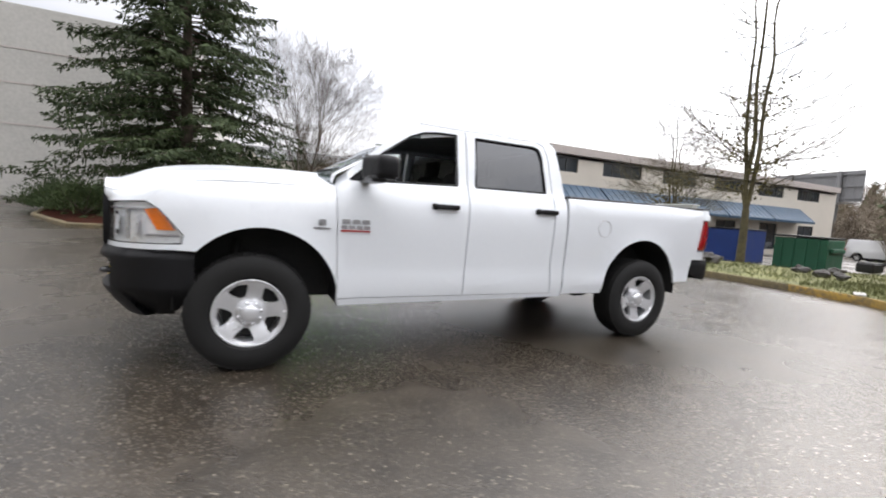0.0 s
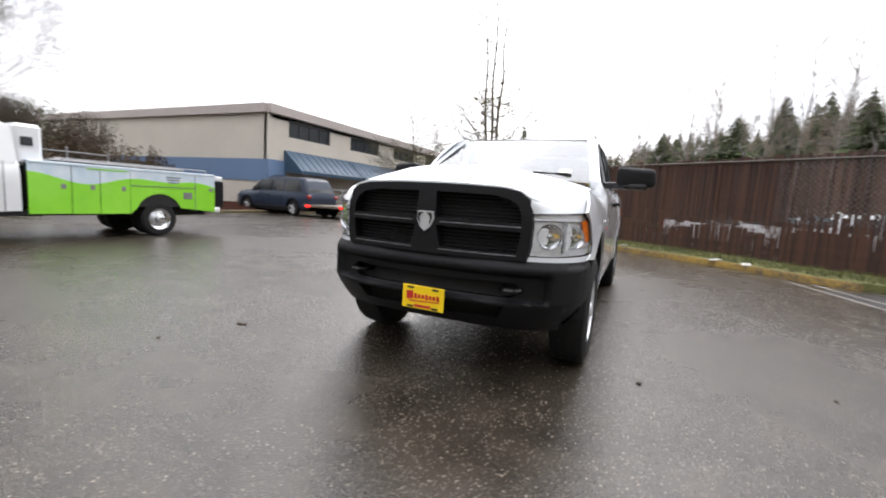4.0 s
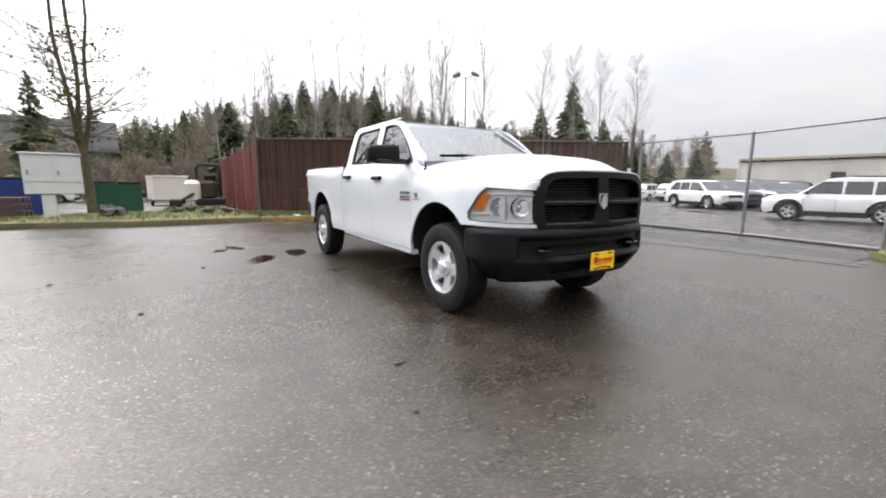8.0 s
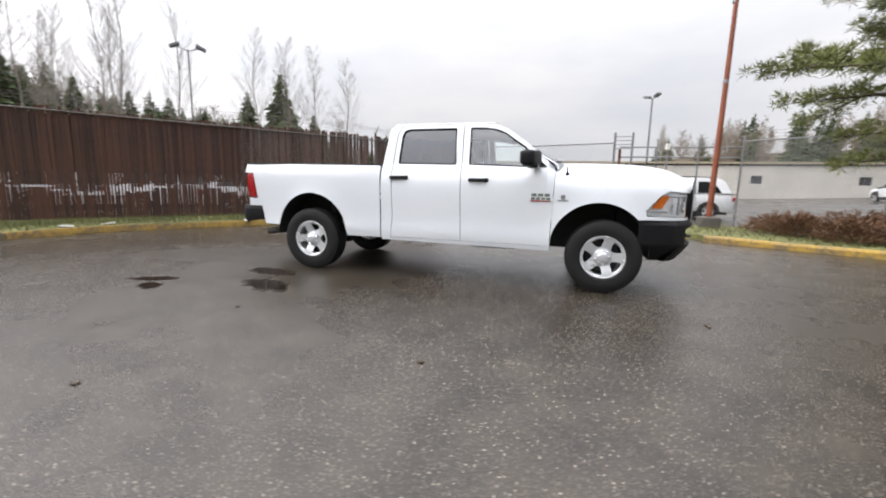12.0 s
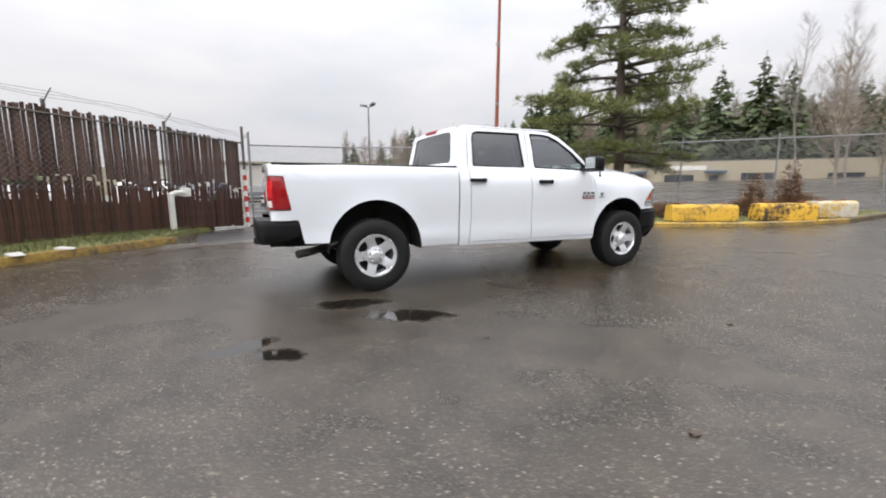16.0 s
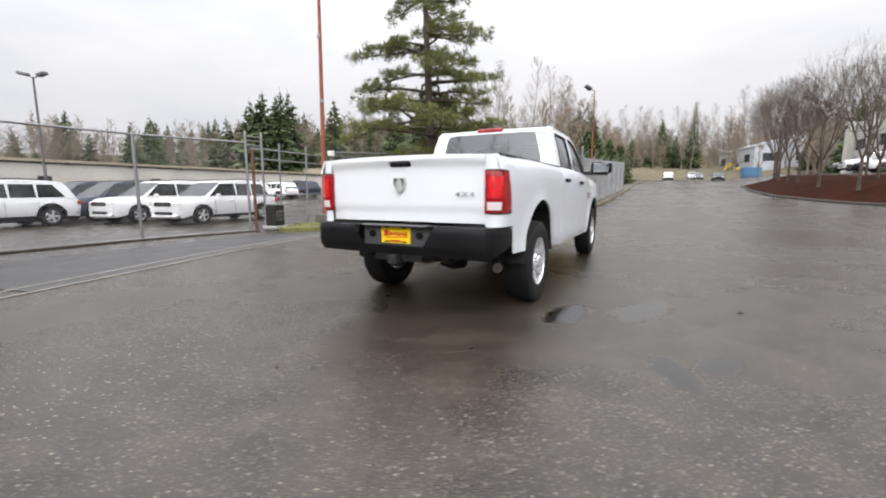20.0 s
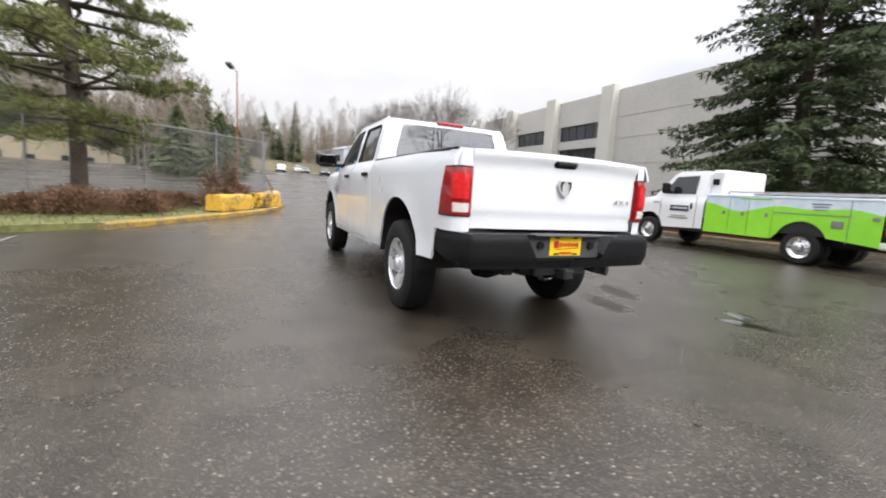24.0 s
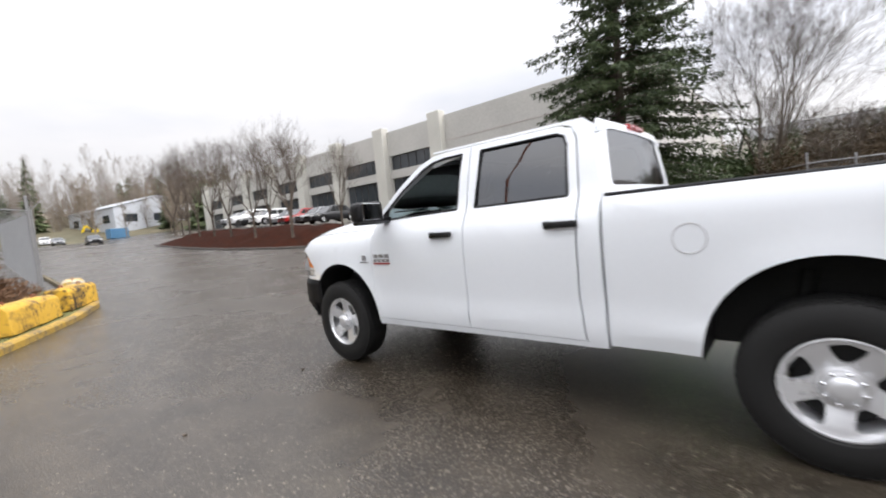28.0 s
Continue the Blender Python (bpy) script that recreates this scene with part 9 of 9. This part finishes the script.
for i in range(2100):
    a, r = rng.uniform(0, 360), rng.uniform(84, 175)
    x, y = r * math.sin(radians(a)), r * math.cos(radians(a))
    if not free(x, y) or (235 < a < 300 and r < 100) or 246 < a < 280:
        continue
    fir = rng.random() < (0.34 if 190 < a < 262 or 300 < a < 350 else 0.16)
    (firs if fir else bares).append((rng.randrange(4), x, y, hill_z(x, y), rng.uniform(0.55, 1.05) if fir else rng.uniform(0.7, 1.2), rng.uniform(0, 6.28)))
for i in range(420):
    a, r = rng.uniform(168, 226), rng.uniform(92, 172)
    x, y = r * math.sin(radians(a)), r * math.cos(radians(a))
    fir = rng.random() < 0.42
    (firs if fir else bares).append((rng.randrange(4), x, y, hill_z(x, y), rng.uniform(0.5, 0.9) if fir else rng.uniform(0.6, 1.0), rng.uniform(0, 6.28)))
# clump of tall firs to the north-west, tall bare woods up the road
for x, y, s in ((-62.5, 45.5, 1.15), (-61, 47, 1.25), (-59.5, 48.5, 1.2), (-58, 50, 1.25), (-60.5, 50.5, 1.3), (-63, 48, 1.2), (-51, 54, 1.15), (-40, 66, 1.3), (-36, 70, 1.4), (-33, 72, 1.25), (-44, 62, 1.1), (-70, 33, 0.9), (-14, 76, 0.8), (-12, 84, 0.85), (-10, 96, 0.8)):
    firs.append((rng.randrange(4), x, y, ground_z(x, y) - 0.2, s, rng.uniform(0, 6.28)))
# wooded slope behind the slatted fence
for i in range(190):
    x, y = rng.uniform(-62, 4), rng.uniform(-92, -62)
    if x < -30:
        y += (-30 - x) * 0.9
    fir = rng.random() < 0.38
    (firs if fir else bares).append((rng.randrange(4), x, y, ground_z(x, y) + 1.2 + 0.06 * (-62 - y), rng.uniform(0.5, 1.0) if fir else rng.uniform(0.7, 1.2), rng.uniform(0, 6.28)))
# woods beside and beyond the road to the north
for x0, x1, y0, y1, n, share in ((-48, -13, 84, 132, 150, 0.25), (-15, -7.5, 44, 120, 60, 0.2), (-12, 46, 131, 172, 130, 0.12), (24, 50, 84, 128, 50, 0.1)):
    for i in range(n):
        x, y = rng.uniform(x0, x1), rng.uniform(y0, y1)
        fir = rng.random() < share
        (firs if fir else bares).append((rng.randrange(4), x, y, ground_z(x, y) - 0.2 + (0.05 * (y - 130) if y > 130 else 0), rng.uniform(0.5, 0.95) if fir else rng.uniform(0.65, 1.2), rng.uniform(0, 6.28)))
# dense woods behind the tan shops
for i in range(380):
    u, w = rng.uniform(-16, 54), rng.uniform(19, 60)
    x, y = -51 + 0.731 * u - 0.682 * w, 46 + 0.682 * u + 0.731 * w
    fir = rng.random() < 0.30
    (firs if fir else bares).append((rng.randrange(4), x, y, ground_z(x, y) - 0.3 + 0.10 * (w - 19), rng.uniform(0.6, 1.25) if fir else rng.uniform(0.8, 1.4), rng.uniform(0, 6.28)))
for i in range(120):
    a, r = rng.uniform(-35, 24), rng.uniform(60, 150)
    x, y = r * math.sin(radians(a)), r * math.cos(radians(a))
    if -9 < x < 16 and y < 130 or (x > 12 and y < 100) or (x < -9 and y < 90):
        continue
    bares.append((rng.randrange(4), x, y, ground_z(x, y) - 0.3, rng.uniform(0.7, 1.35), rng.uniform(0, 6.28)))
P_BARE.append(proto(far_bare(5.5, 219, 1.7)))
for i in range(170):
    x, y = rng.uniform(-30, 40), rng.uniform(-74, -50)
    bares.append((4, x, y, ground_z(x, y) - 0.2, rng.uniform(0.6, 1.2), rng.uniform(0, 6.28)))
for i in range(60):
    x, y = rng.uniform(26, 60), rng.uniform(-40, -14)
    bares.append((4, x, y, ground_z(x, y) - 0.2, rng.uniform(0.6, 1.1), rng.uniform(0, 6.28)))
# tall pale birches beyond the road's end and behind the shops
birches = []
for x0, x1, y0, y1, n in ((-26, 34, 124, 168, 62), (-30, -13, 66, 118, 26), (-70, -30, 74, 110, 30)):
    for i in range(n):
        x, y = rng.uniform(x0, x1), rng.uniform(y0, y1)
        birches.append((rng.randrange(4), x, y, ground_z(x, y) - 0.3, rng.uniform(0.8, 1.25), rng.uniform(0, 6.28)))
for i in range(9):
    x = rng.uniform(-56, 2)
    y = rng.uniform(-66, -52) + max(0, -30 - x) * 0.7
    birches.append((rng.randrange(4), x, y, ground_z(x, y) + 0.5, rng.uniform(0.95, 1.3), rng.uniform(0, 6.28)))
woods("far_birches", "tall pale leafless birches in the distance", P_BIRCH, M_BIRCH, birches)
woods("far_firs", "distant dark fir trees on the hills", P_FIR, M_FIR, firs)
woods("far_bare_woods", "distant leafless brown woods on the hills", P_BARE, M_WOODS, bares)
T = thing("fir_tree", "tall narrow dark fir at the end of the road", "tree", pose(9.2, 131, ground_z(9.2, 131) - 0.2))
lay_fir(fir_soup(21, 3.0, 275, 34, 14), T, M_FIR)
# bushy cedars along the road
M_CEDAR = foliage("cedar_sprays", (0.026, 0.044, 0.018), (0.110, 0.135, 0.055))
cedar_me = []
for i, (x, y, s) in enumerate(((-5.2, 41.5, 0.92), (-4.6, 45.5, 0.80), (-5.4, 49.0, 1.0), (-4.4, 53.5, 0.86), (-4.8, 59, 0.95), (-4.3, 66, 0.9), (-4.4, 74, 0.95), (-9, 44, 1.0), (-10, 52, 1.1))):
    T = thing("cedar_tree", "bushy green cedar beside the road fence", "tree", pose(x, y, ground_z(x, y) - 0.1, 0, 0, 61 * i) @ Matrix.Diagonal((s, s, s, 1)), group="cedars along the road")
    if i < 3:
        cedar_me.append(lay_fir(fir_soup(7.0, 2.4, 260 + i, 30, 20), T, M_CEDAR))
    else:
        for nm, me in zip(("trunk", "crown"), cedar_me[i % 3]):
            o = new(nm, me); o.parent = T
# birches and firs behind the slatted fence
birch_me = []
for i, (x, y, s) in enumerate(((-13.5, -53.5, 1.05), (-16.5, -52.5, 1.12), (-19.5, -51.5, 1.2), (-22.5, -50.5, 1.0), (-25.2, -49, 0.92), (-28.2, -47.5, 1.05), (-29.8, -46.5, 1.15), (-34, -43.5, 1.1), (-40.5, -38, 0.98), (-43.5, -35.5, 0.95), (-46, -33, 0.92), (-48.5, -29.5, 0.85), (-6, -52, 1.0), (-1.5, -50, 0.9))):
    T = thing("birch_tree", "tall slender leafless birch behind the slatted fence", "tree", pose(x, y, ground_z(x, y), 0, 0, 70 * i) @ Matrix.Diagonal((1.2 * s, 1.2 * s, 1.18 * s, 1)), group="birches behind the fence")
    v, f = P_BIRCH[i % 4]
    if i < 4:
        sp = Soup(); sp.v, sp.f = [tuple(q) for q in v], f
        o = sp.lay("stem", M_BIRCH, T)
        birch_me.append(o.data)
    else:
        o = new("stem", birch_me[i % 4]); o.parent = T
fir_me = []
for i, (x, y, s) in enumerate(((-10, -58, 0.85), (-14.5, -60, 0.7), (-18, -62, 0.8), (-27, -58, 0.75), (-31, -56, 0.8), (-44, -50, 0.82), (-48, -46, 0.9), (-52, -43, 1.0), (-56, -40, 0.8), (-60, -37, 0.5), (-63, -33, 0.45), (-3.2, -55, 0.72), (-8.5, -55.5, 0.62), (-22, -60, 0.72), (-21.5, -52, 0.9), (-24.5, -54, 0.85), (-36, -54, 0.8), (-40, -52, 0.7), (-66, -30, 0.45), (-12, -63, 0.9), (-24.5, -64, 0.85))):
    T = thing("fir_tree", "dark green fir behind the slatted fence", "tree", pose(x, y, ground_z(x, y) + 1.0, 0, 0, 50 * i) @ Matrix.Diagonal((1.1 * s, 1.1 * s, s * (1.0 + 0.28 * (i * 7 % 5) / 4), 1)), group="firs behind the fence")
    if len(fir_me) < 4:
        sp = fir_soup(14, 3.7 + 0.4 * i, 240 + i, 36, 20)
        fir_me.append(lay_fir(sp, T, M_FIR))
    else:
        for nm, me in zip(("trunk", "crown"), fir_me[i % 4]):
            o = new(nm, me); o.parent = T

# ---------------------------------------------------------------- puddles and marks on the asphalt
M_WATER = mat("puddle_water", (0.012, 0.012, 0.012), 0.03, var=0.1, rvar=0.02, spec=0.6)


def puddle(x, y, rx, ry, rz, seedv):
    pts = []
    for i in range(64):
        a = 2 * math.pi * i / 64
        w = 1 + 0.32 * noise.noise((math.cos(a) * 1.3 + seedv * 3.7, math.sin(a) * 1.3, 0.3)) + 0.10 * noise.noise((math.cos(a) * 4 + seedv, math.sin(a) * 4, 2))
        u, v = rx * w * math.cos(a), ry * w * math.sin(a)
        c, sn = math.cos(radians(rz)), math.sin(radians(rz))
        pts.append((x + u * c - v * sn, y + u * sn + v * c))
    bm = bmesh.new()
    panel(bm, pts, [], lambda px, py: (px, py, ground_z(px, py) + 0.004), 0.5, 0.5)
    tagged(part("puddle", bm, M_WATER), "shallow puddle in a worn hollow", "water", kind="structure")


for i, (x, y, rx, ry, rz) in enumerate(((-18, 9, 2.2, 0.5, 20), (-22, -3, 2.4, 0.5, 60), (-24, -7, 1.6, 0.4, 50), (-19.5, -6, 1.4, 0.35, 70), (-27, 2, 2.0, 0.5, 30))):
    puddle(x, y, rx, ry, rz, 20 + i)
# small dark debris and leaves
for i, (x, y) in enumerate(((-0.115, -4.36), (-1.37, 2.14), (1.87, 2.76), (2.05, 3.35), (1.82, 2.75), (4.37, -1.23), (-1.43, -1.72), (2.8, -1.5), (3.4, 0.6), (-2.6, 1.7))):
    bm = bmesh.new()
    r = 0.018 + 0.006 * (i % 3)
    bmesh.ops.create_icosphere(bm, subdivisions=1, radius=r)
    for v in bm.verts:
        v.co.z *= 0.35
        v.co *= 1 + 0.5 * noise.noise(v.co * 20 + Vector((i, 0, 0)))
    o = part("debris", bm, M_BARK)
    o.matrix_basis = pose(x, y, 0.008, 0, 0, 37 * i)
    tagged(o, "small dark leaf or clod on the asphalt", "debris", group="debris on the asphalt")
